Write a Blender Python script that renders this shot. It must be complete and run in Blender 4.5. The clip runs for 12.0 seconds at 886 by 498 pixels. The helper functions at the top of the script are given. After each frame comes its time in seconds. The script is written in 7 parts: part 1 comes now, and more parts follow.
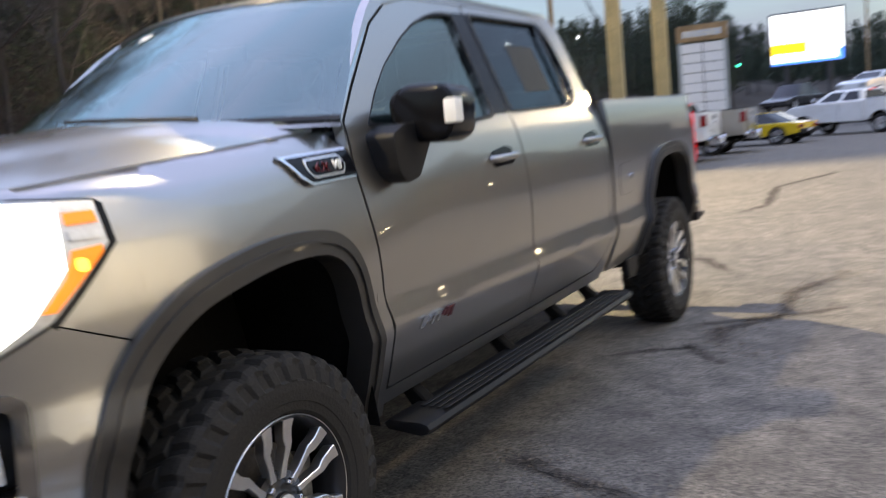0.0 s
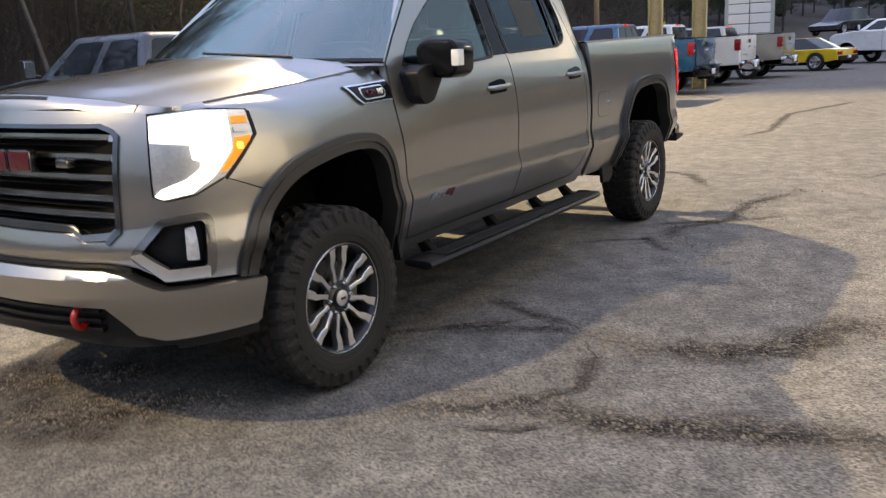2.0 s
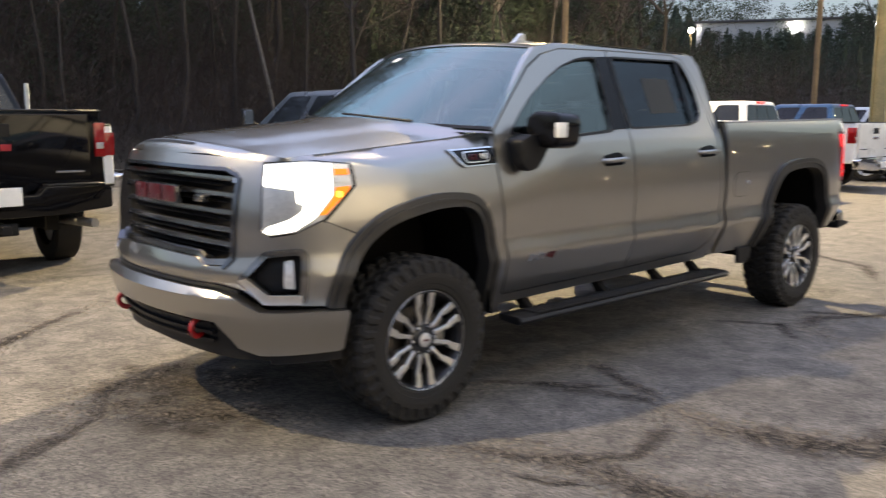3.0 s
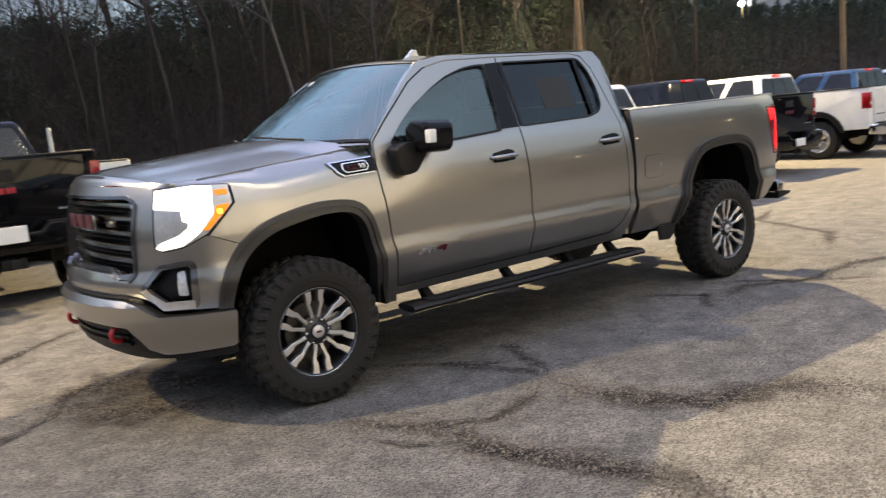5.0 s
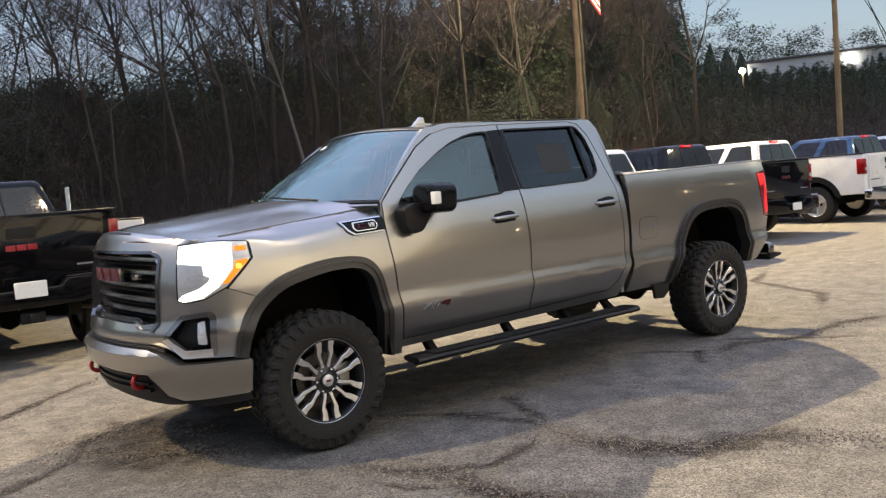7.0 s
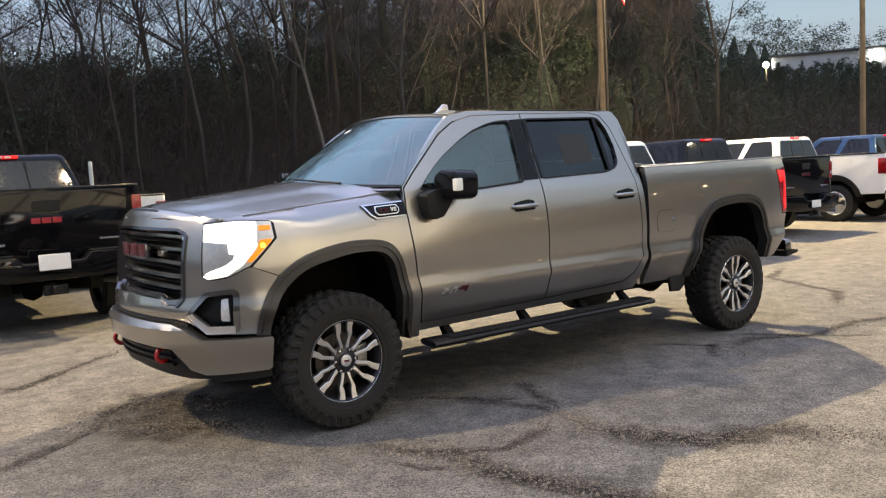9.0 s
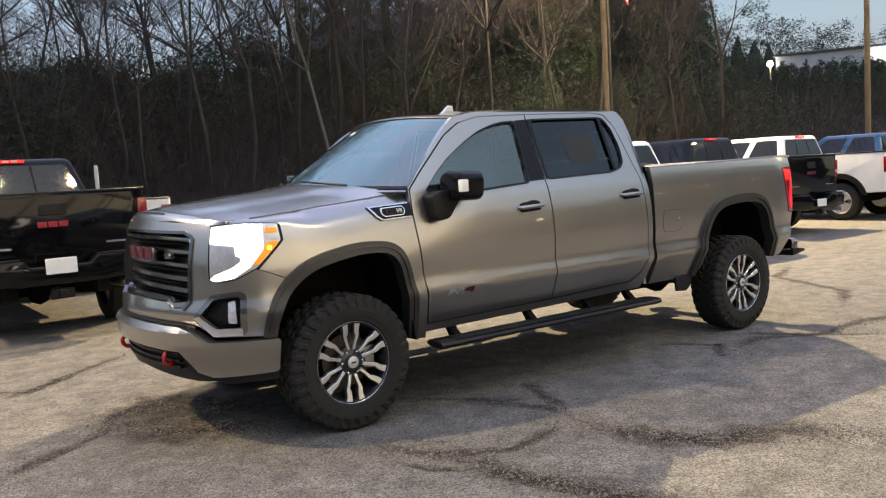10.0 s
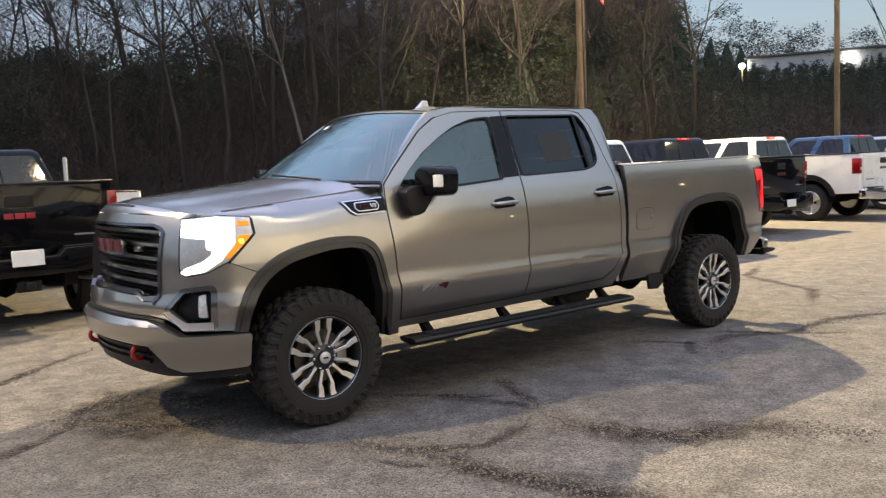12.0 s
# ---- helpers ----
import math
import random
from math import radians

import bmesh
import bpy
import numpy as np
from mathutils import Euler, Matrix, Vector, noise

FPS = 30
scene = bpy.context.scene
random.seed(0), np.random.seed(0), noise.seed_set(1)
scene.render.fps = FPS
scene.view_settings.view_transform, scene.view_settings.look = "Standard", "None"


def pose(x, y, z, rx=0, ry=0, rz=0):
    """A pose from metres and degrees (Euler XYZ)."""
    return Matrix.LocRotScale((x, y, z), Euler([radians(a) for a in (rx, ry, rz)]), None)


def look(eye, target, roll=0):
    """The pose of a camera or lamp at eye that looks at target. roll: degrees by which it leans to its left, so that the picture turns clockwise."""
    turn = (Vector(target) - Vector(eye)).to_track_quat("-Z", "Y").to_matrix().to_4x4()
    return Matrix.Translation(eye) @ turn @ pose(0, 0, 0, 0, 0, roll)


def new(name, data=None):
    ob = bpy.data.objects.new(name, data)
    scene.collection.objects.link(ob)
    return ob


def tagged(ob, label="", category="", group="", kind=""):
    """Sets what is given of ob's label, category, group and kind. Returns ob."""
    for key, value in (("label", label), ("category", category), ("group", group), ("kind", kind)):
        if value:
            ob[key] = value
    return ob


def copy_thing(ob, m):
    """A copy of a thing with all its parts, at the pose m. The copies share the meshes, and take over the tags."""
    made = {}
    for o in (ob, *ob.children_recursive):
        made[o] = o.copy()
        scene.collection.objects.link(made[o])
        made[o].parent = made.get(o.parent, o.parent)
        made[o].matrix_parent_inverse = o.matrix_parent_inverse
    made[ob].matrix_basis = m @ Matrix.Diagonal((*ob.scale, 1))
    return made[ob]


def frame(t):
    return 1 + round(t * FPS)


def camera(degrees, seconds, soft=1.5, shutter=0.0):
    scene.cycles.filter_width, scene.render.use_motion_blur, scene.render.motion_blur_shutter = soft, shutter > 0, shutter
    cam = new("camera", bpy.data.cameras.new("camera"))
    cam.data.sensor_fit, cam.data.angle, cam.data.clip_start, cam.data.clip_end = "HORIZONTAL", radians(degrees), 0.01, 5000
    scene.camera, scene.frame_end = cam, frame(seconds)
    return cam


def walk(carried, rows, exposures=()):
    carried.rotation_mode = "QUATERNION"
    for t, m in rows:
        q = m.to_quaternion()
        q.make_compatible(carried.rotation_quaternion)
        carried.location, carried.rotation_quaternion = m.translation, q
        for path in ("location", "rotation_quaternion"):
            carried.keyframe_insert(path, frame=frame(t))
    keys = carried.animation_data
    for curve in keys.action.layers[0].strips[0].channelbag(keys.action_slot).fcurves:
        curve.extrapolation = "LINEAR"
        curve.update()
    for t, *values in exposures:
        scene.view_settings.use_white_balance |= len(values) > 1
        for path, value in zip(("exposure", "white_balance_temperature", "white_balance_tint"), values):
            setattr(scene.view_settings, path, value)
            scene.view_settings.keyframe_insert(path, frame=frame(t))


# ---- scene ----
cam = camera(55.8, 12.0, soft=1.2, shutter=0.8)
PATH = [
    (0, (-1.593, -1.467, 1.35), (0.112, -0.452, 1.095), -5.5),
    (0.5, (-2.164, -1.627, 1.429), (-0.383, -0.74, 1.228), -5.2),
    (1, (-2.55, -1.895, 1.451), (-0.865, -0.841, 1.225), -3.0),
    (1.5, (-2.717, -2.182, 1.467), (-1.111, -1.067, 1.049), -4.5),
    (2, (-2.762, -2.369, 1.477), (-1.145, -1.286, 1.018), -3.1),
    (2.5, (-2.68, -2.662, 1.493), (-1.376, -1.179, 1.182), 0.0),
    (3, (-2.643, -2.994, 1.493), (-1.314, -1.531, 1.189), 0.2),
    (3.5, (-2.506, -3.41, 1.448), (-1.121, -1.99, 1.191), -1.7),
    (3.7, (-2.421, -3.54, 1.482), (-1.028, -2.13, 1.217), -1.3),
    (5.5, (-2.209, -4.178, 1.51), (-1.067, -2.56, 1.232), -6.7),
    (6, (-2.235, -4.261, 1.522), (-1.076, -2.647, 1.292), -8.0),
    (6.5, (-2.327, -4.306, 1.539), (-1.131, -2.714, 1.351), -6.8),
    (7, (-2.4, -4.312, 1.512), (-1.186, -2.729, 1.363), -4.7),
    (9, (-2.472, -4.352, 1.523), (-1.289, -2.749, 1.342), -2.9),
    (9.5, (-2.476, -4.345, 1.523), (-1.297, -2.74, 1.34), -2.9),
    (10, (-2.481, -4.348, 1.522), (-1.307, -2.739, 1.345), -3.3),
    (10.5, (-2.478, -4.35, 1.517), (-1.316, -2.731, 1.338), -3.2),
    (11, (-2.473, -4.343, 1.521), (-1.305, -2.729, 1.341), -3.0),
    (11.5, (-2.475, -4.336, 1.521), (-1.282, -2.741, 1.34), -2.9),
    (12, (-2.471, -4.33, 1.51), (-1.247, -2.759, 1.323), -2.6),
]
walk(cam, [(t, look(eye, target, roll)) for t, eye, target, roll in PATH],
     exposures=[(0, 0.40, 6700, 10), (0.5, -0.04, 6350, 10), (1.0, 0.0, 6500, 10), (1.5, 0.06, 6850, 10), (2.0, 0.25, 7000, 10), (3.0, 0.28, 7150, 10), (5.5, 0.26, 7150, 10), (12.0, 0.26, 7200, 10)])
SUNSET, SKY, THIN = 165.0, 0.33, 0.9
CLOUD, DIM_CLOUD = (0.84, 0.86, 1.38, 1.0), (0.46, 0.47, 0.66, 1.0)
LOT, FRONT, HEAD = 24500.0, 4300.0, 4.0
PANE_FILL = 0.85
BACK, BACK_LAMPS = 650.0, ((2.2, -11.0), (4.8, -11.0))

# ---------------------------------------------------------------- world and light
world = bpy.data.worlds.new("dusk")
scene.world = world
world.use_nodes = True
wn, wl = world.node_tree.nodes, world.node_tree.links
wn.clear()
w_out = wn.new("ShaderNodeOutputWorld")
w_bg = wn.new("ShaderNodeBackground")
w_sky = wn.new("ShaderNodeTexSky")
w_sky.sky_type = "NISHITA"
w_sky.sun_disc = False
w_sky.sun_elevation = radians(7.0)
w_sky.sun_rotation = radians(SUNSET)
w_sky.air_density = 1.0
w_sky.dust_density = 1.2
w_sky.ozone_density = 2.0
w_co = wn.new("ShaderNodeTexCoord")
w_map = wn.new("ShaderNodeMapping")
w_map.inputs["Scale"].default_value = (1.0, 1.0, 4.0)
w_noise = wn.new("ShaderNodeTexNoise")
w_noise.inputs["Scale"].default_value = 2.6
w_noise.inputs["Detail"].default_value = 6.0
w_ramp = wn.new("ShaderNodeValToRGB")
w_ramp.color_ramp.elements[0].position, w_ramp.color_ramp.elements[1].position = 0.38, 0.68
w_mix = wn.new("ShaderNodeMix")
w_mix.data_type = "RGBA"
w_cloud = wn.new("ShaderNodeMix")
w_cloud.data_type = "RGBA"
w_cloud.inputs["A"].default_value, w_cloud.inputs["B"].default_value = CLOUD, DIM_CLOUD
wl.new(w_cloud.outputs["Result"], w_mix.inputs["B"])
wl.new(w_co.outputs["Generated"], w_map.inputs["Vector"])
wl.new(w_map.outputs["Vector"], w_noise.inputs["Vector"])
wl.new(w_noise.outputs["Fac"], w_ramp.inputs["Fac"])
w_fac = wn.new("ShaderNodeMath")
w_fac.operation = "MULTIPLY_ADD"
w_fac.inputs[1].default_value = 0.42
w_fac.inputs[2].default_value = 0.48
wl.new(w_ramp.outputs["Color"], w_fac.inputs[0])
# cloud colour dimmed on the SUNSET side, to darken the truck's near flank
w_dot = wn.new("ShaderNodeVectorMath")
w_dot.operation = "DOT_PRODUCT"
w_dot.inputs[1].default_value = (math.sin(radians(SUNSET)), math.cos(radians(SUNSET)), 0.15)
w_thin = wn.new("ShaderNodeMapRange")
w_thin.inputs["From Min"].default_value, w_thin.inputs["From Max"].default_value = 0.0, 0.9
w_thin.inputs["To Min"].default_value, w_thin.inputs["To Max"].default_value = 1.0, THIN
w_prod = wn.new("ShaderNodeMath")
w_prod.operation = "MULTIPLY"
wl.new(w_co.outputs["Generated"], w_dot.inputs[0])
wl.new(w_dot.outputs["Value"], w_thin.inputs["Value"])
w_dim = wn.new("ShaderNodeMapRange")
w_dim.interpolation_type = "SMOOTHSTEP"
w_dim.inputs["From Min"].default_value, w_dim.inputs["From Max"].default_value = 0.0, 0.75
wl.new(w_dot.outputs["Value"], w_dim.inputs["Value"])
wl.new(w_dim.outputs["Result"], w_cloud.inputs["Factor"])
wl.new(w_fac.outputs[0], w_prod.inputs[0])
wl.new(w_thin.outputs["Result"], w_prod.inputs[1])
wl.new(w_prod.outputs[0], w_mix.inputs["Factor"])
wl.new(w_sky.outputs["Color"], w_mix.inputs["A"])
# sky boosted overhead, to brighten hood, roof and open ground
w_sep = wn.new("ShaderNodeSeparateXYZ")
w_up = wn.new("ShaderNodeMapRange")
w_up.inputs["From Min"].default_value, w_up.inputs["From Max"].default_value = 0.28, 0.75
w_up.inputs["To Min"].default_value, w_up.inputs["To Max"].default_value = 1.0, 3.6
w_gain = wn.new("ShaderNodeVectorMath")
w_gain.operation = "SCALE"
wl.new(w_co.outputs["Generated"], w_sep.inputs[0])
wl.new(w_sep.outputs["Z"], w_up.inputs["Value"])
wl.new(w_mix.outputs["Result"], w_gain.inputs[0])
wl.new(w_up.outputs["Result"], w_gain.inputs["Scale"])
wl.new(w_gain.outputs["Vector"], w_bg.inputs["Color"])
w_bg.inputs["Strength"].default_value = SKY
wl.new(w_bg.outputs["Background"], w_out.inputs["Surface"])


def lamp(name, kind, at, power, color, size=0.3, target=None, spot=150):
    data = bpy.data.lights.new(name, kind)
    data.energy, data.color = power, color
    if kind == "SPOT":
        data.spot_size, data.spot_blend = radians(spot), 0.5
    data.shadow_soft_size = size
    ob = new(name, data)
    ob.matrix_world = look(at, target) if target else pose(*at)
    return ob


WARM = (1.0, 0.81, 0.49)
LAMP_AT = (15.2, 11.6, 11.2)
lamp("lot_lamp_light", "SPOT", LAMP_AT, LOT, WARM, 0.12, (5, 0, 0), 118)
# fill added to brighten the wooded slope behind the pole
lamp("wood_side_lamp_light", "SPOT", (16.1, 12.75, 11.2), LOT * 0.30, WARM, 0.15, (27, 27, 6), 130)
# lamp without a pole, added to brighten the row's far end
lamp("far_lot_lamp_light", "SPOT", (33.0, -7.0, 10.0), LOT * 0.06, WARM, 0.3, (30, 0, 0), 165)
# unseen lamp, added to brighten the nose, hood and ground before them
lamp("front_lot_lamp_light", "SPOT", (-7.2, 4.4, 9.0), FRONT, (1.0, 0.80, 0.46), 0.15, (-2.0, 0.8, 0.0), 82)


for x, y in BACK_LAMPS:
    lamp("back_lot_lamp_light", "SPOT", (x, y + 0.62, 12.2), BACK, (1.0, 0.80, 0.52), 0.14, (x, y + 9.0, 0.0), 140)


# ---------------------------------------------------------------- materials
def mat(name, base, rough=0.5, metal=0.0, scale=8.0, vary=0.25, bump=0.0, coat=0.0, fine=60.0, tint=None,
        emit=None, power=0.0, spec=0.5, random_vary=0.0, rough_vary=0.1):
    m = bpy.data.materials.new(name)
    m.use_nodes = True
    n, l = m.node_tree.nodes, m.node_tree.links
    b = n["Principled BSDF"]
    b.inputs["Roughness"].default_value = rough
    b.inputs["Metallic"].default_value = metal
    b.inputs["Coat Weight"].default_value = coat
    b.inputs["Coat Roughness"].default_value = 0.025
    b.inputs["Specular IOR Level"].default_value = spec
    base4 = (*base, 1.0)
    if emit:
        b.inputs["Emission Color"].default_value = (*emit, 1.0)
        b.inputs["Emission Strength"].default_value = power
    if vary <= 0:
        b.inputs["Base Color"].default_value = base4
        return m
    co = n.new("ShaderNodeTexCoord")
    n1, n2 = n.new("ShaderNodeTexNoise"), n.new("ShaderNodeTexNoise")
    n1.inputs["Scale"].default_value, n2.inputs["Scale"].default_value = scale, fine
    n1.inputs["Detail"].default_value, n2.inputs["Detail"].default_value = 5.0, 3.0
    for k in (n1, n2):
        l.new(co.outputs["Object"], k.inputs["Vector"])
    add = n.new("ShaderNodeMath")
    add.operation = "ADD"
    l.new(n1.outputs["Fac"], add.inputs[0])
    l.new(n2.outputs["Fac"], add.inputs[1])
    val = add.outputs[0]
    if random_vary:
        info = n.new("ShaderNodeObjectInfo")
        ra = n.new("ShaderNodeMath")
        ra.operation = "MULTIPLY_ADD"
        ra.inputs[1].default_value = random_vary
        l.new(info.outputs["Random"], ra.inputs[0])
        l.new(val, ra.inputs[2])
        val = ra.outputs[0]
    mr = n.new("ShaderNodeMapRange")
    mr.inputs["From Min"].default_value, mr.inputs["From Max"].default_value = 0.65, 1.35
    l.new(val, mr.inputs["Value"])
    mix = n.new("ShaderNodeMix")
    mix.data_type = "RGBA"
    mix.inputs["A"].default_value = tuple(c * (1 - vary) for c in base) + (1.0,)
    hi = tint or tuple(min(1.0, c * (1 + vary)) for c in base)
    mix.inputs["B"].default_value = (*hi, 1.0)
    l.new(mr.outputs["Result"], mix.inputs["Factor"])
    l.new(mix.outputs["Result"], b.inputs["Base Color"])
    rr = n.new("ShaderNodeMapRange")
    rr.inputs["To Min"].default_value, rr.inputs["To Max"].default_value = max(0.02, rough - rough_vary * rough), min(1, rough + rough_vary)
    l.new(n1.outputs["Fac"], rr.inputs["Value"])
    l.new(rr.outputs["Result"], b.inputs["Roughness"])
    if bump:
        bp = n.new("ShaderNodeBump")
        bp.inputs["Strength"].default_value = bump
        bp.inputs["Distance"].default_value = 0.01
        l.new(n2.outputs["Fac"], bp.inputs["Height"])
        l.new(bp.outputs["Normal"], b.inputs["Normal"])
    return m


def glass(name, tint, mirror=0.08, sheen=(1.0, 1.0, 1.0)):
    m = bpy.data.materials.new(name)
    m.use_nodes = True
    n, l = m.node_tree.nodes, m.node_tree.links
    n.clear()
    out = n.new("ShaderNodeOutputMaterial")
    mixs = n.new("ShaderNodeMixShader")
    tr = n.new("ShaderNodeBsdfTransparent")
    gl = n.new("ShaderNodeBsdfGlossy")
    fr = n.new("ShaderNodeFresnel")
    fr.inputs["IOR"].default_value = 1.52
    boost = n.new("ShaderNodeMath")
    boost.operation = "MULTIPLY_ADD"
    boost.inputs[1].default_value = 1.3
    boost.inputs[2].default_value = mirror
    boost.use_clamp = True
    tr.inputs["Color"].default_value = (*tint, 1)
    gl.inputs["Roughness"].default_value = 0.03
    gl.inputs["Color"].default_value = (*sheen, 1)
    l.new(fr.outputs[0], boost.inputs[0])
    l.new(boost.outputs[0], mixs.inputs["Fac"])
    l.new(tr.outputs[0], mixs.inputs[1])
    l.new(gl.outputs[0], mixs.inputs[2])
    l.new(mixs.outputs[0], out.inputs["Surface"])
    return m


M_PAINT = mat("pewter_paint", (0.37, 0.360, 0.340), 0.275, 0.97, 900, 0.12, 0, 1.0, 2500, rough_vary=0.05)
M_PAINT.node_tree.nodes["Principled BSDF"].inputs["Coat IOR"].default_value = 1.55
M_FLARE = mat("flare_plastic", (0.028, 0.026, 0.0235), 0.42, 0.0, 20, 0.15, 0.05, 0.15, 300)
M_BLACK = mat("black_plastic", (0.011, 0.011, 0.012), 0.42, 0, 12, 0.3, 0.05, 0, 200, spec=0.25)
M_GLOSS = mat("gloss_black", (0.007, 0.007, 0.008), 0.08, 0, 10, 0.2, 0, 0.0, 90, spec=0.2)
M_UNDER = mat("underbody", (0.007, 0.0065, 0.006), 0.9, 0, 6, 0.4, 0.2, 0, 60, spec=0.15)
M_RAIL = mat("rail_plastic", (0.03, 0.029, 0.027), 0.26, 0, 12, 0.2, 0.03, 0, 200, spec=0.7)
M_STICKER = mat("sticker_tint_darkened", (0.016, 0.019, 0.020), 0.55, 0, 6, 0.15, 0, 0.0, 20, spec=0.35)
M_CHROME = mat("chrome", (0.75, 0.75, 0.76), 0.10, 1.0, 6, 0.05, 0, 0, 60)
M_DARKCHROME = mat("dark_chrome", (0.30, 0.29, 0.28), 0.18, 1.0, 6, 0.1, 0, 0, 60)
M_SMOKE = mat("smoked_chrome", (0.17, 0.17, 0.18), 0.16, 1.0, 6, 0.1, 0, 0.3, 60)
M_ALLOY = mat("machined_alloy", (0.82, 0.81, 0.80), 0.30, 1.0, 30, 0.08, 0, 0.3, 300)
M_CAP = mat("satin_cap", (0.62, 0.61, 0.60), 0.38, 0.55, 30, 0.1, 0, 0.3, 300)
M_RIMDARK = mat("rim_dark", (0.016, 0.016, 0.018), 0.32, 0.2, 20, 0.2, 0, 0.3, 120)
M_TYRE = mat("tyre_rubber", (0.0125, 0.0108, 0.0088), 0.80, 0, 9, 0.35, 0.25, 0, 130)
M_DISC = mat("rusty_disc", (0.075, 0.066, 0.058), 0.5, 0.7, 25, 0.35, 0.1, 0, 120)
M_STEEL = mat("brake_steel", (0.35, 0.34, 0.32), 0.45, 0.9, 25, 0.3, 0.1, 0, 120)
M_HEAD = mat("headlamp_on", (0.9, 0.9, 0.9), 0.2, 0, 4, 0, emit=(1.0, 0.97, 0.90), power=HEAD)
M_LENS = mat("lamp_reflector", (0.55, 0.55, 0.54), 0.35, 0.8, 14, 0.15, 0, 0.5, 80)
M_AMBER = mat("amber_lens_on", (0.55, 0.12, 0.005), 0.2, 0, 4, 0, emit=(1.0, 0.24, 0.006), power=1.0)
M_AMBERBULB = mat("amber_bulb_on", (1.0, 0.6, 0.1), 0.2, 0, 4, 0, emit=(1.0, 0.55, 0.05), power=2.2)
# glow put into the parked trucks' stop lenses, in place of bright reflections
M_REDGLOW = mat("red_lens_glow", (0.7, 0.01, 0.01), 0.15, 0, 4, 0, emit=(1.0, 0.02, 0.02), power=0.55)
M_TAIL = mat("tail_lamp_on", (0.8, 0.02, 0.02), 0.15, 0, 4, 0, emit=(1.0, 0.012, 0.012), power=0.95)
M_REDLENS = mat("red_lens", (0.28, 0.008, 0.010), 0.12, 0, 30, 0.3, 0, 0.6, 150)
M_REDPAINT = mat("red_tow_hook", (0.34, 0.008, 0.010), 0.3, 0, 14, 0.15, 0, 0.5, 90)
M_REDBADGE = mat("red_badge", (0.085, 0.005, 0.010), 0.25, 0.2, 14, 0.15, 0, 0.5, 90)
M_REDEMBLEM = mat("red_emblem", (0.30, 0.010, 0.022), 0.3, 0, 14, 0.15, 0, 0.5, 90)
M_WHITE = mat("white_paint", (0.84, 0.84, 0.81), 0.25, 0, 3, 0.06, 0, 0.8, 40)
M_PLATE = mat("white_card", (0.80, 0.80, 0.78), 0.5, 0, 12, 0.05, 0, 0, 60)
M_FOG = mat("fog_lens", (0.75, 0.75, 0.74), 0.15, 0.3, 40, 0.3, 0.2, 0.5, 200)
M_GLASS = glass("tinted_glass", (0.36, 0.45, 0.44), 0.09, (0.85, 1.0, 0.93))
M_PRIV = glass("privacy_glass", (0.10, 0.11, 0.12), 0.0, (0.72, 0.82, 0.85))
M_CLEAR = glass("windscreen_glass", (0.62, 0.74, 0.73), 0.17, (0.74, 0.92, 0.88))
M_SEAT = mat("seat_leather", (0.03, 0.03, 0.032), 0.5, 0, 8, 0.3, 0.1, 0, 90)
M_TRIMIN = mat("cabin_plastic", (0.05, 0.05, 0.05), 0.6, 0, 8, 0.3, 0.1, 0, 90)


# ---------------------------------------------------------------- mesh helpers
def part(name, bm, material, parent=None, label="", smooth=True, tags=None):
    me = bpy.data.meshes.new(name)
    bm.normal_update()
    bm.to_mesh(me)
    bm.free()
    me.materials.append(material)
    if smooth:
        me.shade_smooth()
        me.set_sharp_from_angle(angle=radians(38))
    ob = new(name, me)
    if parent:
        ob.parent = parent
    if label or tags:
        tagged(ob, label, **(tags or {}))
    return ob


def thing(name, label, category, at=(0, 0, 0), turn=0.0, group="", kind=""):
    ob = new(name)
    ob.matrix_world = pose(*at, 0, 0, turn)
    ob.empty_display_size = 0.2
    return tagged(ob, label, category, group, kind)


def box(bm, x0, x1, y0, y1, z0, z1, bevel=0.0, seg=2):
    vs = [bm.verts.new((x, y, z)) for x in (x0, x1) for y in (y0, y1) for z in (z0, z1)]
    fs = [(0, 1, 3, 2), (4, 6, 7, 5), (0, 4, 5, 1), (2, 3, 7, 6), (0, 2, 6, 4), (1, 5, 7, 3)]
    made = [bm.faces.new([vs[i] for i in f]) for f in fs]
    if bevel:
        edges = {e for f in made for e in f.edges}
        bmesh.ops.bevel(bm, geom=list(edges), offset=bevel, segments=seg, profile=0.6, affect="EDGES")
    return vs


def prism(bm, pts, to3, a, b, bevel=0.0, seg=2):
    """A closed outline of 2D points, swept from a to b; to3(p, q, s) gives the place."""
    lo = [bm.verts.new(to3(p, q, a)) for p, q in pts]
    hi = [bm.verts.new(to3(p, q, b)) for p, q in pts]
    n = len(pts)
    faces = [bm.faces.new(lo), bm.faces.new(list(reversed(hi)))]
    faces += [bm.faces.new((lo[i], hi[i], hi[(i + 1) % n], lo[(i + 1) % n])) for i in range(n)]
    bmesh.ops.recalc_face_normals(bm, faces=faces)
    if bevel:
        edges = set(faces[0].edges) | set(faces[1].edges)
        bmesh.ops.bevel(bm, geom=list(edges), offset=bevel, segments=seg, profile=0.6, affect="EDGES", clamp_overlap=True)


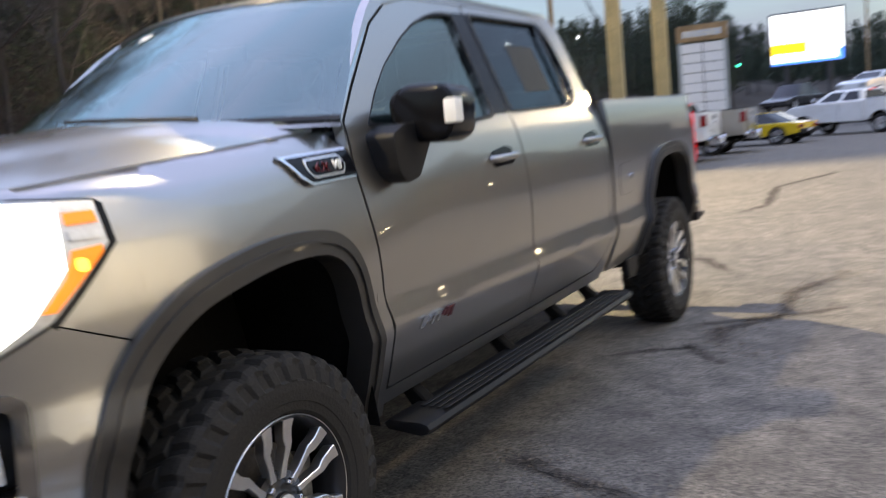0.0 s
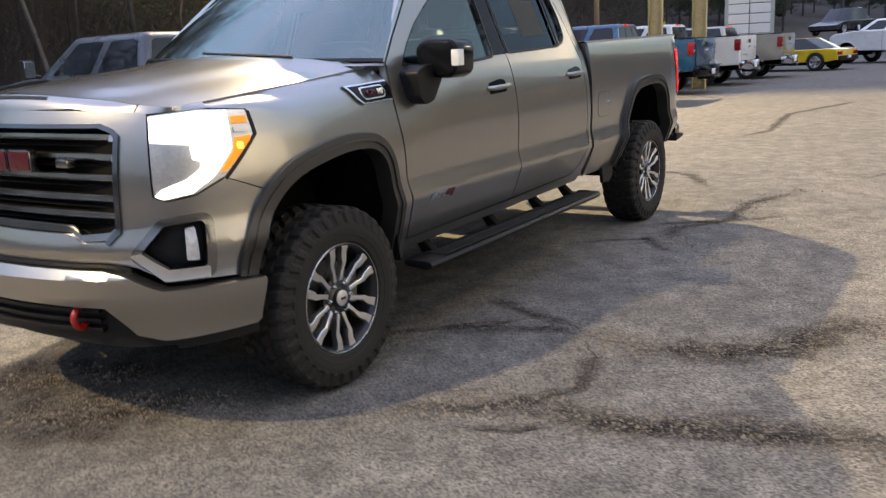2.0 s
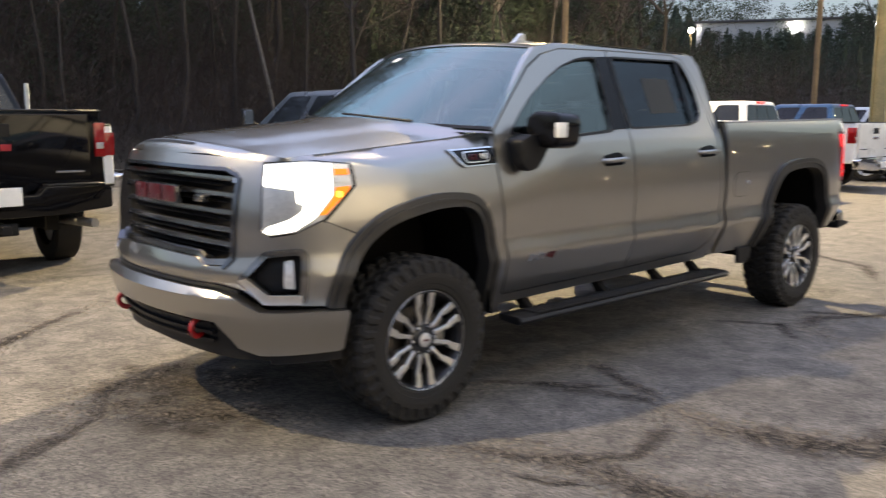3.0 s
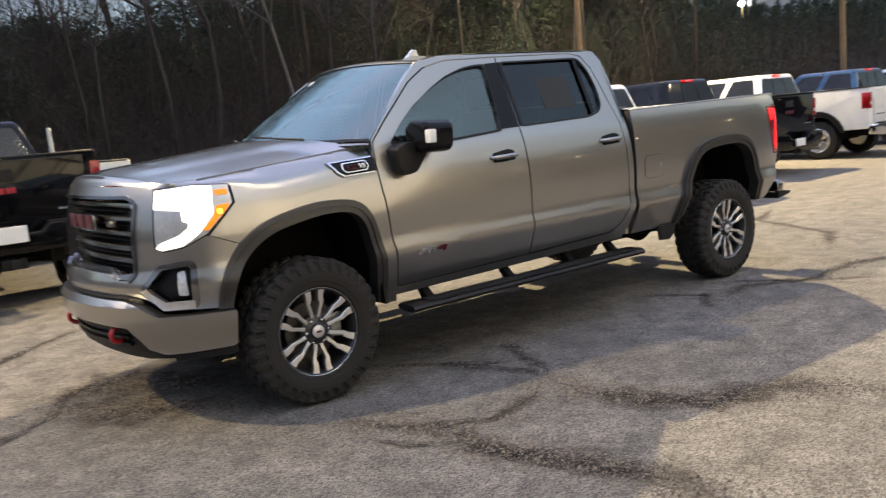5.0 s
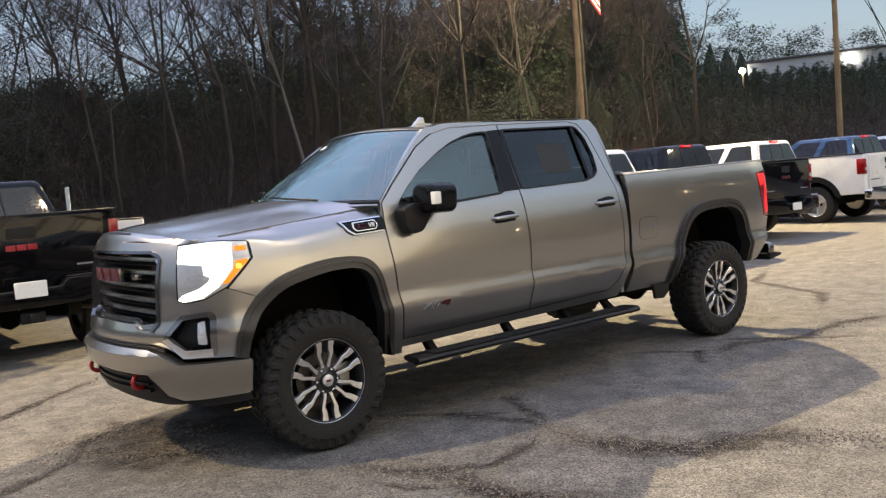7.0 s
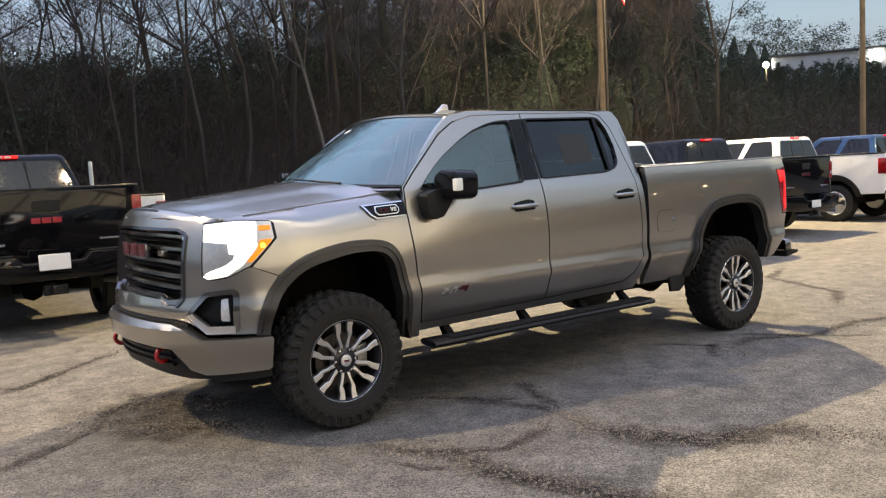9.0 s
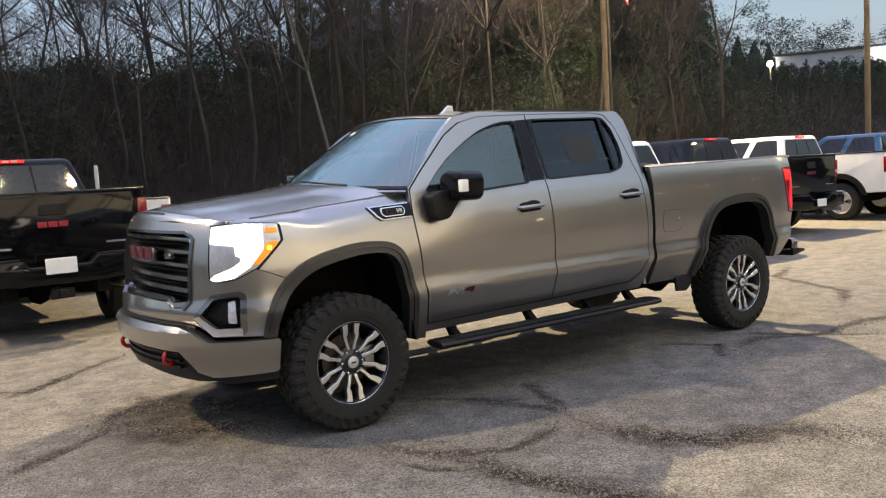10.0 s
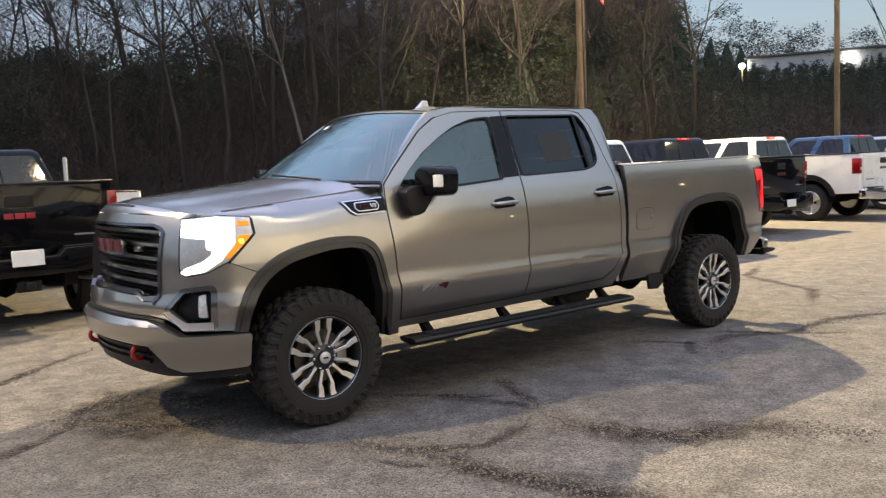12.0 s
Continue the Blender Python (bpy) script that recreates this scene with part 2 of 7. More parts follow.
def tube(bm, path, radii, n=8, caps=True):
    """A round tube along a path, with a radius at each point."""
    rings, path = [], [Vector(p) for p in path]
    side = None
    for i, p in enumerate(path):
        d = (path[min(i + 1, len(path) - 1)] - path[max(i - 1, 0)]).normalized()
        ref = Vector((0, 0, 1)) if abs(d.z) < 0.9 else Vector((1, 0, 0))
        if side is None:
            side = d.cross(ref).normalized()
        side = (side - d * side.dot(d)).normalized()
        up = side.cross(d)
        r = radii[i] if isinstance(radii, (list, tuple)) else radii
        rings.append([bm.verts.new(p + r * (math.cos(t) * side + math.sin(t) * up)) for t in (2 * math.pi * k / n for k in range(n))])
    for a, b in zip(rings, rings[1:]):
        for k in range(n):
            bm.faces.new((a[k], a[(k + 1) % n], b[(k + 1) % n], b[k]))
    if caps:
        bm.faces.new(rings[0])
        bm.faces.new(list(reversed(rings[-1])))


def lathe(bm, prof, n=32, axis="y", at=(0, 0, 0), closed=False):
    """Turns a profile of (radius, along) round an axis."""
    rings = []
    for k in range(n):
        c, s = math.cos(2 * math.pi * k / n), math.sin(2 * math.pi * k / n)
        ring = []
        for r, h in prof:
            p = {"y": (r * c, h, r * s), "z": (r * c, r * s, h), "x": (h, r * c, r * s)}[axis]
            ring.append(bm.verts.new((p[0] + at[0], p[1] + at[1], p[2] + at[2])))
        rings.append(ring)
    m = len(prof)
    faces = []
    for k in range(n):
        a, b = rings[k], rings[(k + 1) % n]
        for i in range(m if closed else m - 1):
            faces.append(bm.faces.new((a[i], a[(i + 1) % m], b[(i + 1) % m], b[i])))
    bmesh.ops.recalc_face_normals(bm, faces=faces)


def rounded(pts, r, seg=3):
    """The outline with its corners rounded by about r."""
    out, n = [], len(pts)
    for i in range(n):
        p, a, b = Vector(pts[i]), Vector(pts[i - 1]), Vector(pts[(i + 1) % n])
        ra = min(r, (a - p).length * 0.45)
        rb = min(r, (b - p).length * 0.45)
        s, e = p + (a - p).normalized() * ra, p + (b - p).normalized() * rb
        for k in range(seg + 1):
            t = k / seg
            q = s * (1 - t) ** 2 + p * 2 * t * (1 - t) + e * t * t
            out.append((q.x, q.y))
    return out


def smoothstep(a, b, x):
    t = max(0.0, min(1.0, (x - a) / (b - a)))
    return t * t * (3 - 2 * t)


def ease(table, x):
    """Smooth reading of a table of (x, value) pairs."""
    if x <= table[0][0]:
        return table[0][1]
    for i in range(len(table) - 1):
        (x0, v0), (x1, v1) = table[i], table[i + 1]
        if x <= x1:
            m0 = (v1 - table[i - 1][1]) / (x1 - table[i - 1][0]) if i else (v1 - v0) / (x1 - x0)
            m1 = (table[i + 2][1] - v0) / (table[i + 2][0] - x0) if i + 2 < len(table) else (v1 - v0) / (x1 - x0)
            h, t = x1 - x0, (x - x0) / (x1 - x0)
            return (2 * t**3 - 3 * t**2 + 1) * v0 + (t**3 - 2 * t**2 + t) * h * m0 + (3 * t**2 - 2 * t**3) * v1 + (t**3 - t**2) * h * m1
    return table[-1][1]


def grid(bm, nu, nv, f):
    vs = [[bm.verts.new(f(i / nu, j / nv)) for j in range(nv + 1)] for i in range(nu + 1)]
    return [bm.faces.new((vs[i][j], vs[i + 1][j], vs[i + 1][j + 1], vs[i][j + 1])) for i in range(nu) for j in range(nv)]


def skin(bm, outline, surf, inward, holes=(), step=0.06, depth=0.02, flip=False):
    """A sheet cut to an outline in (u, z), laid on surf(u, z), its rims folded back by depth along inward(u, z)."""
    from mathutils.geometry import tessellate_polygon
    loops = [[Vector((u, z, 0)) for u, z in lp] for lp in (outline, *holes)]
    flat = [v for lp in loops for v in lp]
    tmp = bmesh.new()
    vs = [tmp.verts.new(v) for v in flat]
    for tri in tessellate_polygon(loops):
        try:
            tmp.faces.new([vs[i] for i in tri])
        except ValueError:
            pass
    lo = [min(v[i] for v in flat) for i in (0, 1)]
    hi = [max(v[i] for v in flat) for i in (0, 1)]
    for ax in (0, 1):
        k = math.ceil(lo[ax] / step)
        while k * step < hi[ax]:
            co, no = [0, 0, 0], [0, 0, 0]
            co[ax], no[ax] = k * step, 1
            bmesh.ops.bisect_plane(tmp, geom=tmp.verts[:] + tmp.edges[:] + tmp.faces[:], plane_co=co, plane_no=no, dist=1e-5)
            k += 1
    bmesh.ops.remove_doubles(tmp, verts=tmp.verts[:], dist=1e-5)
    bmesh.ops.join_triangles(tmp, faces=tmp.faces[:], cmp_seam=False, cmp_sharp=False, cmp_uvs=False, cmp_vcols=False, cmp_materials=False, angle_face_threshold=3.1, angle_shape_threshold=1.0)
    rim = [e for e in tmp.edges if len(e.link_faces) == 1]
    uz = {v: (v.co.x, v.co.y) for v in tmp.verts}
    ext = bmesh.ops.extrude_edge_only(tmp, edges=rim)
    fresh = [g for g in ext["geom"] if isinstance(g, bmesh.types.BMVert)]
    base = {}
    for v in fresh:
        base[v] = (v.co.x, v.co.y)
    for v in tmp.verts:
        if v in base:
            v.co = surf(*base[v]) + inward(*base[v]) * depth
        else:
            v.co = surf(*uz[v])
    bmesh.ops.recalc_face_normals(tmp, faces=tmp.faces[:])
    tmp.normal_update()
    tally = 0.0
    for f in tmp.faces:
        if not any(v in base for v in f.verts):
            v = f.verts[0]
            tally += f.normal.dot(inward(*uz[v])) * f.calc_area()
    if tally > 0:
        bmesh.ops.reverse_faces(tmp, faces=tmp.faces[:])
    me = bpy.data.meshes.new("sheet")
    tmp.to_mesh(me)
    tmp.free()
    bm.from_mesh(me)
    bpy.data.meshes.remove(me)


def mirrored(bm, centre):
    """The same mesh on the other side of the truck."""
    other = bm.copy()
    for v in other.verts:
        v.co.y = 2 * centre - v.co.y
    bmesh.ops.reverse_faces(other, faces=other.faces[:])
    return other


def text_mesh(words, size, place, material, parent, name="lettering", depth=0.003):
    cu = bpy.data.curves.new(name, "FONT")
    cu.body, cu.size, cu.extrude, cu.align_x, cu.align_y = words, size, depth, "CENTER", "CENTER"
    tmp = bpy.data.objects.new(name, cu)
    scene.collection.objects.link(tmp)
    me = bpy.data.meshes.new_from_object(tmp.evaluated_get(bpy.context.evaluated_depsgraph_get()))
    bpy.data.objects.remove(tmp)
    me.materials.clear()
    me.materials.append(material)
    me.transform(place)
    ob = new(name, me)
    ob.parent = parent
    return ob


# ---------------------------------------------------------------- the grey pickup
YC = 1.02
SIDE_Y = 0.03
NOSE = [(-0.10, SIDE_Y), (-0.42, 0.062), (-0.60, 0.125), (-0.75, 0.225), (-0.835, 0.36), (-0.91, 0.56), (-0.955, 0.80), (-0.97, 1.02)]


def nose_curve():
    pts, out = [Vector((0.2, SIDE_Y))] + [Vector(p) for p in NOSE] + [Vector((-0.955, 1.24))], []
    for i in range(1, len(pts) - 2):
        a, b, c, d = pts[i - 1 : i + 3]
        for k in range(16):
            t = k / 16
            out.append(0.5 * (2 * b + (c - a) * t + (2 * a - 5 * b + 4 * c - d) * t * t + (3 * b - a - 3 * c + d) * t**3))
    out.append(pts[-2])
    run, acc = [0.0], 0.0
    for a, b in zip(out, out[1:]):
        acc += (b - a).length
        run.append(acc)
    return out, run


CURVE, RUN = nose_curve()
NOSE_U = -0.10 - RUN[-1]


def plan(u):
    """A place on the truck's outline from above, and the way inward from it."""
    if u >= -0.10:
        tail = 0.45 * max(0.0, u - 4.55) ** 2
        slope = 0.9 * max(0.0, u - 4.55)
        n = Vector((-slope, 1.0)).normalized()
        return Vector((u, SIDE_Y + tail)), n
    s = min(-0.10 - u, RUN[-1] - 1e-6)
    i = next(k for k in range(len(RUN) - 1) if RUN[k + 1] >= s)
    t = (s - RUN[i]) / (RUN[i + 1] - RUN[i])
    p = CURVE[i].lerp(CURVE[i + 1], t)
    j0, j1 = max(0, i - 2), min(len(CURVE) - 1, i + 3)
    d = (CURVE[j1] - CURVE[j0]).normalized()
    if u <= NOSE_U + 1e-4:
        d = Vector((0, 1))
    n = Vector((-d.y, d.x))
    if n.y < 0 and abs(n.x) < 1e-3:
        n = -n
    return p, n if n.x + n.y > 0 else -n


DOOR_PROFILE = [(0.44, 0.118), (0.54, 0.092), (0.62, 0.058), (0.70, 0.027), (0.770, 0.001), (0.782, 0.0015), (0.866, 0.0200), (0.880, 0.0205), (0.94, 0.0165), (1.00, 0.0135), (1.08, 0.0135),
                (1.16, 0.0175), (1.24, 0.0260), (1.32, 0.042), (1.38, 0.058), (1.43, 0.078), (1.95, 0.29)]
BED_PROFILE = [(0.44, 0.118), (0.54, 0.092), (0.62, 0.058), (0.70, 0.027), (0.770, 0.001), (0.782, 0.0015), (0.866, 0.0200), (0.880, 0.0205), (0.94, 0.0165), (1.00, 0.0135), (1.08, 0.0135),
               (1.18, 0.0155), (1.28, 0.0180), (1.38, 0.026), (1.46, 0.040), (1.52, 0.06)]
WING_PROFILE = [(0.44, 0.085), (0.54, 0.05), (0.62, 0.024), (0.70, 0.008), (0.80, 0.002), (0.90, 0.001), (0.98, 0.004), (1.06, 0.012), (1.14, 0.024), (1.22, 0.039), (1.30, 0.056),
                (1.38, 0.070), (1.43, 0.082), (1.95, 0.29)]
NOSE_PROFILE = [(0.44, 0.03), (0.60, 0.012), (0.72, -0.004), (0.775, -0.022), (0.815, -0.022), (0.88, -0.004), (0.95, 0.001), (1.04, 0.003), (1.12, 0.012), (1.20, 0.028), (1.28, 0.052), (1.36, 0.085)]


def hood_line(x):
    return 1.315 + 0.105 * (x + 0.75) / 1.26


def side_offset(u, z):
    if u > 2.82:
        return ease(BED_PROFILE, z)
    k = smoothstep(0.0, 1.0, (0.35 - u) / 0.7)
    hollow = smoothstep(0.50, 1.05, u + 0.9 * (1.30 - z) * smoothstep(1.30, 0.95, z) - 0.9 * max(0.0, z - 1.22))
    flank = hollow * ease(DOOR_PROFILE, z) + (1 - hollow) * ease(WING_PROFILE, z)
    off = (1 - k) * flank + k * ease(NOSE_PROFILE, z)
    if u < 0.52:
        zt = hood_line(max(-0.8, u))
        wide = 0.035 + 0.095 * smoothstep(-0.45, -0.10, u)
        t = max(0.0, (z - (zt - wide)) / wide)
        off += (0.05 * smoothstep(-0.68, -0.50, u) + 0.038 * smoothstep(-0.55, -0.15, u)) * min(1.0, t) ** 2.2 - max(0.0, off - 0.075) * min(1.0, t)
    return off


def body(out=0.0):
    """The outer surface of the body, moved out by some metres, and the way inward."""
    def surf(u, z):
        p, n = plan(u)
        q = p + n * (side_offset(u, z) - out)
        return Vector((q.x, q.y, z))

    def inward(u, z):
        n = plan(u)[1]
        return Vector((n.x, n.y, 0))

    return surf, inward


FRONT_ARCH = [(-0.55, 0.655), (-0.52, 0.80), (-0.46, 0.92), (-0.36, 1.02), (-0.22, 1.095), (0.03, 1.142), (0.22, 1.142), (0.34, 1.12), (0.415, 1.05),
              (0.46, 0.91), (0.50, 0.72), (0.525, 0.56), (0.535, 0.46)]
REAR_ARCH = [(3.34, 0.545), (3.38, 0.76), (3.46, 0.98), (3.55, 1.10), (3.66, 1.165), (3.80, 1.195), (4.06, 1.21), (4.26, 1.19), (4.38, 1.12),
             (4.45, 0.98), (4.50, 0.80), (4.53, 0.60)]


def rounder(pts, times=2):
    """The open line with its corners cut again and again."""
    for _ in range(times):
        out = [pts[0]]
        for (ax, az), (bx, bz) in zip(pts, pts[1:]):
            out += [(ax * 0.75 + bx * 0.25, az * 0.75 + bz * 0.25), (ax * 0.25 + bx * 0.75, az * 0.25 + bz * 0.75)]
        pts = out + [pts[-1]]
    return pts


FRONT_ARCH, REAR_ARCH = rounder(FRONT_ARCH), rounder(REAR_ARCH)


def shrink(arch, cx, cz, by):
    """The arch moved towards the wheel."""
    out = []
    for x, z in arch:
        d = Vector((cx - x, max(0.0, cz + 0.0 - z) if z < cz else cz - z))
        d = d.normalized() * by if d.length else d
        out.append((x + d.x, z + d.y))
    return out


FRONT_WIN = [(0.665, 1.432), (0.785, 1.540), (0.915, 1.635), (1.10, 1.740), (1.24, 1.805), (1.38, 1.848), (1.48, 1.866), (1.600, 1.872), (1.560, 1.440), (1.14, 1.412)]
REAR_WIN = [(1.765, 1.455), (1.765, 1.884), (2.50, 1.894), (2.545, 1.880), (2.595, 1.80), (2.618, 1.665), (2.603, 1.545), (2.55, 1.500), (2.44, 1.474)]
FRONT_DOOR = [(0.622, 0.555), (0.600, 0.68), (0.565, 0.90), (0.540, 1.15), (0.532, 1.30), (0.537, 1.435), (0.66, 1.548), (0.94, 1.785), (1.09, 1.868), (1.27, 1.912),
              (1.722, 1.925), (1.720, 1.40), (1.727, 1.06), (1.722, 0.575)]
REAR_DOOR = [(1.732, 0.575), (1.737, 1.06), (1.730, 1.40), (1.732, 1.925), (2.46, 1.935), (2.57, 1.912), (2.640, 1.82), (2.675, 1.67), (2.70, 1.55), (2.735, 1.40), (2.750, 1.0),
             (2.745, 0.80), (2.675, 0.665), (2.57, 0.60)]
CAB_RIM = [(0.53, 0.50), (0.512, 1.10), (0.522, 1.43), (0.527, 1.448), (0.735, 1.650), (0.96, 1.845), (1.06, 1.915), (1.24, 1.948), (1.8, 1.962), (2.66, 1.962), (2.735, 1.945),
           (2.780, 1.88), (2.797, 1.75), (2.798, 1.57), (2.803, 1.46), (2.808, 1.10), (2.808, 0.80), (2.765, 0.62), (2.71, 0.53), (0.64, 0.50)]
DOOR_GAP = [(0.612, 0.550), (0.590, 0.68), (0.555, 0.90), (0.530, 1.15), (0.522, 1.30), (0.5285, 1.440), (0.653, 1.555), (0.934, 1.793), (1.085, 1.876), (1.27, 1.919),
            (1.727, 1.932), (2.462, 1.942), (2.576, 1.919), (2.647, 1.824), (2.682, 1.672), (2.707, 1.552), (2.742, 1.40), (2.757, 1.0), (2.752, 0.797), (2.680, 0.657), (2.573, 0.593), (1.727, 0.567)]


FOG_HOLE = [(-0.90, 0.80), (-0.815, 0.895), (-0.665, 0.905), (-0.650, 0.89), (-0.660, 0.71), (-0.81, 0.712), (-0.90, 0.775)]


def both_sides(name, make, material, parent, label=""):
    bm = bmesh.new()
    make(bm)
    other = mirrored(bm, YC)
    return part(name, bm, material, parent, label), part(name, other, material, parent, label)


def add_wheel(parent, x, steer=0.0, detail=True):
    """A wheel whose outer face looks to -y; the hub is its origin."""
    R, W = 0.418, 0.275
    w = new("wheel")
    w.parent = parent
    bm = bmesh.new()
    pitch, per = 34, 6
    rnd = random.Random(4)
    jit = [rnd.uniform(-0.002, 0.0) for _ in range(pitch * 4)]
    # (radius, across, row of blocks or -1, groove depth)
    prof = [(0.245, 0.02, -1, 0), (0.262, 0.0, -1, 0), (0.285, -0.004, -1, 0), (0.288, -0.007, -1, 0), (0.318, -0.011, -1, 0), (0.340, -0.010, -1, 0), (0.346, -0.012, 4, 0.008),
            (0.384, -0.003, 4, 0.010), (0.402, 0.006, 0, 0.006), (R - 0.003, 0.020, 0, 0.011), (R, 0.034, 0, 0.013), (R, 0.070, 0, 0.014), (0.402, 0.075, -1, 0), (0.402, 0.080, -1, 0),
            (R, 0.085, 1, 0.016), (R, 0.128, 1, 0.016), (0.402, 0.133, -1, 0), (0.402, 0.141, -1, 0), (R, 0.146, 2, 0.016), (R, 0.190, 2, 0.016), (0.402, 0.195, -1, 0), (0.402, 0.200, -1, 0),
            (R, 0.205, 3, 0.018), (R, 0.241, 3, 0.020), (R - 0.003, 0.255, 3, 0.022), (0.398, 0.270, 3, 0.014), (0.36, W + 0.004, -1, 0), (0.30, W + 0.005, -1, 0), (0.25, W - 0.02, -1, 0)]
    rings = []
    for k in range(pitch * per):
        ring = []
        for r, y, row, deep in prof:
            twist = {0: 0.02, 1: 0.05, 2: -0.05, 3: -0.02, 4: 0.02}.get(row, 0.0) * (1 if y > {0: 0.04, 1: 0.1, 2: 0.165, 3: 0.23, 4: -0.01}.get(row, 0) else -1)
            a_ = 2 * math.pi * k / (pitch * per) + twist * 0.6
            if row >= 0:
                cell = (k + (per // 2 if row in (1, 3) else 0)) % per
                if cell in ((0, 1) if row != 4 else (0, 1, 2)):
                    r = r - (deep if row != 4 else 0.0)
                    if row == 4:
                        y += 0.011
                else:
                    r += jit[(k // per * 4 + row) % len(jit)]
            ring.append(bm.verts.new((r * math.cos(a_), y, r * math.sin(a_))))
        rings.append(ring)
    for ra, rb in zip(rings, rings[1:] + rings[:1]):
        for i in range(len(prof) - 1):
            bm.faces.new((ra[i], rb[i], rb[i + 1], ra[i + 1]))
    bmesh.ops.recalc_face_normals(bm, faces=bm.faces[:])
    part("tyre", bm, M_TYRE, w, "black off-road tyre with chunky dusty tread", smooth=False)
    bm = bmesh.new()
    lathe(bm, [(0.249, 0.016), (0.252, 0.008), (0.246, 0.006), (0.238, 0.014), (0.228, 0.05), (0.222, 0.12), (0.222, 0.24), (0.05, 0.24)], 64)
    rim = part("rim", bm, M_RIMDARK, w, "dark alloy rim with machined spokes")
    bm = bmesh.new()
    lathe(bm, [(0.2505, 0.013), (0.2515, 0.008), (0.2492, 0.0055), (0.2468, 0.0075), (0.2460, 0.013)], 64)
    part("rim_lip", bm, M_ALLOY, rim)
    for k in range(6):
        for side in (-1, 1):
            bm = bmesh.new()
            mid = math.pi / 6 + k * math.pi / 3

            def at(r, ang):
                return (r * math.cos(mid + side * ang), r * math.sin(mid + side * ang))

            pts = [at(0.077, 0.09), at(0.120, 0.160), at(0.162, 0.190), at(0.180, 0.125), at(0.205, 0.105), at(0.243, 0.095),
                   at(0.243, 0.275), at(0.212, 0.265), at(0.194, 0.285), at(0.176, 0.325), at(0.160, 0.325), at(0.120, 0.315), at(0.080, 0.37)]

            def lay(p, q, s):
                r = p * math.cos(mid + side * 0.23) + q * math.sin(mid + side * 0.23)
                return (p, 0.012 + 0.030 * (1 - r / 0.245) + s, q)

            prism(bm, pts, lay, 0.0, 0.035, 0.0025, 1)
            part("spoke", bm, M_ALLOY, rim)
    bm = bmesh.new()
    lathe(bm, [(0.0, 0.016), (0.03, 0.017), (0.041, 0.022), (0.043, 0.034), (0.05, 0.04), (0.098, 0.045), (0.10, 0.07)], 32)
    part("hub", bm, M_RIMDARK, w)
    bm = bmesh.new()
    lathe(bm, [(0.0, 0.010), (0.026, 0.011), (0.036, 0.016), (0.038, 0.03)], 32)
    cap = part("centre_cap", bm, M_CAP, w, "brushed centre cap with a small red mark")
    bm = bmesh.new()
    box(bm, -0.017, 0.017, 0.0085, 0.012, -0.006, 0.006, 0.001, 1)
    part("mark", bm, M_REDBADGE, cap)
    for k in range(6):
        bm = bmesh.new()
        a = k * math.pi / 3
        lathe(bm, [(0.0, 0.020), (0.007, 0.022), (0.0105, 0.028), (0.0105, 0.05)], 6, at=(0.069 * math.cos(a), 0, 0.069 * math.sin(a)))
        part("lug_nut", bm, M_CHROME, w)
    bm = bmesh.new()
    lathe(bm, [(0.07, 0.105), (0.165, 0.105), (0.165, 0.13), (0.07, 0.13)], 40, closed=True)
    disc = part("brake_disc", bm, M_DISC, w)
    bm = bmesh.new()
    prism(bm, rounded([(0.10, -0.055), (0.185, -0.08), (0.195, 0.08), (0.10, 0.055)], 0.02), lambda p, q, s: (p, s, q), 0.085, 0.15, 0.006)
    part("brake_caliper", bm, M_STEEL, w)
    return w


def wheels_of(parent, spots, track_y, width):
    """Four wheels: built once, then copied."""
    first = None
    for x in spots:
        for left in (True, False):
            y = track_y if left else 2 * width - track_y
            m = pose(x, y, 0.418, 0, 0, 0 if left else 180)
            if first is None:
                first = add_wheel(parent, x)
                first.matrix_basis = m
            else:
                copy_thing(first, m)
    return first


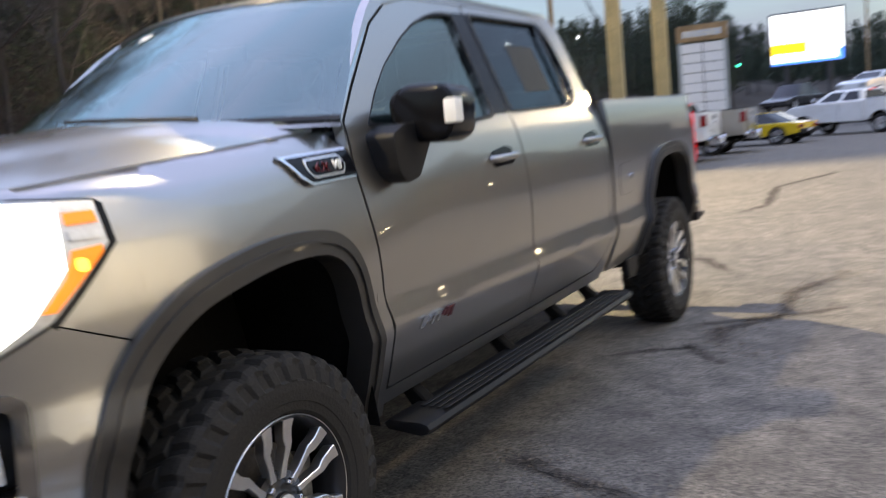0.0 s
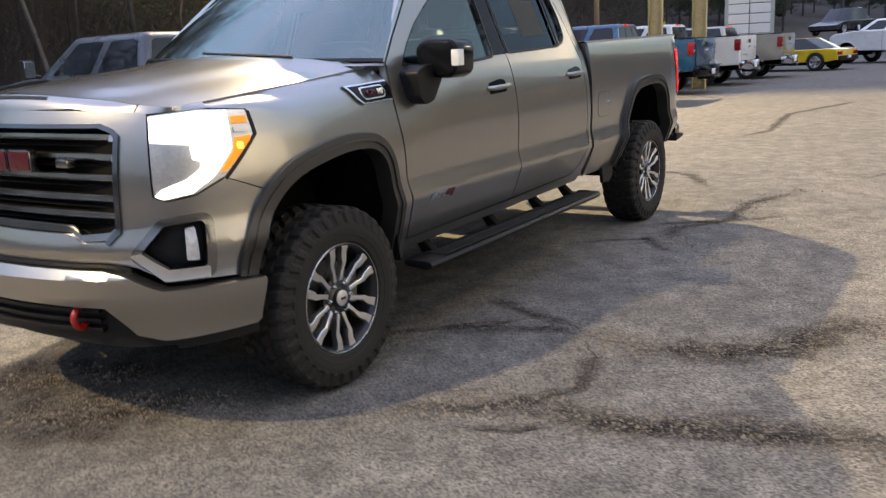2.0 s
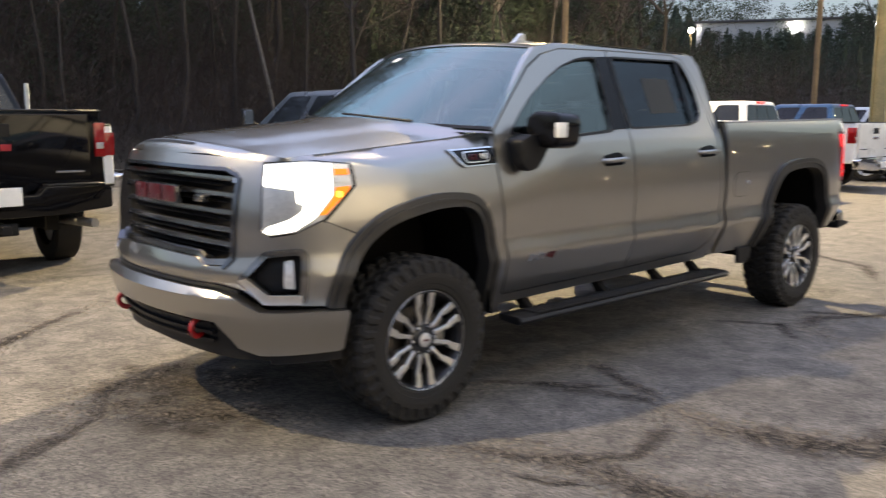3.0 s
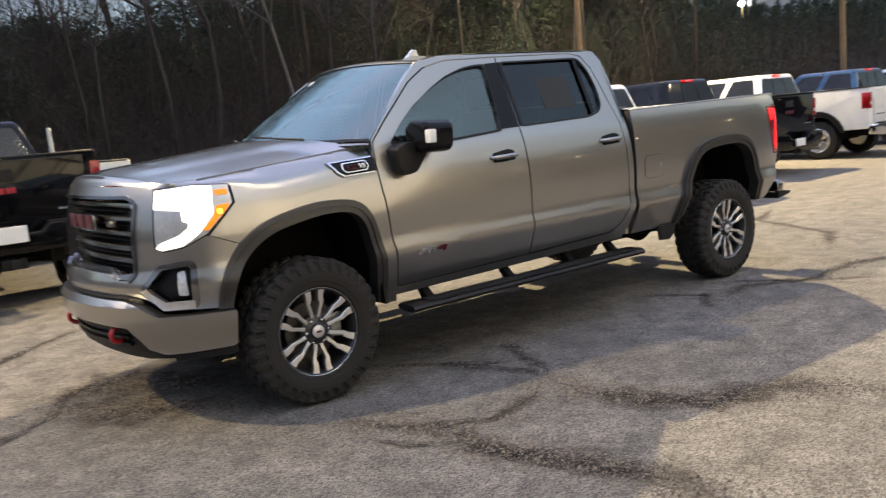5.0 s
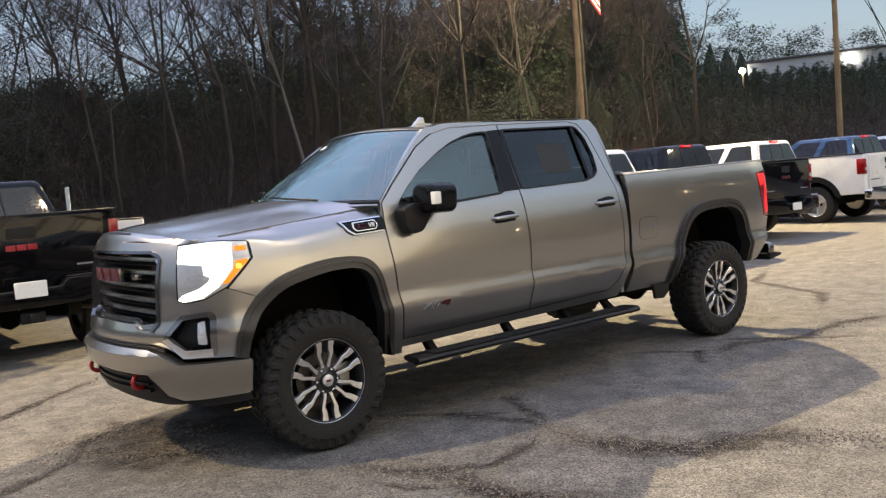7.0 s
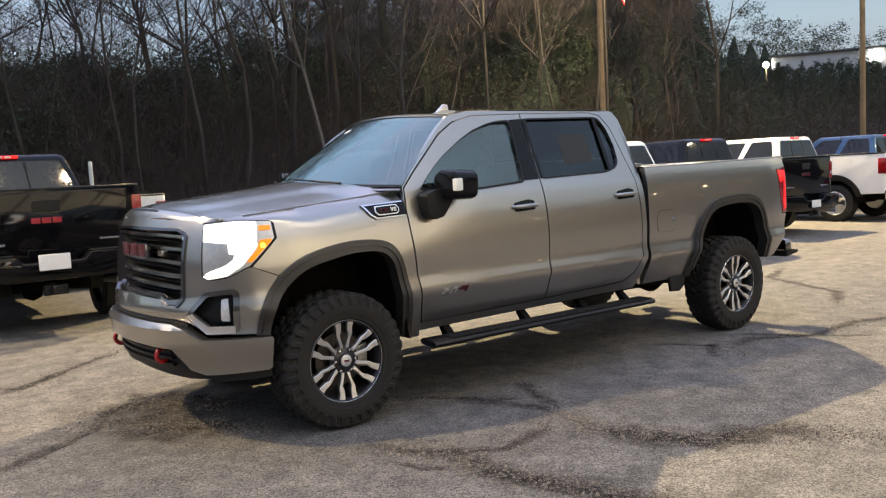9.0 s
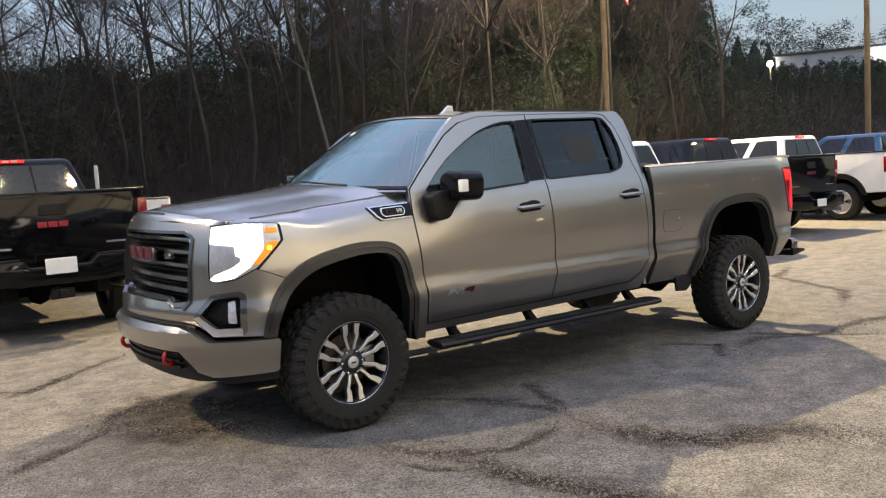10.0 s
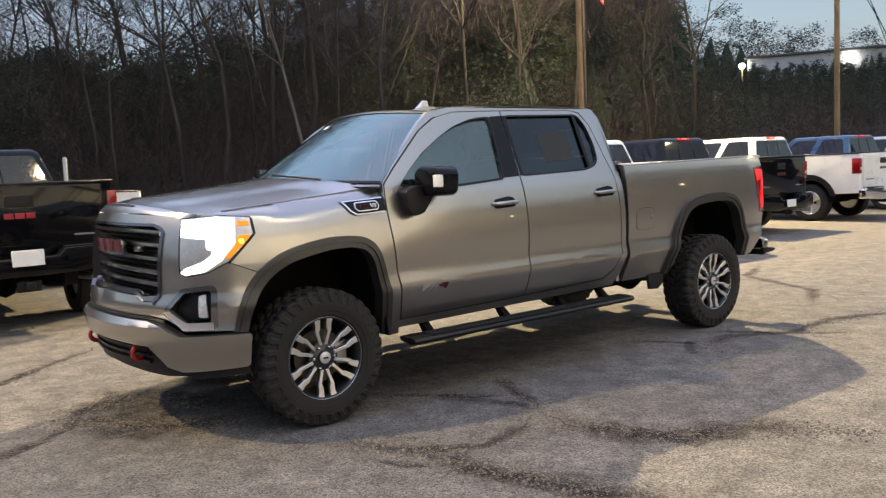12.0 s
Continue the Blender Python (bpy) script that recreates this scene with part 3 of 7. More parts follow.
def build_main_truck():
    t = thing("pickup_truck", "metallic pewter-grey crew-cab pickup with headlights on, parked on the lot", "pickup")
    P = M_PAINT
    surf, inw = body()

    # wings and nose
    wing = [(-0.62, 1.3175), (-0.405, 1.300), (-0.395, 1.20), (-0.555, 1.0505), (-0.398, 0.985)]
    arch = [p for p in FRONT_ARCH if p[0] > -0.385]
    lower = [p for p in FRONT_ARCH if p[0] < -0.415 and p[1] > 0.70]
    wing += arch + [(0.612, 0.46), (0.612, 0.555), (0.588, 0.68), (0.553, 0.90), (0.528, 1.15), (0.518, 1.30), (0.510, 1.416), (0.2, hood_line(0.2)), (-0.2, hood_line(-0.2)), (-0.55, hood_line(-0.55)), (-0.62, hood_line(-0.62))]
    both_sides("wing", lambda bm: skin(bm, wing, surf, inw, step=0.04), P, t)
    fascia = [(NOSE_U, 0.765), (-1.05, 0.755), (-0.93, 0.735), (-0.82, 0.675), (-0.545, 0.66), *lower, (-0.402, 0.982), (-0.557, 1.0475), (-0.68, 0.992),
              (-0.79, 0.978), (-0.838, 1.0), (-0.838, 1.312), (-1.0, 1.325), (NOSE_U, 1.345), (NOSE_U, 1.285), (-1.03, 1.275), (-0.965, 1.235),
              (-0.985, 0.88), (-1.03, 0.838), (-1.14, 0.832), (-1.20, 0.865), (NOSE_U, 0.878)]
    both_sides("front_panel", lambda bm: skin(bm, fascia, surf, inw, holes=[FOG_HOLE], step=0.04, depth=0.09), P, t)

    # hood
    def hood(a, b):
        v = 2 * b - 1
        edge = 0.225 - 0.012 * a - 0.022 * smoothstep(0.08, 0.35, a)
        y = YC + v * (YC - edge)
        lo, hi = -1.6, -0.8
        yy = y if y <= YC else 2 * YC - y
        for _ in range(30):
            mid_u = (lo + hi) / 2
            if plan(mid_u)[0].y > yy:
                lo = mid_u
            else:
                hi = mid_u
        x0 = plan((lo + hi) / 2)[0].x + 0.095 + 0.03 * smoothstep(0.86, 0.70, abs(v))
        x1 = 0.475 - 0.33 * (1 - v * v)
        k = a ** 1.25
        x = x0 + (x1 - x0) * k
        z = hood_line(max(-0.8, x)) + 0.004 + 0.100 * (1 - abs(v) ** 2.0) * (0.86 + 0.14 * a)
        z += (0.006 + 0.016 * smoothstep(0.45, 0.75, abs(v)) * smoothstep(1.0, 0.9, abs(v))) * smoothstep(0.80, 1.0, a)
        z += 0.012 * smoothstep(0.72, 0.50, abs(v)) * smoothstep(0.0, 0.25, a)
        return Vector((x, y, z))

    bm = bmesh.new()
    grid(bm, 36, 40, hood)
    bmesh.ops.recalc_face_normals(bm, faces=bm.faces[:])
    if sum(f.normal.z for f in bm.faces) < 0:
        bmesh.ops.reverse_faces(bm, faces=bm.faces[:])
    rim = [e for e in bm.edges if len(e.link_faces) == 1]
    ext = bmesh.ops.extrude_edge_only(bm, edges=rim)
    for g in ext["geom"]:
        if isinstance(g, bmesh.types.BMVert):
            g.co.z -= 0.012
            g.co.y += 0.008 * (1 if g.co.y < YC else -1)
    bmesh.ops.recalc_face_normals(bm, faces=bm.faces[:])
    part("hood", bm, P, t)
    # the nose between grille and hood, with its slot
    def nose(a, b):
        v = 0.86 * (2 * b - 1)
        back = hood(0.0, (v + 1) / 2) - Vector((0.004, 0, 0.001))
        yy = back.y if back.y <= YC else 2 * YC - back.y
        lo, hi = -1.7, -0.75
        for _ in range(30):
            mid_u = (lo + hi) / 2
            zt = 1.312 + 0.033 * min(1.0, max(0.0, (-0.838 - mid_u) / 0.35)) - 0.006
            if surf(mid_u, zt).y > yy:
                lo = mid_u
            else:
                hi = mid_u
        f = surf((lo + hi) / 2, zt)
        f.y = back.y
        c = Vector((f.x + 0.012, back.y, back.z - 0.002 - 0.25 * (back.z - f.z)))
        return f * (1 - a) ** 2 + c * 2 * a * (1 - a) + back * a * a

    bm = bmesh.new()
    fs = grid(bm, 8, 36, nose)
    bmesh.ops.recalc_face_normals(bm, faces=fs)
    if sum(f.normal.z for f in fs) < 0:
        bmesh.ops.reverse_faces(bm, faces=fs)
    cap = part("nose_cap", bm, P, t)
    bm = bmesh.new()
    grid(bm, 2, 20, lambda a, b: nose(0.62 + 0.24 * a, 0.29 + 0.42 * b) + Vector((-0.0015, 0, 0.0025)))
    part("hood_slot", bm, M_BLACK, cap, "black slot across the nose")

    # painted strip between headlight and hood
    def strip(bm):
        rows = []
        corner = hood(0.0, 0.0)
        start = next(u for u in (-0.95 + 0.002 * k for k in range(150)) if surf(u, 1.306).y < YC - 0.862 * (YC - corner.y))
        for i in range(25):
            u = start + (-0.58 - start) * i / 24
            p = surf(u, 1.306 + 0.0085 * i / 24)
            if p.y > corner.y:
                q = hood(0.0, 0.5 - 0.5 * (YC - p.y) / (YC - corner.y))
            else:
                lo, hi = 0.0, 0.6
                for _ in range(24):
                    mid_a = (lo + hi) / 2
                    if hood(mid_a, 0.0).x < p.x + 0.015:
                        lo = mid_a
                    else:
                        hi = mid_a
                q = hood((lo + hi) / 2, 0.0)
            rows.append([bm.verts.new(p), bm.verts.new(p.lerp(q, 0.5) + Vector((0, 0, 0.003))), bm.verts.new(q - Vector((0, 0, 0.0008)))])
        fs = [bm.faces.new((ra[k], rb[k], rb[k + 1], ra[k + 1])) for ra, rb in zip(rows, rows[1:]) for k in range(2)]
        bmesh.ops.recalc_face_normals(bm, faces=fs)
        if sum(f.normal.z for f in fs) < 0:
            bmesh.ops.reverse_faces(bm, faces=fs)

    both_sides("lamp_cover", strip, P, t)

    # grille
    bm = bmesh.new()
    grid(bm, 24, 6, lambda a, b: Vector((-0.79 + 0.09 * (2 * a - 1) ** 2, 0.34 + 1.36 * a, 0.83 + 0.47 * b)))
    grille = part("grille", bm, M_BLACK, t, "black grille with dark chrome bars")

    def bar_row(z, h, outw, y0, y1, material, name, parent, tilt=0.0, label=""):
        bm = bmesh.new()

        def pos(y, dz, dx):
            w = (y - YC) / 0.68
            return Vector((-0.965 + 0.085 * w * w - outw + dx, y, z + dz - 0.012 * w * w))

        n = 24
        rings = []
        for i in range(n + 1):
            y = y0 + (y1 - y0) * i / n
            rings.append([bm.verts.new(pos(y, dz, dx)) for dz, dx in ((-h / 2, 0.006), (-h / 2 + 0.004, 0.0), (h / 2 - 0.006, 0.006 + tilt), (h / 2, 0.014 + tilt), (h / 2, 0.06), (-h / 2, 0.06))])
        for a, b in zip(rings, rings[1:]):
            for k in range(6):
                bm.faces.new((a[k], a[(k + 1) % 6], b[(k + 1) % 6], b[k]))
        bm.faces.new(rings[0])
        bm.faces.new(list(reversed(rings[-1])))
        bmesh.ops.recalc_face_normals(bm, faces=bm.faces[:])
        return part(name, bm, material, parent, label)

    for i, z in enumerate((1.242, 1.165, 1.085, 1.005, 0.935)):
        bar_row(z, 0.024, -0.092, 0.405, 2 * YC - 0.405, M_DARKCHROME, "bar", grille, -0.004)
        bar_row(z - 0.012, 0.005, -0.088, 0.405, 2 * YC - 0.405, M_CHROME, "bar_edge", grille)
        bar_row(z - 0.040, 0.008, -0.110, 0.40, 2 * YC - 0.40, M_BLACK, "slat", grille)
        for side in (0.385, 2 * YC - 0.425):
            bar_row(z - 0.006, 0.034, -0.080, side + 0.008, side + 0.032, M_CHROME, "tab", grille)
    both_sides("grille_trim", lambda bm: skin(bm, [(-0.975, 0.885), (-1.02, 0.842), (-1.15, 0.835), (-1.21, 0.870), (NOSE_U, 0.882), (NOSE_U, 0.905), (-1.225, 0.893), (-1.155, 0.86), (-1.03, 0.87), (-0.992, 0.90)], *body(-0.02), step=0.05, depth=0.03), M_DARKCHROME, grille)
    both_sides("grille_frame", lambda bm: skin(bm, [(NOSE_U, 1.292), (-1.03, 1.282), (-0.975, 1.258), (-0.952, 1.235), (-0.972, 0.872), (-1.022, 0.826), (-1.035, 0.842), (-0.992, 0.884), (-0.972, 1.228), (-0.985, 1.245), (-1.04, 1.266), (NOSE_U, 1.276)],
                                                *body(0.010), step=0.05, depth=0.07), M_SMOKE, grille, "satin frame round the grille")
    # emblem as plain red shapes with a bright rim
    for k, (y0, y1) in enumerate(((0.79, 0.935), (0.945, 1.095), (1.105, 1.25))):
        bm = bmesh.new()
        prism(bm, rounded([(y0, 1.098), (y1, 1.098), (y1, 1.188), (y0, 1.188)], 0.012), lambda p, q, s: (-0.896 + 0.05 * (p - YC) ** 2 + s, p, q), -0.026, 0.01, 0.006)
        part("emblem_rim", bm, M_SMOKE, grille)
        bm = bmesh.new()
        prism(bm, rounded([(y0 + 0.006, 1.104), (y1 - 0.006, 1.104), (y1 - 0.006, 1.182), (y0 + 0.006, 1.182)], 0.01), lambda p, q, s: (-0.896 + 0.05 * (p - YC) ** 2 + s, p, q), -0.030, -0.01, 0.003)
        part("emblem", bm, M_REDBADGE, grille, "red emblem block")
    bm = bmesh.new()
    box(bm, -0.885, -0.84, 0.60, 0.68, 1.115, 1.15, 0.008)
    part("sensor", bm, M_DARKCHROME, grille)

    # headlights
    lens = [(-0.832, 1.300), (-0.62, 1.313), (-0.41, 1.296), (-0.402, 1.20), (-0.557, 1.055), (-0.68, 0.998), (-0.79, 0.984), (-0.832, 1.0)]
    glow = [(-0.828, 1.295), (-0.62, 1.306), (-0.505, 1.297), (-0.512, 1.16), (-0.60, 1.058), (-0.69, 1.004), (-0.80, 0.990), (-0.826, 1.003), (-0.80, 1.026), (-0.70, 1.058), (-0.648, 1.092), (-0.640, 1.120), (-0.672, 1.130), (-0.676, 1.186), (-0.828, 1.204)]
    amber = [(-0.490, 1.195), (-0.420, 1.20), (-0.424, 1.185), (-0.545, 1.075), (-0.575, 1.075), (-0.515, 1.14)]
    marker = [(-0.49, 1.276), (-0.422, 1.276), (-0.418, 1.25), (-0.49, 1.25)]
    marker_low = [(-0.49, 1.236), (-0.418, 1.236), (-0.416, 1.216), (-0.49, 1.216)]
    for flip in (False, True):
        def lay(outline, out, depth, material, name, parent, label=""):
            bm = bmesh.new()
            skin(bm, outline, *body(out), step=0.04, depth=depth)
            if flip:
                b2 = mirrored(bm, YC)
                bm.free()
                bm = b2
            return part(name, bm, material, parent, label)

        hl = lay(lens, -0.004, 0.05, M_LENS, "headlight", t, "lit headlight with an amber corner")
        lay(glow, 0.003, 0.02, M_HEAD, "lit_strip", hl, "glaring white lamp strip")
        lay(amber, 0.003, 0.02, M_AMBER, "turn_signal", hl, "glowing amber signal")
        lay(marker, 0.003, 0.02, M_AMBER, "marker", hl)
        lay(marker_low, 0.003, 0.02, M_LENS, "marker_low", hl)
        lay(rounded([(-0.49, 1.178), (-0.462, 1.178), (-0.462, 1.15), (-0.49, 1.15)], 0.01), 0.005, 0.01, M_AMBERBULB, "bulb", hl)
        lay([(-0.408, 1.296), (-0.394, 1.29), (-0.386, 1.20), (-0.552, 1.038), (-0.562, 1.05), (-0.40, 1.205)], 0.001, 0.02, M_GLOSS, "bezel", hl)

        # fog lamp bezels
        hexa = [(-0.93, 0.80), (-0.825, 0.918), (-0.655, 0.930), (-0.625, 0.905), (-0.635, 0.690), (-0.66, 0.672), (-0.825, 0.672), (-0.935, 0.765)]
        inner = [(-0.890, 0.80), (-0.810, 0.890), (-0.675, 0.900), (-0.660, 0.888), (-0.670, 0.722), (-0.81, 0.722), (-0.892, 0.783)]
        bz = bmesh.new()
        skin(bz, rounded(hexa, 0.02), *body(0.012), holes=[rounded(inner, 0.012)], step=0.04, depth=0.05)
        fog = part("fog_bezel", mirrored(bz, YC) if flip else bz, M_DARKCHROME, t, "dark fog lamp bezel with a bright lower edge")
        lay(inner, -0.055, 0.02, M_BLACK, "recess", fog)
        lay([(-0.934, 0.785), (-0.828, 0.676), (-0.66, 0.676), (-0.66, 0.716), (-0.806, 0.722), (-0.890, 0.795)], 0.017, 0.03, M_ALLOY, "chrome_edge", fog)
        lay(rounded([(-0.735, 0.87), (-0.695, 0.875), (-0.690, 0.742), (-0.74, 0.747)], 0.01), -0.02, 0.03, M_FOG, "fog_lamp", fog, "ribbed clear fog lamp")

        # bumper
        bump = [(NOSE_U, 0.742), (-1.05, 0.732), (-0.945, 0.712), (-0.83, 0.652), (-0.47, 0.648), (-0.465, 0.635), (-0.47, 0.46), (-0.49, 0.447), (-0.86, 0.435), (-0.97, 0.46), (-1.06, 0.585), (NOSE_U, 0.60)]
        bm = bmesh.new()

        def bump_surf(u, z):
            o = 0.030 + 0.045 * smoothstep(0.75, 0.70, z) - 0.048 * smoothstep(0.64, 0.44, z)
            return body(o)[0](u, z)

        skin(bm, bump, bump_surf, inw, step=0.025, depth=0.08)
        bp = part("front_bumper", mirrored(bm, YC) if flip else bm, P, t)
        lay([(NOSE_U, 0.764), (-1.05, 0.754), (-0.95, 0.735), (-0.95, 0.71), (-1.05, 0.735), (NOSE_U, 0.745)], 0.01, 0.05, M_BLACK, "gap_strip", bp)
        lay([(NOSE_U, 0.62), (-1.06, 0.60), (-0.95, 0.46), (-0.80, 0.44), (-0.80, 0.41), (-1.0, 0.40), (NOSE_U, 0.43)], 0.0, 0.05, M_BLACK, "air_dam", bp)
        lay([(-0.82, 0.445), (-0.47, 0.455), (-0.47, 0.40), (-0.82, 0.39)], 0.0, 0.05, M_BLACK, "lower_lip", bp)
        for z in (0.47, 0.51, 0.55, 0.585):
            lay([(NOSE_U, z), (-1.12, z), (-1.12, z + 0.016), (NOSE_U, z + 0.016)], 0.025, 0.03, M_BLACK, "louvre", bp)
        # tow hook
        bm = bmesh.new()
        c, r, path = Vector((-0.925, 0.60, 0.53)), 0.040, []
        for k in range(17):
            a = radians(40 + 280 * k / 16)
            path.append(c + Vector((r * math.cos(a), 0.3 * r * math.cos(a), r * math.sin(a))))
        tube(bm, path, 0.014, 10)
        tube(bm, [path[0], path[0] + Vector((0.12, 0.02, 0))], 0.014, 10)
        tube(bm, [path[-1], path[-1] + Vector((0.12, 0.02, 0))], 0.014, 10)
        if flip:
            b2 = mirrored(bm, YC)
            bm.free()
            bm = b2
        part("tow_hook", bm, M_REDPAINT, t, "red tow hook")

        # vent badge on the wing
        vent = [(0.205, 1.348), (0.512, 1.362), (0.516, 1.268), (0.29, 1.260), (0.250, 1.284)]
        ventp = lay(rounded(vent, 0.010), 0.012, 0.02, M_GLOSS, "vent_badge", t, "black vent badge with a chrome outline")
        lay([(0.205, 1.348), (0.505, 1.3615), (0.505, 1.3545), (0.222, 1.3415), (0.259, 1.289), (0.294, 1.2665), (0.505, 1.274), (0.505, 1.268), (0.29, 1.260), (0.250, 1.284)], 0.016, 0.012, M_CHROME, "chrome_outline", ventp)
        lay(rounded([(0.292, 1.336), (0.452, 1.343), (0.468, 1.312), (0.452, 1.284), (0.310, 1.279), (0.286, 1.302)], 0.01), 0.015, 0.01, M_ALLOY, "shield", ventp)
        lay(rounded([(0.299, 1.331), (0.448, 1.3375), (0.461, 1.311), (0.447, 1.290), (0.313, 1.285), (0.294, 1.303)], 0.01), 0.018, 0.01, M_GLOSS, "plate", ventp)

        # flares, liners
        for arch_pts, cx in ((FRONT_ARCH, 0.0), (REAR_ARCH, 3.988)):
            inner_a = shrink(arch_pts, cx, 0.62, 0.075)
            fl = lay(arch_pts + list(reversed(inner_a)), 0.028, 0.09, M_FLARE, "wheel_arch_flare", t, "dark grey wheel arch flare")
            mid_a = shrink(arch_pts, cx, 0.62, 0.028)
            mid_b = shrink(arch_pts, cx, 0.62, 0.040)
            lay(mid_a + list(reversed(mid_b)), 0.036, 0.02, M_FLARE, "flare_ridge", fl)
            bm = bmesh.new()
            a0 = shrink(arch_pts, cx, 0.62, 0.055)
            rows = [[bm.verts.new((x, y if not flip else 2 * YC - y, z)) for x, z in a0] for y in (0.06, 0.30, 0.55)]
            for ra, rb in zip(rows, rows[1:]):
                for k in range(len(a0) - 1):
                    bm.faces.new((ra[k], ra[k + 1], rb[k + 1], rb[k]))
            bm.faces.new(rows[-1])
            part("wheel_well", bm, M_UNDER, t)

        # doors
        for name, outline, win, gl in (("front_door", FRONT_DOOR, FRONT_WIN, M_GLASS), ("rear_door", REAR_DOOR, REAR_WIN, M_PRIV)):
            bm = bmesh.new()
            skin(bm, rounded(outline, 0.012, 2), surf, inw, holes=[rounded(win, 0.03)], step=0.03, depth=0.03)
            door = part(name, mirrored(bm, YC) if flip else bm, P, t)
            if flip:
                bm.free()
            lay(rounded(win, 0.03), -0.018, 0.004, gl, "side_window", door)
            cxw, czw = sum(p[0] for p in win) / len(win), sum(p[1] for p in win) / len(win)
            big = [(cxw + (x - cxw) * 1.03 , czw + (z - czw) * 1.06) for x, z in win] if name == "front_door" else [(cxw + (x - cxw) * 1.022, czw + (z - czw) * 1.055) for x, z in win]
            bm = bmesh.new()
            skin(bm, rounded(big, 0.03), *body(0.004), holes=[rounded(win, 0.03)], step=0.06, depth=0.03)
            part("window_seal", mirrored(bm, YC) if flip else bm, M_BLACK, door)
            hx, hz = (1.520, 1.262) if name == "front_door" else (2.588, 1.287)
            cup = lay(rounded([(hx - 0.10, hz - 0.038), (hx + 0.10, hz - 0.03), (hx + 0.10, hz + 0.032), (hx + 0.04, hz + 0.045), (hx - 0.10, hz + 0.026)], 0.02), 0.003, 0.01, M_GLOSS, "handle_cup", door)
            bm = bmesh.new()
            path = [(-0.115, 0.0), (-0.10, 0.022), (-0.06, 0.030), (0.06, 0.030), (0.10, 0.022), (0.115, 0.0)]
            pts3 = []
            for dx, o in path:
                q = body(o)[0](hx + dx, hz + 0.03 * dx)
                pts3.append(q)
            tube(bm, pts3, [0.014, 0.015, 0.016, 0.016, 0.015, 0.014], 10)
            for v in bm.verts:
                v.co.z = hz + (v.co.z - hz) * 0.95
            part("door_handle", mirrored(bm, YC) if flip else bm, P, door)
            if name == "front_door":
                pil = [(1.572, 1.440), (1.612, 1.884), (1.719, 1.890), (1.717, 1.445)]
                lay(pil, 0.003, 0.006, M_GLOSS, "pillar_cover", door)
                # badge of plain slanted bars, the last one red
                for x0, wide, low, m in ((0.735, 0.030, 0.0, M_CHROME), (0.772, 0.026, 0.014, M_CHROME), (0.806, 0.014, 0.0, M_CHROME), (0.826, 0.040, 0.026, M_CHROME),
                                         (0.846, 0.013, 0.0, M_CHROME), (0.878, 0.016, 0.016, M_REDBADGE), (0.898, 0.030, 0.010, M_REDBADGE), (0.932, 0.018, 0.0, M_REDBADGE)):
                    hi = 0.770 if low < 0.012 or low > 0.02 else 0.762
                    lay([(x0, 0.730 + low), (x0 + wide, 0.731 + low), (x0 + wide + 0.012, hi), (x0 + 0.012, hi - 0.001)], 0.008, 0.01, m, "badge_block", door)
                # mirror
                bm = bmesh.new()
                prism(bm, rounded([(0.085, 1.360), (0.10, 1.505), (0.03, 1.545), (-0.125, 1.535), (-0.155, 1.495), (-0.145, 1.375), (-0.09, 1.345)], 0.03),
                      lambda p, q, s: (s, p + 0.10 * (s - 0.78), q - 0.02 * (s - 0.78)), 0.755, 0.965, 0.03, 3)
                mir = part("door_mirror", mirrored(bm, YC) if flip else bm, M_GLOSS, door, "gloss black door mirror")
                bm = bmesh.new()
                prism(bm, rounded([(0.62, 1.39), (0.70, 1.42), (0.88, 1.42), (0.85, 1.36), (0.76, 1.24), (0.68, 1.225), (0.635, 1.27)], 0.02),
                      lambda p, q, s: (p, s, q), -0.01, 0.12, 0.02, 2)
                part("mirror_arm", mirrored(bm, YC) if flip else bm, M_BLACK, mir)
                bm = bmesh.new()
                box(bm, 0.748, 0.80, -0.170, -0.122, 1.405, 1.485, 0.010, 2)
                part("mirror_marker", mirrored(bm, YC) if flip else bm, M_WHITE, mir, "clear white marker lens")
                bm = bmesh.new()
                box(bm, 0.96, 0.97, -0.10, 0.07, 1.40, 1.50, 0.004, 1)
                part("mirror_glass", mirrored(bm, YC) if flip else bm, M_CHROME, mir)
            else:
                lay([(1.736, 1.447), (1.734, 1.890), (1.758, 1.892), (1.758, 1.450)], 0.003, 0.006, M_GLOSS, "pillar_cover", door)
                # sticker lies on the glass; the tint's darkening is put into its colour
                lay([(2.05, 1.54), (2.36, 1.55), (2.36, 1.77), (2.05, 1.77)], -0.0165, 0.001, M_STICKER, "window_sticker", door, "paper sticker on the glass, its colour darkened for the window tint")
                lay([(2.475, 1.487), (2.505, 1.492), (2.515, 1.886), (2.478, 1.892)], 0.001, 0.006, M_GLOSS, "window_divider", door)
        bm = bmesh.new()
        skin(bm, CAB_RIM, surf, inw, holes=[DOOR_GAP], step=0.05, depth=0.04)
        part("cab_frame", mirrored(bm, YC) if flip else bm, P, t)
        lay([(0.61, 0.545), (2.56, 0.585), (2.74, 0.60), (2.75, 0.535), (0.64, 0.515)], -0.02, 0.05, P, "rocker_panel", t)

        # bed side
        bed = [(2.825, 0.545), (2.840, 0.70), (2.842, 1.10), (2.838, 1.35), (2.835, 1.480), (4.88, 1.508), (4.895, 1.42), (4.672, 1.405), (4.70, 1.30), (4.745, 1.12), (4.775, 0.985), (4.88, 0.98),
               (4.83, 0.82), (4.68, 0.61), (4.58, 0.585)] + list(reversed(REAR_ARCH))
        bs = lay(bed, 0.0, 0.05, P, "bed_side", t)
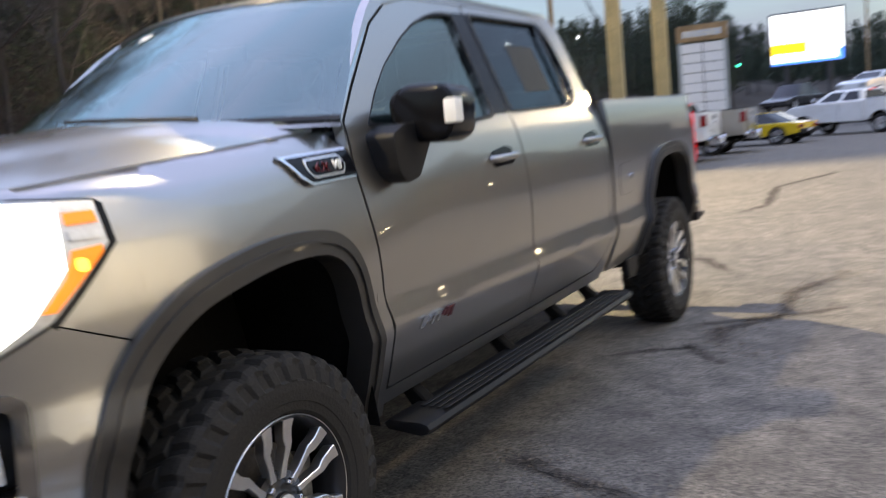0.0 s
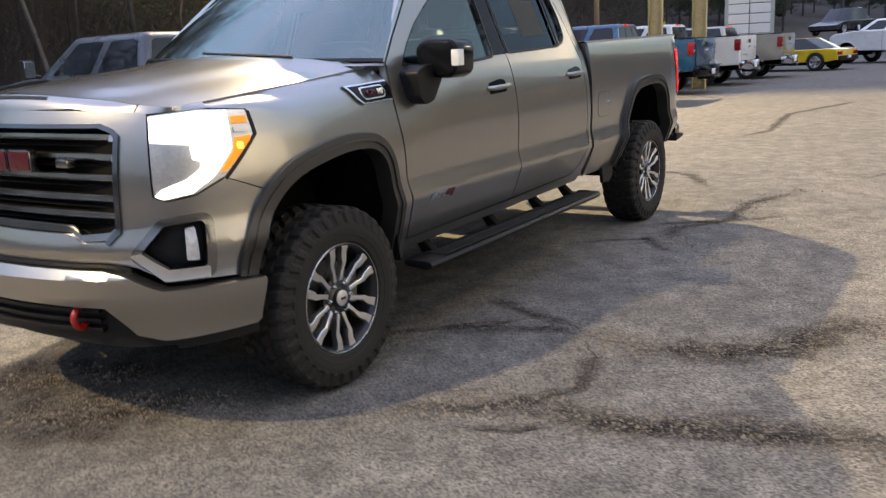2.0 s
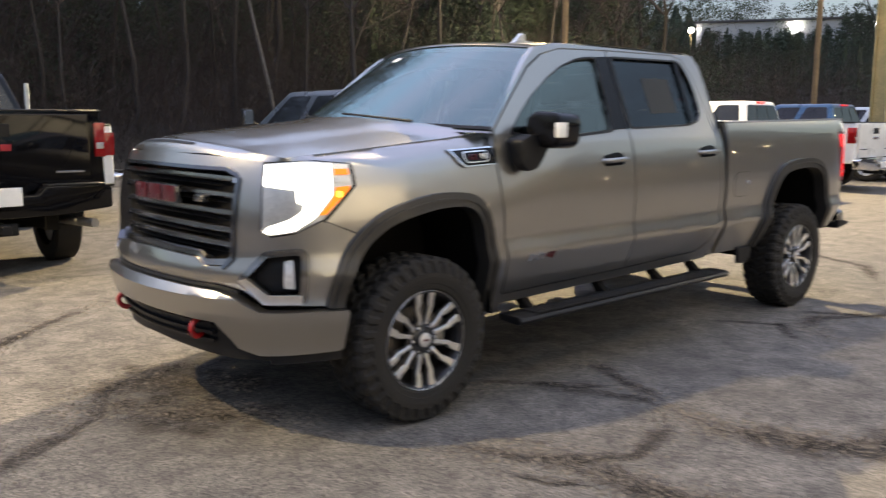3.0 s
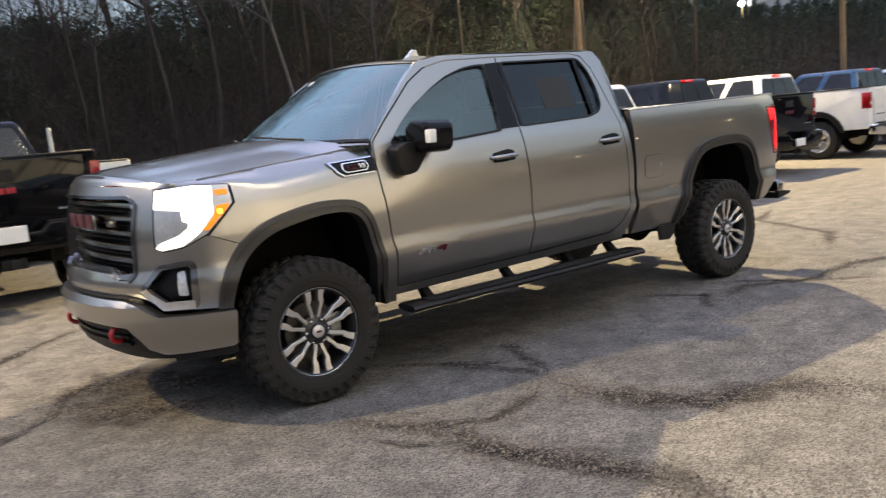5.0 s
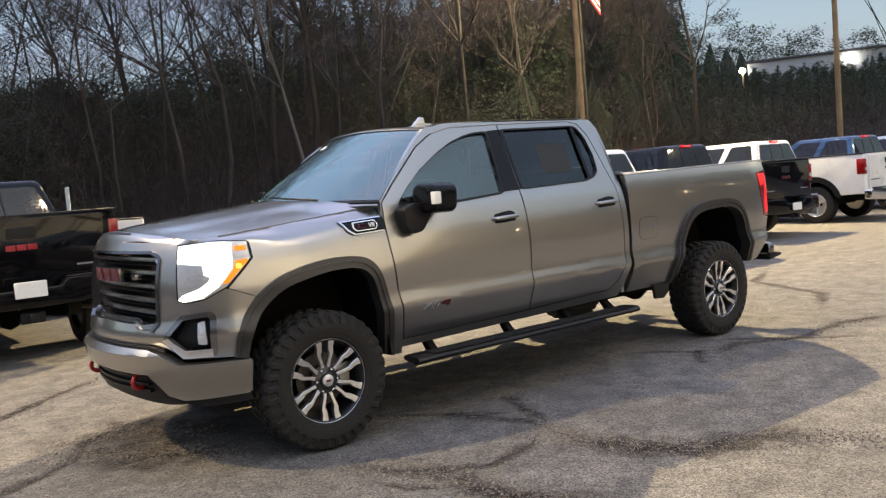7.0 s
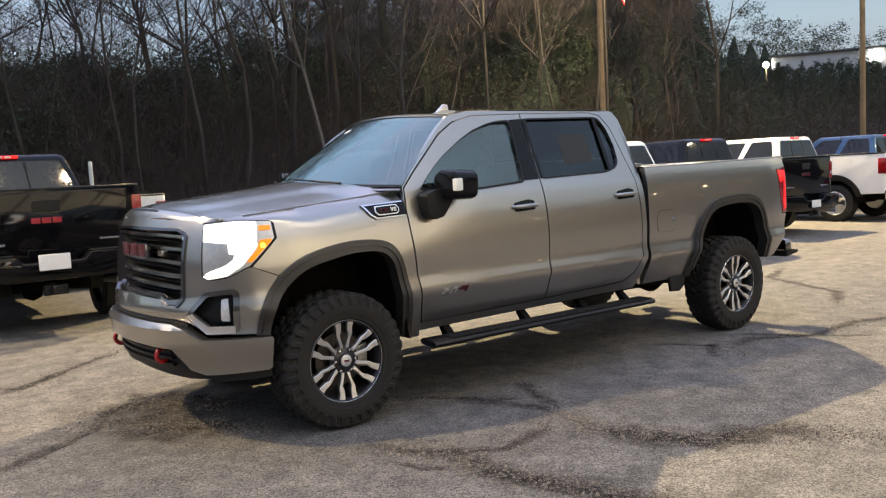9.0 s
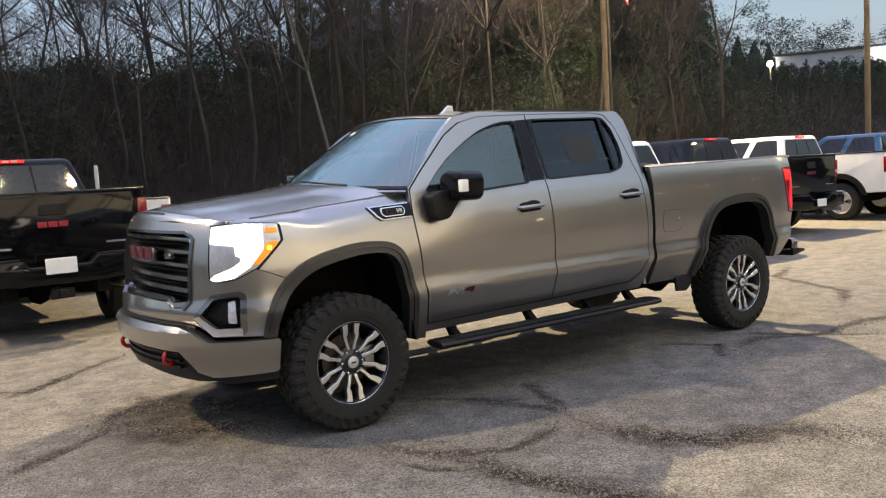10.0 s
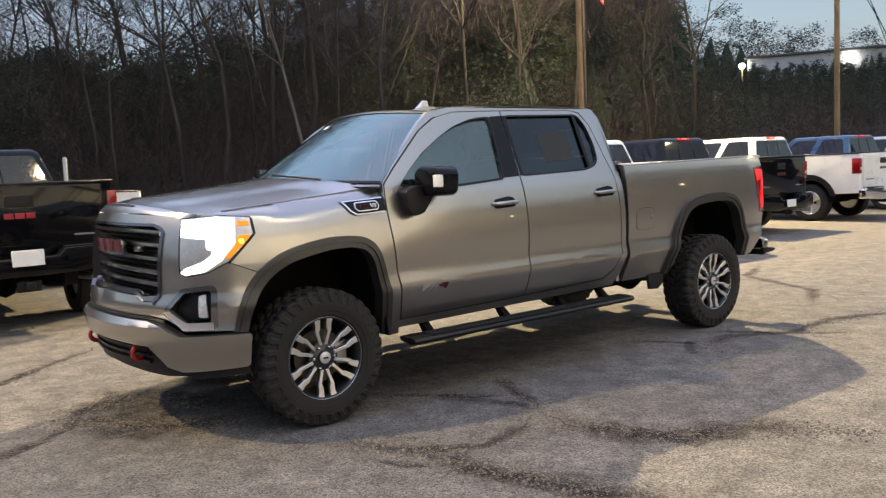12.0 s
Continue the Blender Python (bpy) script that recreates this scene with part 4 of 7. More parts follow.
        lay(rounded([(2.935, 0.955), (3.165, 0.955), (3.175, 1.13), (2.945, 1.13)], 0.06, 4), 0.002, 0.004, P, "fuel_door", bs)
        lay(rounded([(2.9325, 0.9525), (3.1675, 0.9525), (3.1775, 1.1325), (2.9425, 1.1325)], 0.06, 4), 0.0006, 0.002, M_BLACK, "fuel_gap", bs)
        lay(rounded([(3.115, 1.035), (3.14, 1.035), (3.14, 1.065), (3.115, 1.065)], 0.012), 0.012, 0.012, M_CHROME, "fuel_latch", bs)
        rail = bmesh.new()
        path_n = 30
        rows = []
        for i in range(path_n + 1):
            x = 2.835 + 2.055 * i / path_n
            zt = 1.478 + 0.030 * i / path_n
            y = body()[0](min(x, 4.86), zt).y
            rows.append([rail.verts.new((x, y + dy, zt + dz)) for dy, dz in ((-0.002, -0.012), (0.004, 0.006), (0.022, 0.014), (0.09, 0.014), (0.10, 0.0), (0.10, -0.10))])
        for ra, rb in zip(rows, rows[1:]):
            for k in range(5):
                rail.faces.new((ra[k], rb[k], rb[k + 1], ra[k + 1]))
        bmesh.ops.recalc_face_normals(rail, faces=rail.faces[:])
        part("bed_rail", mirrored(rail, YC) if flip else rail, M_RAIL, bs, "black bed rail cap")
        if flip:
            rail.free()

        # tail light
        tl = [(4.678, 1.400), (4.892, 1.412), (4.90, 1.20), (4.885, 0.99), (4.78, 0.992), (4.75, 1.12), (4.705, 1.30)]
        tail = lay(tl, 0.004, 0.05, M_REDLENS, "tail_light", t, "lit red tail light")
        lay([(4.70, 1.385), (4.80, 1.39), (4.80, 1.30), (4.74, 1.28)], 0.008, 0.01, M_TAIL, "lit_block", tail)
        lay([(4.80, 1.38), (4.86, 1.385), (4.862, 1.04), (4.82, 1.02), (4.80, 1.10), (4.83, 1.25)], 0.008, 0.01, M_TAIL, "lit_strip", tail)

        # running board: a flattened oval bar with a ribbed tread and turned-in ends
        bm = bmesh.new()
        prism(bm, [(-0.050, 0.408), (-0.058, 0.424), (-0.048, 0.440), (-0.020, 0.448), (0.105, 0.448), (0.125, 0.434), (0.110, 0.412), (-0.020, 0.398)],
              lambda p, q, s: (s, p + 0.5 * max(0, 0.70 - s) ** 1.2 + 0.5 * max(0, s - 2.72) ** 1.2, q - 0.05 * max(0, 0.70 - s)), 0.62, 2.80, 0.012, 2)
        rb = part("running_board", mirrored(bm, YC) if flip else bm, M_BLACK, t, "black oval side step")
        if flip:
            bm.free()
        bm = bmesh.new()
        for k in range(4):
            box(bm, 0.76, 2.66, -0.022 + 0.030 * k, -0.004 + 0.030 * k, 0.448, 0.453, 0.002, 1)
        part("step_pad", mirrored(bm, YC) if flip else bm, M_BLACK, rb)
        for x in (0.85, 1.55, 2.15, 2.62):
            bm = bmesh.new()
            prism(bm, [(0.09, 0.405), (0.09, 0.44), (0.22, 0.55), (0.30, 0.55), (0.30, 0.52), (0.22, 0.50), (0.15, 0.405)], lambda p, q, s: (s, p, q), x - 0.03, x + 0.03, 0.006, 1)
            part("bracket", mirrored(bm, YC) if flip else bm, M_UNDER, rb)
        bm = bmesh.new()
        prism(bm, [(3.16, 0.44), (3.14, 0.56), (3.36, 0.56), (3.34, 0.47), (3.28, 0.43)], lambda p, q, s: (p, s, q), 0.10, 0.13, 0.008, 1)
        part("mud_flap", mirrored(bm, YC) if flip else bm, M_BLACK, t)

    for side in (False, True):
        ventp = [o for o in t.children if o.name.startswith("vent_badge")][1 if side else 0]
        q = body(0.022)[0](0.376, 1.309)
        y = q.y if not side else 2 * YC - q.y
        text_mesh("V8", 0.040, Matrix.Translation((0.418, y, 1.311)) @ Euler((radians(90), 0, radians(180 if side else 0))).to_matrix().to_4x4(), M_WHITE, ventp)
        text_mesh("6.2L", 0.040, Matrix.Translation((0.350, y, 1.308)) @ Euler((radians(90), 0, radians(180 if side else 0))).to_matrix().to_4x4(), M_REDBADGE, ventp)

    # roof
    def roof(a, b):
        v = 2 * b - 1
        edge = surf(1.6, 1.953).y
        y = YC + v * (YC - edge)
        x0, x1 = 1.075 - 0.14 * (1 - v * v), 2.72 + 0.05 * (1 - v * v)
        x = x0 + (x1 - x0) * a
        z = 1.925 + 0.033 * smoothstep(1.0, 1.6, x) - 0.035 * smoothstep(2.58, 2.80, x) + 0.036 * (1 - abs(v) ** 2.5)
        return Vector((x, y, z))

    bm = bmesh.new()
    fs = grid(bm, 30, 30, roof)
    bmesh.ops.recalc_face_normals(bm, faces=fs)
    rim = [e for e in bm.edges if len(e.link_faces) == 1]
    ext = bmesh.ops.extrude_edge_only(bm, edges=rim)
    for g in ext["geom"]:
        if isinstance(g, bmesh.types.BMVert):
            g.co.z -= 0.05
    bmesh.ops.recalc_face_normals(bm, faces=bm.faces[:])
    part("roof", bm, P, t)

    # windscreen
    def screen(a, b):
        v = 2 * b - 1
        bow = 1 - v * v
        y = YC + v * ((YC - 0.10) * (1 - a) + (YC - 0.315) * a)
        x = (0.50 - 0.34 * bow) * (1 - a) + (1.085 - 0.145 * bow) * a
        z = (1.442 + 0.030 * bow) * (1 - a) + (1.912 + 0.040 * bow) * a + 0.035 * a * (1 - a)
        return Vector((x, y, z))

    bm = bmesh.new()
    grid(bm, 16, 24, screen)
    ws = part("windscreen", bm, M_CLEAR, t)
    bm = bmesh.new()
    grid(bm, 3, 24, lambda a, b: screen(1.0 - 0.016 * a, b) + Vector((-0.004, 0, 0.004)))
    part("roof_header", bm, P, ws)
    bm = bmesh.new()
    grid(bm, 3, 24, lambda a, b: screen(0.03 * a, b) + Vector((-0.004, 0, 0.004)))
    part("frit_band", bm, M_BLACK, ws)
    bm = bmesh.new()
    grid(bm, 2, 2, lambda a, b: screen(0.80 + 0.055 * a, 0.64 + 0.05 * b) + Vector((-0.003, 0, 0.003)))
    part("inspection_sticker", bm, M_PLATE, ws)
    bm = bmesh.new()
    grid(bm, 2, 24, lambda a, b: Vector((screen(0, b).x - 0.07 * a * (1 - (2 * b - 1) ** 6), screen(0, b).y, screen(0, b).z - 0.004 - 0.012 * a)))
    part("cowl", bm, P, t)
    for y0, y1 in ((0.42, 1.02), (1.12, 1.70)):
        bm = bmesh.new()
        b0, b1 = y0 / (2 * YC), y1 / (2 * YC)
        pts = [screen(0.03 + 0.012 * k, b0 + (b1 - b0) * k / 5) + Vector((-0.012, 0, 0.012)) for k in range(6)]
        tube(bm, pts, 0.007, 6)
        part("wiper", bm, M_BLACK, t)

    # rear wall of the cab with its window, rear lamps on the roof
    bm = bmesh.new()
    grid(bm, 6, 12, lambda a, b: Vector((2.79 - 0.05 * a**2, YC + (2 * b - 1) * (YC - 0.10 - 0.21 * a), 1.44 + 0.48 * a)))
    part("rear_window", bm, M_PRIV, t)
    bm = bmesh.new()
    prism(bm, [(0.12, 0.55), (2 * YC - 0.12, 0.55), (2 * YC - 0.12, 1.45), (0.12, 1.45)], lambda p, q, s: (s, p, q), 2.76, 2.80, 0.01)
    part("cab_back", bm, P, t)
    bm = bmesh.new()
    box(bm, 2.66, 2.74, YC - 0.20, YC + 0.20, 1.965, 1.995, 0.01)
    part("stop_lamp", bm, M_WHITE, t, "clear high stop lamp")

    # antenna fin
    bm = bmesh.new()
    prism(bm, rounded([(1.13, 1.935), (1.34, 1.945), (1.32, 1.972), (1.21, 1.978), (1.14, 1.955)], 0.012), lambda p, q, s: (p, s, q), 0.545, 0.61, 0.02, 2)
    fin = part("antenna", bm, M_PAINT, t, "pale shark fin antenna on the roof")
    bm = bmesh.new()
    prism(bm, [(1.16, 1.962), (1.275, 1.965), (1.262, 2.016), (1.225, 2.020)], lambda p, q, s: (p, s, q), 0.562, 0.588, 0.006, 1)
    part("fin_blade", bm, M_ALLOY, fin)

    # tailgate, rear bumper, bed
    bm = bmesh.new()
    prism(bm, rounded([(0.17, 0.86), (2 * YC - 0.17, 0.86), (2 * YC - 0.17, 1.50), (0.17, 1.50)], 0.03), lambda p, q, s: (s + 0.05 * (1 - ((p - YC) / 0.86) ** 2), p, q), 4.84, 4.90, 0.012)
    part("tailgate", bm, P, t)
    bm = bmesh.new()
    prism(bm, rounded([(0.10, 0.60), (0.10, 0.72), (0.30, 0.74), (2 * YC - 0.30, 0.74), (2 * YC - 0.10, 0.72), (2 * YC - 0.10, 0.60)], 0.04),
          lambda p, q, s: (s + 0.03 * (q - 0.6) + 0.05 * (1 - ((p - YC) / 0.9) ** 2), p, q), 4.90, 4.99, 0.03, 3)
    rbm = part("rear_bumper", bm, M_DARKCHROME, t, "bright rear bumper with a dark corner step")
    for y in (0.10, 2 * YC - 0.34):
        bm = bmesh.new()
        prism(bm, [(4.90, 0.56), (5.09, 0.585), (5.11, 0.61), (4.98, 0.63), (4.90, 0.63)], lambda p, q, s: (p, s, q), y, y + 0.24, 0.012)
        part("corner_step", bm, M_BLACK, rbm)
    bm = bmesh.new()
    box(bm, 2.86, 4.80, 0.57, 2 * YC - 0.57, 0.80, 0.86, 0.01)
    box(bm, 2.86, 4.80, 0.19, 2 * YC - 0.19, 1.22, 1.24)
    box(bm, 2.86, 4.82, 0.14, 0.19, 1.22, 1.46)
    box(bm, 2.86, 4.82, 2 * YC - 0.19, 2 * YC - 0.14, 1.22, 1.46)
    box(bm, 2.845, 2.875, 0.14, 2 * YC - 0.14, 0.60, 1.46)
    part("bed_liner", bm, M_UNDER, t)
    # chassis
    bm = bmesh.new()
    for y in (0.46, 1.46):
        box(bm, -0.75, 4.75, y, y + 0.12, 0.44, 0.60, 0.01)
    part("chassis_rail", bm, M_UNDER, t)
    bm = bmesh.new()
    box(bm, -0.62, 0.45, 0.56, 1.48, 0.50, 1.20, 0.05)
    box(bm, -0.80, -0.70, 0.40, 1.64, 0.45, 1.22, 0.02)
    part("engine_bay", bm, M_UNDER, t)
    bm = bmesh.new()
    tube(bm, [(0.0, 0.20, 0.418), (0.0, 1.84, 0.418)], 0.05, 10)
    tube(bm, [(3.988, 0.20, 0.418), (3.988, 1.84, 0.418)], 0.06, 10)
    lathe(bm, [(0.0, -0.14), (0.12, -0.10), (0.16, 0.0), (0.12, 0.10), (0.0, 0.14)], 16, "x", (3.988, 1.02, 0.418))
    tube(bm, [(0.8, 1.0, 0.48), (3.9, 1.02, 0.44)], 0.045, 10)
    part("axles", bm, M_UNDER, t)
    bm = bmesh.new()
    box(bm, 0.52, 2.70, 0.16, 2 * YC - 0.16, 0.52, 0.60)
    part("floor_pan", bm, M_UNDER, t)
    # cabin
    bm = bmesh.new()
    prism(bm, [(0.46, 0.95), (0.46, 1.40), (0.80, 1.42), (0.92, 1.32), (0.90, 0.95)], lambda p, q, s: (p, s, q), 0.20, 2 * YC - 0.20, 0.03)
    part("dashboard", bm, M_TRIMIN, t)
    bm = bmesh.new()
    path = [Vector((1.02, 0.60, 1.33)) + 0.19 * Vector((-0.35 * math.sin(a), math.cos(a), 0.93 * math.sin(a))) for a in (2 * math.pi * k / 24 for k in range(25))]
    tube(bm, path, 0.016, 8, False)
    part("steering_wheel", bm, M_TRIMIN, t)
    for x, rows in ((1.45, (0.58, 1.46)), (2.30, (0.52, 1.02, 1.52))):
        for y in rows:
            seat = new("seat")
            seat.parent = t
            bm = bmesh.new()
            box(bm, x - 0.25, x + 0.25, y - 0.25, y + 0.25, 0.85, 1.02, 0.06, 3)
            part("cushion", bm, M_SEAT, seat)
            bm = bmesh.new()
            prism(bm, rounded([(y - 0.25, 1.0), (y + 0.25, 1.0), (y + 0.22, 1.58), (y - 0.22, 1.58)], 0.08), lambda p, q, s: (x + s + 0.22 + 0.22 * (q - 1.0), p, q), -0.02, 0.12, 0.04, 2)
            part("backrest", bm, M_SEAT, seat)
            bm = bmesh.new()
            box(bm, x + 0.32, x + 0.42, y - 0.13, y + 0.13, 1.62, 1.80, 0.04, 3)
            part("headrest", bm, M_SEAT, seat)
    bm = bmesh.new()
    box(bm, 1.00, 1.03, 0.92, 1.12, 1.74, 1.81, 0.012)
    part("rear_view_mirror", bm, M_BLACK, t)
    wheels_of(t, (0.0, 3.988), 0.025, YC)
    return t


truck = build_main_truck()


# ---------------------------------------------------------------- ground
O_X, O_Y = -2.4, -3.0
EDGE = [(-180, 220), (-60, 200), (-10, 90), (5, 62), (20, 46), (30, 38), (40, 27), (60, 23), (85, 20.5), (105, 22), (130, 45), (160, 200), (180, 220)]
RISE = [(-180, 0.0), (-60, 0.0), (-10, 3.0), (5, 4.0), (15, 5.5), (25, 6.5), (34, 8.0), (40, 13.0), (46, 15.0), (58, 11.0), (66, 5.8), (90, 5.6), (110, 5.6), (140, 1.0), (180, 0.0)]
RUNOUT = [(-180, 100), (-10, 70), (10, 75), (28, 80), (40, 45), (60, 30), (90, 19), (130, 60), (180, 100)]


def linear(table, x):
    for (x0, v0), (x1, v1) in zip(table, table[1:]):
        if x <= x1:
            return v0 + (v1 - v0) * max(0.0, (x - x0) / (x1 - x0))
    return table[-1][1]


def polar(x, y):
    return math.hypot(x - O_X, y - O_Y), math.degrees(math.atan2(y - O_Y, x - O_X))


def ground_height(x, y):
    r, az = polar(x, y)
    e = linear(EDGE, az)
    if r <= e:
        return 0.0
    k = smoothstep(0.0, 1.0, (r - e) / linear(RUNOUT, az))
    bank = 0.9 * smoothstep(0.0, 1.0, (r - e) / 3.0)
    lump = 0.5 * noise.noise(Vector((x * 0.13, y * 0.13, 0))) * min(1.0, (r - e) / 6.0)
    return (linear(RISE, az) * k + bank * min(1.0, linear(RISE, az) / 4.0) + lump * min(1.0, linear(RISE, az)))


def asphalt_material():
    m = mat("worn_asphalt", (0.128, 0.117, 0.101), 0.86, 0, 0.45, 0.24, 0.0, 0, 55)
    n, l = m.node_tree.nodes, m.node_tree.links
    b = n["Principled BSDF"]
    co = n.new("ShaderNodeTexCoord")
    src = b.inputs["Base Color"].links[0].from_socket
    # stone chips in the binder
    vor = n.new("ShaderNodeTexVoronoi")
    vor.inputs["Scale"].default_value = 120.0
    l.new(co.outputs["Object"], vor.inputs["Vector"])
    hue = n.new("ShaderNodeMapRange")
    hue.inputs["To Min"].default_value, hue.inputs["To Max"].default_value = 0.22, 1.95
    sep = n.new("ShaderNodeSeparateColor")
    l.new(vor.outputs["Color"], sep.inputs[0])
    l.new(sep.outputs[0], hue.inputs["Value"])
    mul = n.new("ShaderNodeMix")
    mul.data_type, mul.blend_type = "RGBA", "MULTIPLY"
    mul.inputs["Factor"].default_value = 0.8
    grey = n.new("ShaderNodeCombineColor")
    for i in range(3):
        l.new(hue.outputs[0], grey.inputs[i])
    l.new(src, mul.inputs["A"])
    l.new(grey.outputs[0], mul.inputs["B"])
    # hairline crazing at two sizes, broken up by noise
    warp = n.new("ShaderNodeTexNoise")
    warp.inputs["Scale"].default_value, warp.inputs["Detail"].default_value = 1.6, 6.0
    l.new(co.outputs["Object"], warp.inputs["Vector"])
    wadd = n.new("ShaderNodeMix")
    wadd.data_type, wadd.blend_type = "RGBA", "ADD"
    wadd.inputs["Factor"].default_value = 0.7
    l.new(co.outputs["Object"], wadd.inputs["A"])
    l.new(warp.outputs["Color"], wadd.inputs["B"])
    last = mul.outputs["Result"]
    for scale, width, lo, hi in ((0.42, 0.006, 0.55, 0.65), (1.5, 0.008, 0.62, 0.72)):
        cr = n.new("ShaderNodeTexVoronoi")
        cr.feature = "DISTANCE_TO_EDGE"
        cr.inputs["Scale"].default_value = scale
        l.new(wadd.outputs["Result"], cr.inputs["Vector"])
        line = n.new("ShaderNodeMapRange")
        line.inputs["From Min"].default_value, line.inputs["From Max"].default_value = 0.0, width
        line.inputs["To Min"].default_value, line.inputs["To Max"].default_value = 1.0, 0.0
        l.new(cr.outputs["Distance"], line.inputs["Value"])
        gate_n = n.new("ShaderNodeTexNoise")
        gate_n.inputs["Scale"].default_value = 0.35 + scale * 0.2
        l.new(co.outputs["Object"], gate_n.inputs["Vector"])
        gate = n.new("ShaderNodeMapRange")
        gate.inputs["From Min"].default_value, gate.inputs["From Max"].default_value = lo, hi
        l.new(gate_n.outputs["Fac"], gate.inputs["Value"])
        both = n.new("ShaderNodeMath")
        both.operation = "MULTIPLY"
        l.new(line.outputs[0], both.inputs[0])
        l.new(gate.outputs[0], both.inputs[1])
        half = n.new("ShaderNodeMath")
        half.operation = "MULTIPLY"
        half.inputs[1].default_value = 0.55
        l.new(both.outputs[0], half.inputs[0])
        dark = n.new("ShaderNodeMix")
        dark.data_type = "RGBA"
        dark.inputs["B"].default_value = (0.035, 0.030, 0.025, 1)
        l.new(half.outputs[0], dark.inputs["Factor"])
        l.new(last, dark.inputs["A"])
        last = dark.outputs["Result"]
    # patchy wear the size of a hand, and pale worn stones
    pat = n.new("ShaderNodeTexNoise")
    pat.inputs["Scale"].default_value, pat.inputs["Detail"].default_value, pat.inputs["Roughness"].default_value = 4.5, 7.0, 0.72
    l.new(co.outputs["Object"], pat.inputs["Vector"])
    pr = n.new("ShaderNodeMapRange")
    pr.inputs["From Min"].default_value, pr.inputs["From Max"].default_value = 0.32, 0.68
    pr.inputs["To Min"].default_value, pr.inputs["To Max"].default_value = 0.52, 1.48
    l.new(pat.outputs["Fac"], pr.inputs["Value"])
    worn = n.new("ShaderNodeVectorMath")
    worn.operation = "SCALE"
    l.new(last, worn.inputs[0])
    l.new(pr.outputs[0], worn.inputs["Scale"])
    chip = n.new("ShaderNodeTexVoronoi")
    chip.inputs["Scale"].default_value = 46.0
    l.new(co.outputs["Object"], chip.inputs["Vector"])
    near = n.new("ShaderNodeMapRange")
    near.inputs["From Min"].default_value, near.inputs["From Max"].default_value = 0.10, 0.22
    near.inputs["To Min"].default_value, near.inputs["To Max"].default_value = 1.0, 0.0
    l.new(chip.outputs["Distance"], near.inputs["Value"])
    csep = n.new("ShaderNodeSeparateColor")
    l.new(chip.outputs["Color"], csep.inputs[0])
    few = n.new("ShaderNodeMapRange")
    few.inputs["From Min"].default_value, few.inputs["From Max"].default_value = 0.72, 1.0
    few.inputs["To Max"].default_value = 0.75
    l.new(csep.outputs[0], few.inputs["Value"])
    spot = n.new("ShaderNodeMath")
    spot.operation = "MULTIPLY"
    l.new(near.outputs[0], spot.inputs[0])
    l.new(few.outputs[0], spot.inputs[1])
    pale = n.new("ShaderNodeMix")
    pale.data_type = "RGBA"
    pale.inputs["B"].default_value = (0.40, 0.37, 0.33, 1)
    l.new(spot.outputs[0], pale.inputs["Factor"])
    l.new(worn.outputs["Vector"], pale.inputs["A"])
    last = pale.outputs["Result"]
    # broad oil and damp stains
    st = n.new("ShaderNodeTexNoise")
    st.inputs["Scale"].default_value, st.inputs["Detail"].default_value = 0.8, 8.0
    st.inputs["Roughness"].default_value = 0.65
    l.new(co.outputs["Object"], st.inputs["Vector"])
    sr = n.new("ShaderNodeMapRange")
    sr.inputs["From Min"].default_value, sr.inputs["From Max"].default_value = 0.52, 0.72
    sr.inputs["To Max"].default_value = 0.45
    l.new(st.outputs["Fac"], sr.inputs["Value"])
    stain = n.new("ShaderNodeMix")
    stain.data_type = "RGBA"
    stain.inputs["B"].default_value = (0.085, 0.075, 0.065, 1)
    l.new(sr.outputs[0], stain.inputs["Factor"])
    l.new(last, stain.inputs["A"])
    l.new(stain.outputs["Result"], b.inputs["Base Color"])
    bp = n.new("ShaderNodeBump")
    bp.inputs["Strength"].default_value, bp.inputs["Distance"].default_value = 0.45, 0.006
    grain = n.new("ShaderNodeTexNoise")
    grain.inputs["Scale"].default_value, grain.inputs["Detail"].default_value, grain.inputs["Roughness"].default_value = 130.0, 5.0, 0.7
    l.new(co.outputs["Object"], grain.inputs["Vector"])
    l.new(grain.outputs["Fac"], bp.inputs["Height"])
    l.new(bp.outputs["Normal"], b.inputs["Normal"])
    return m


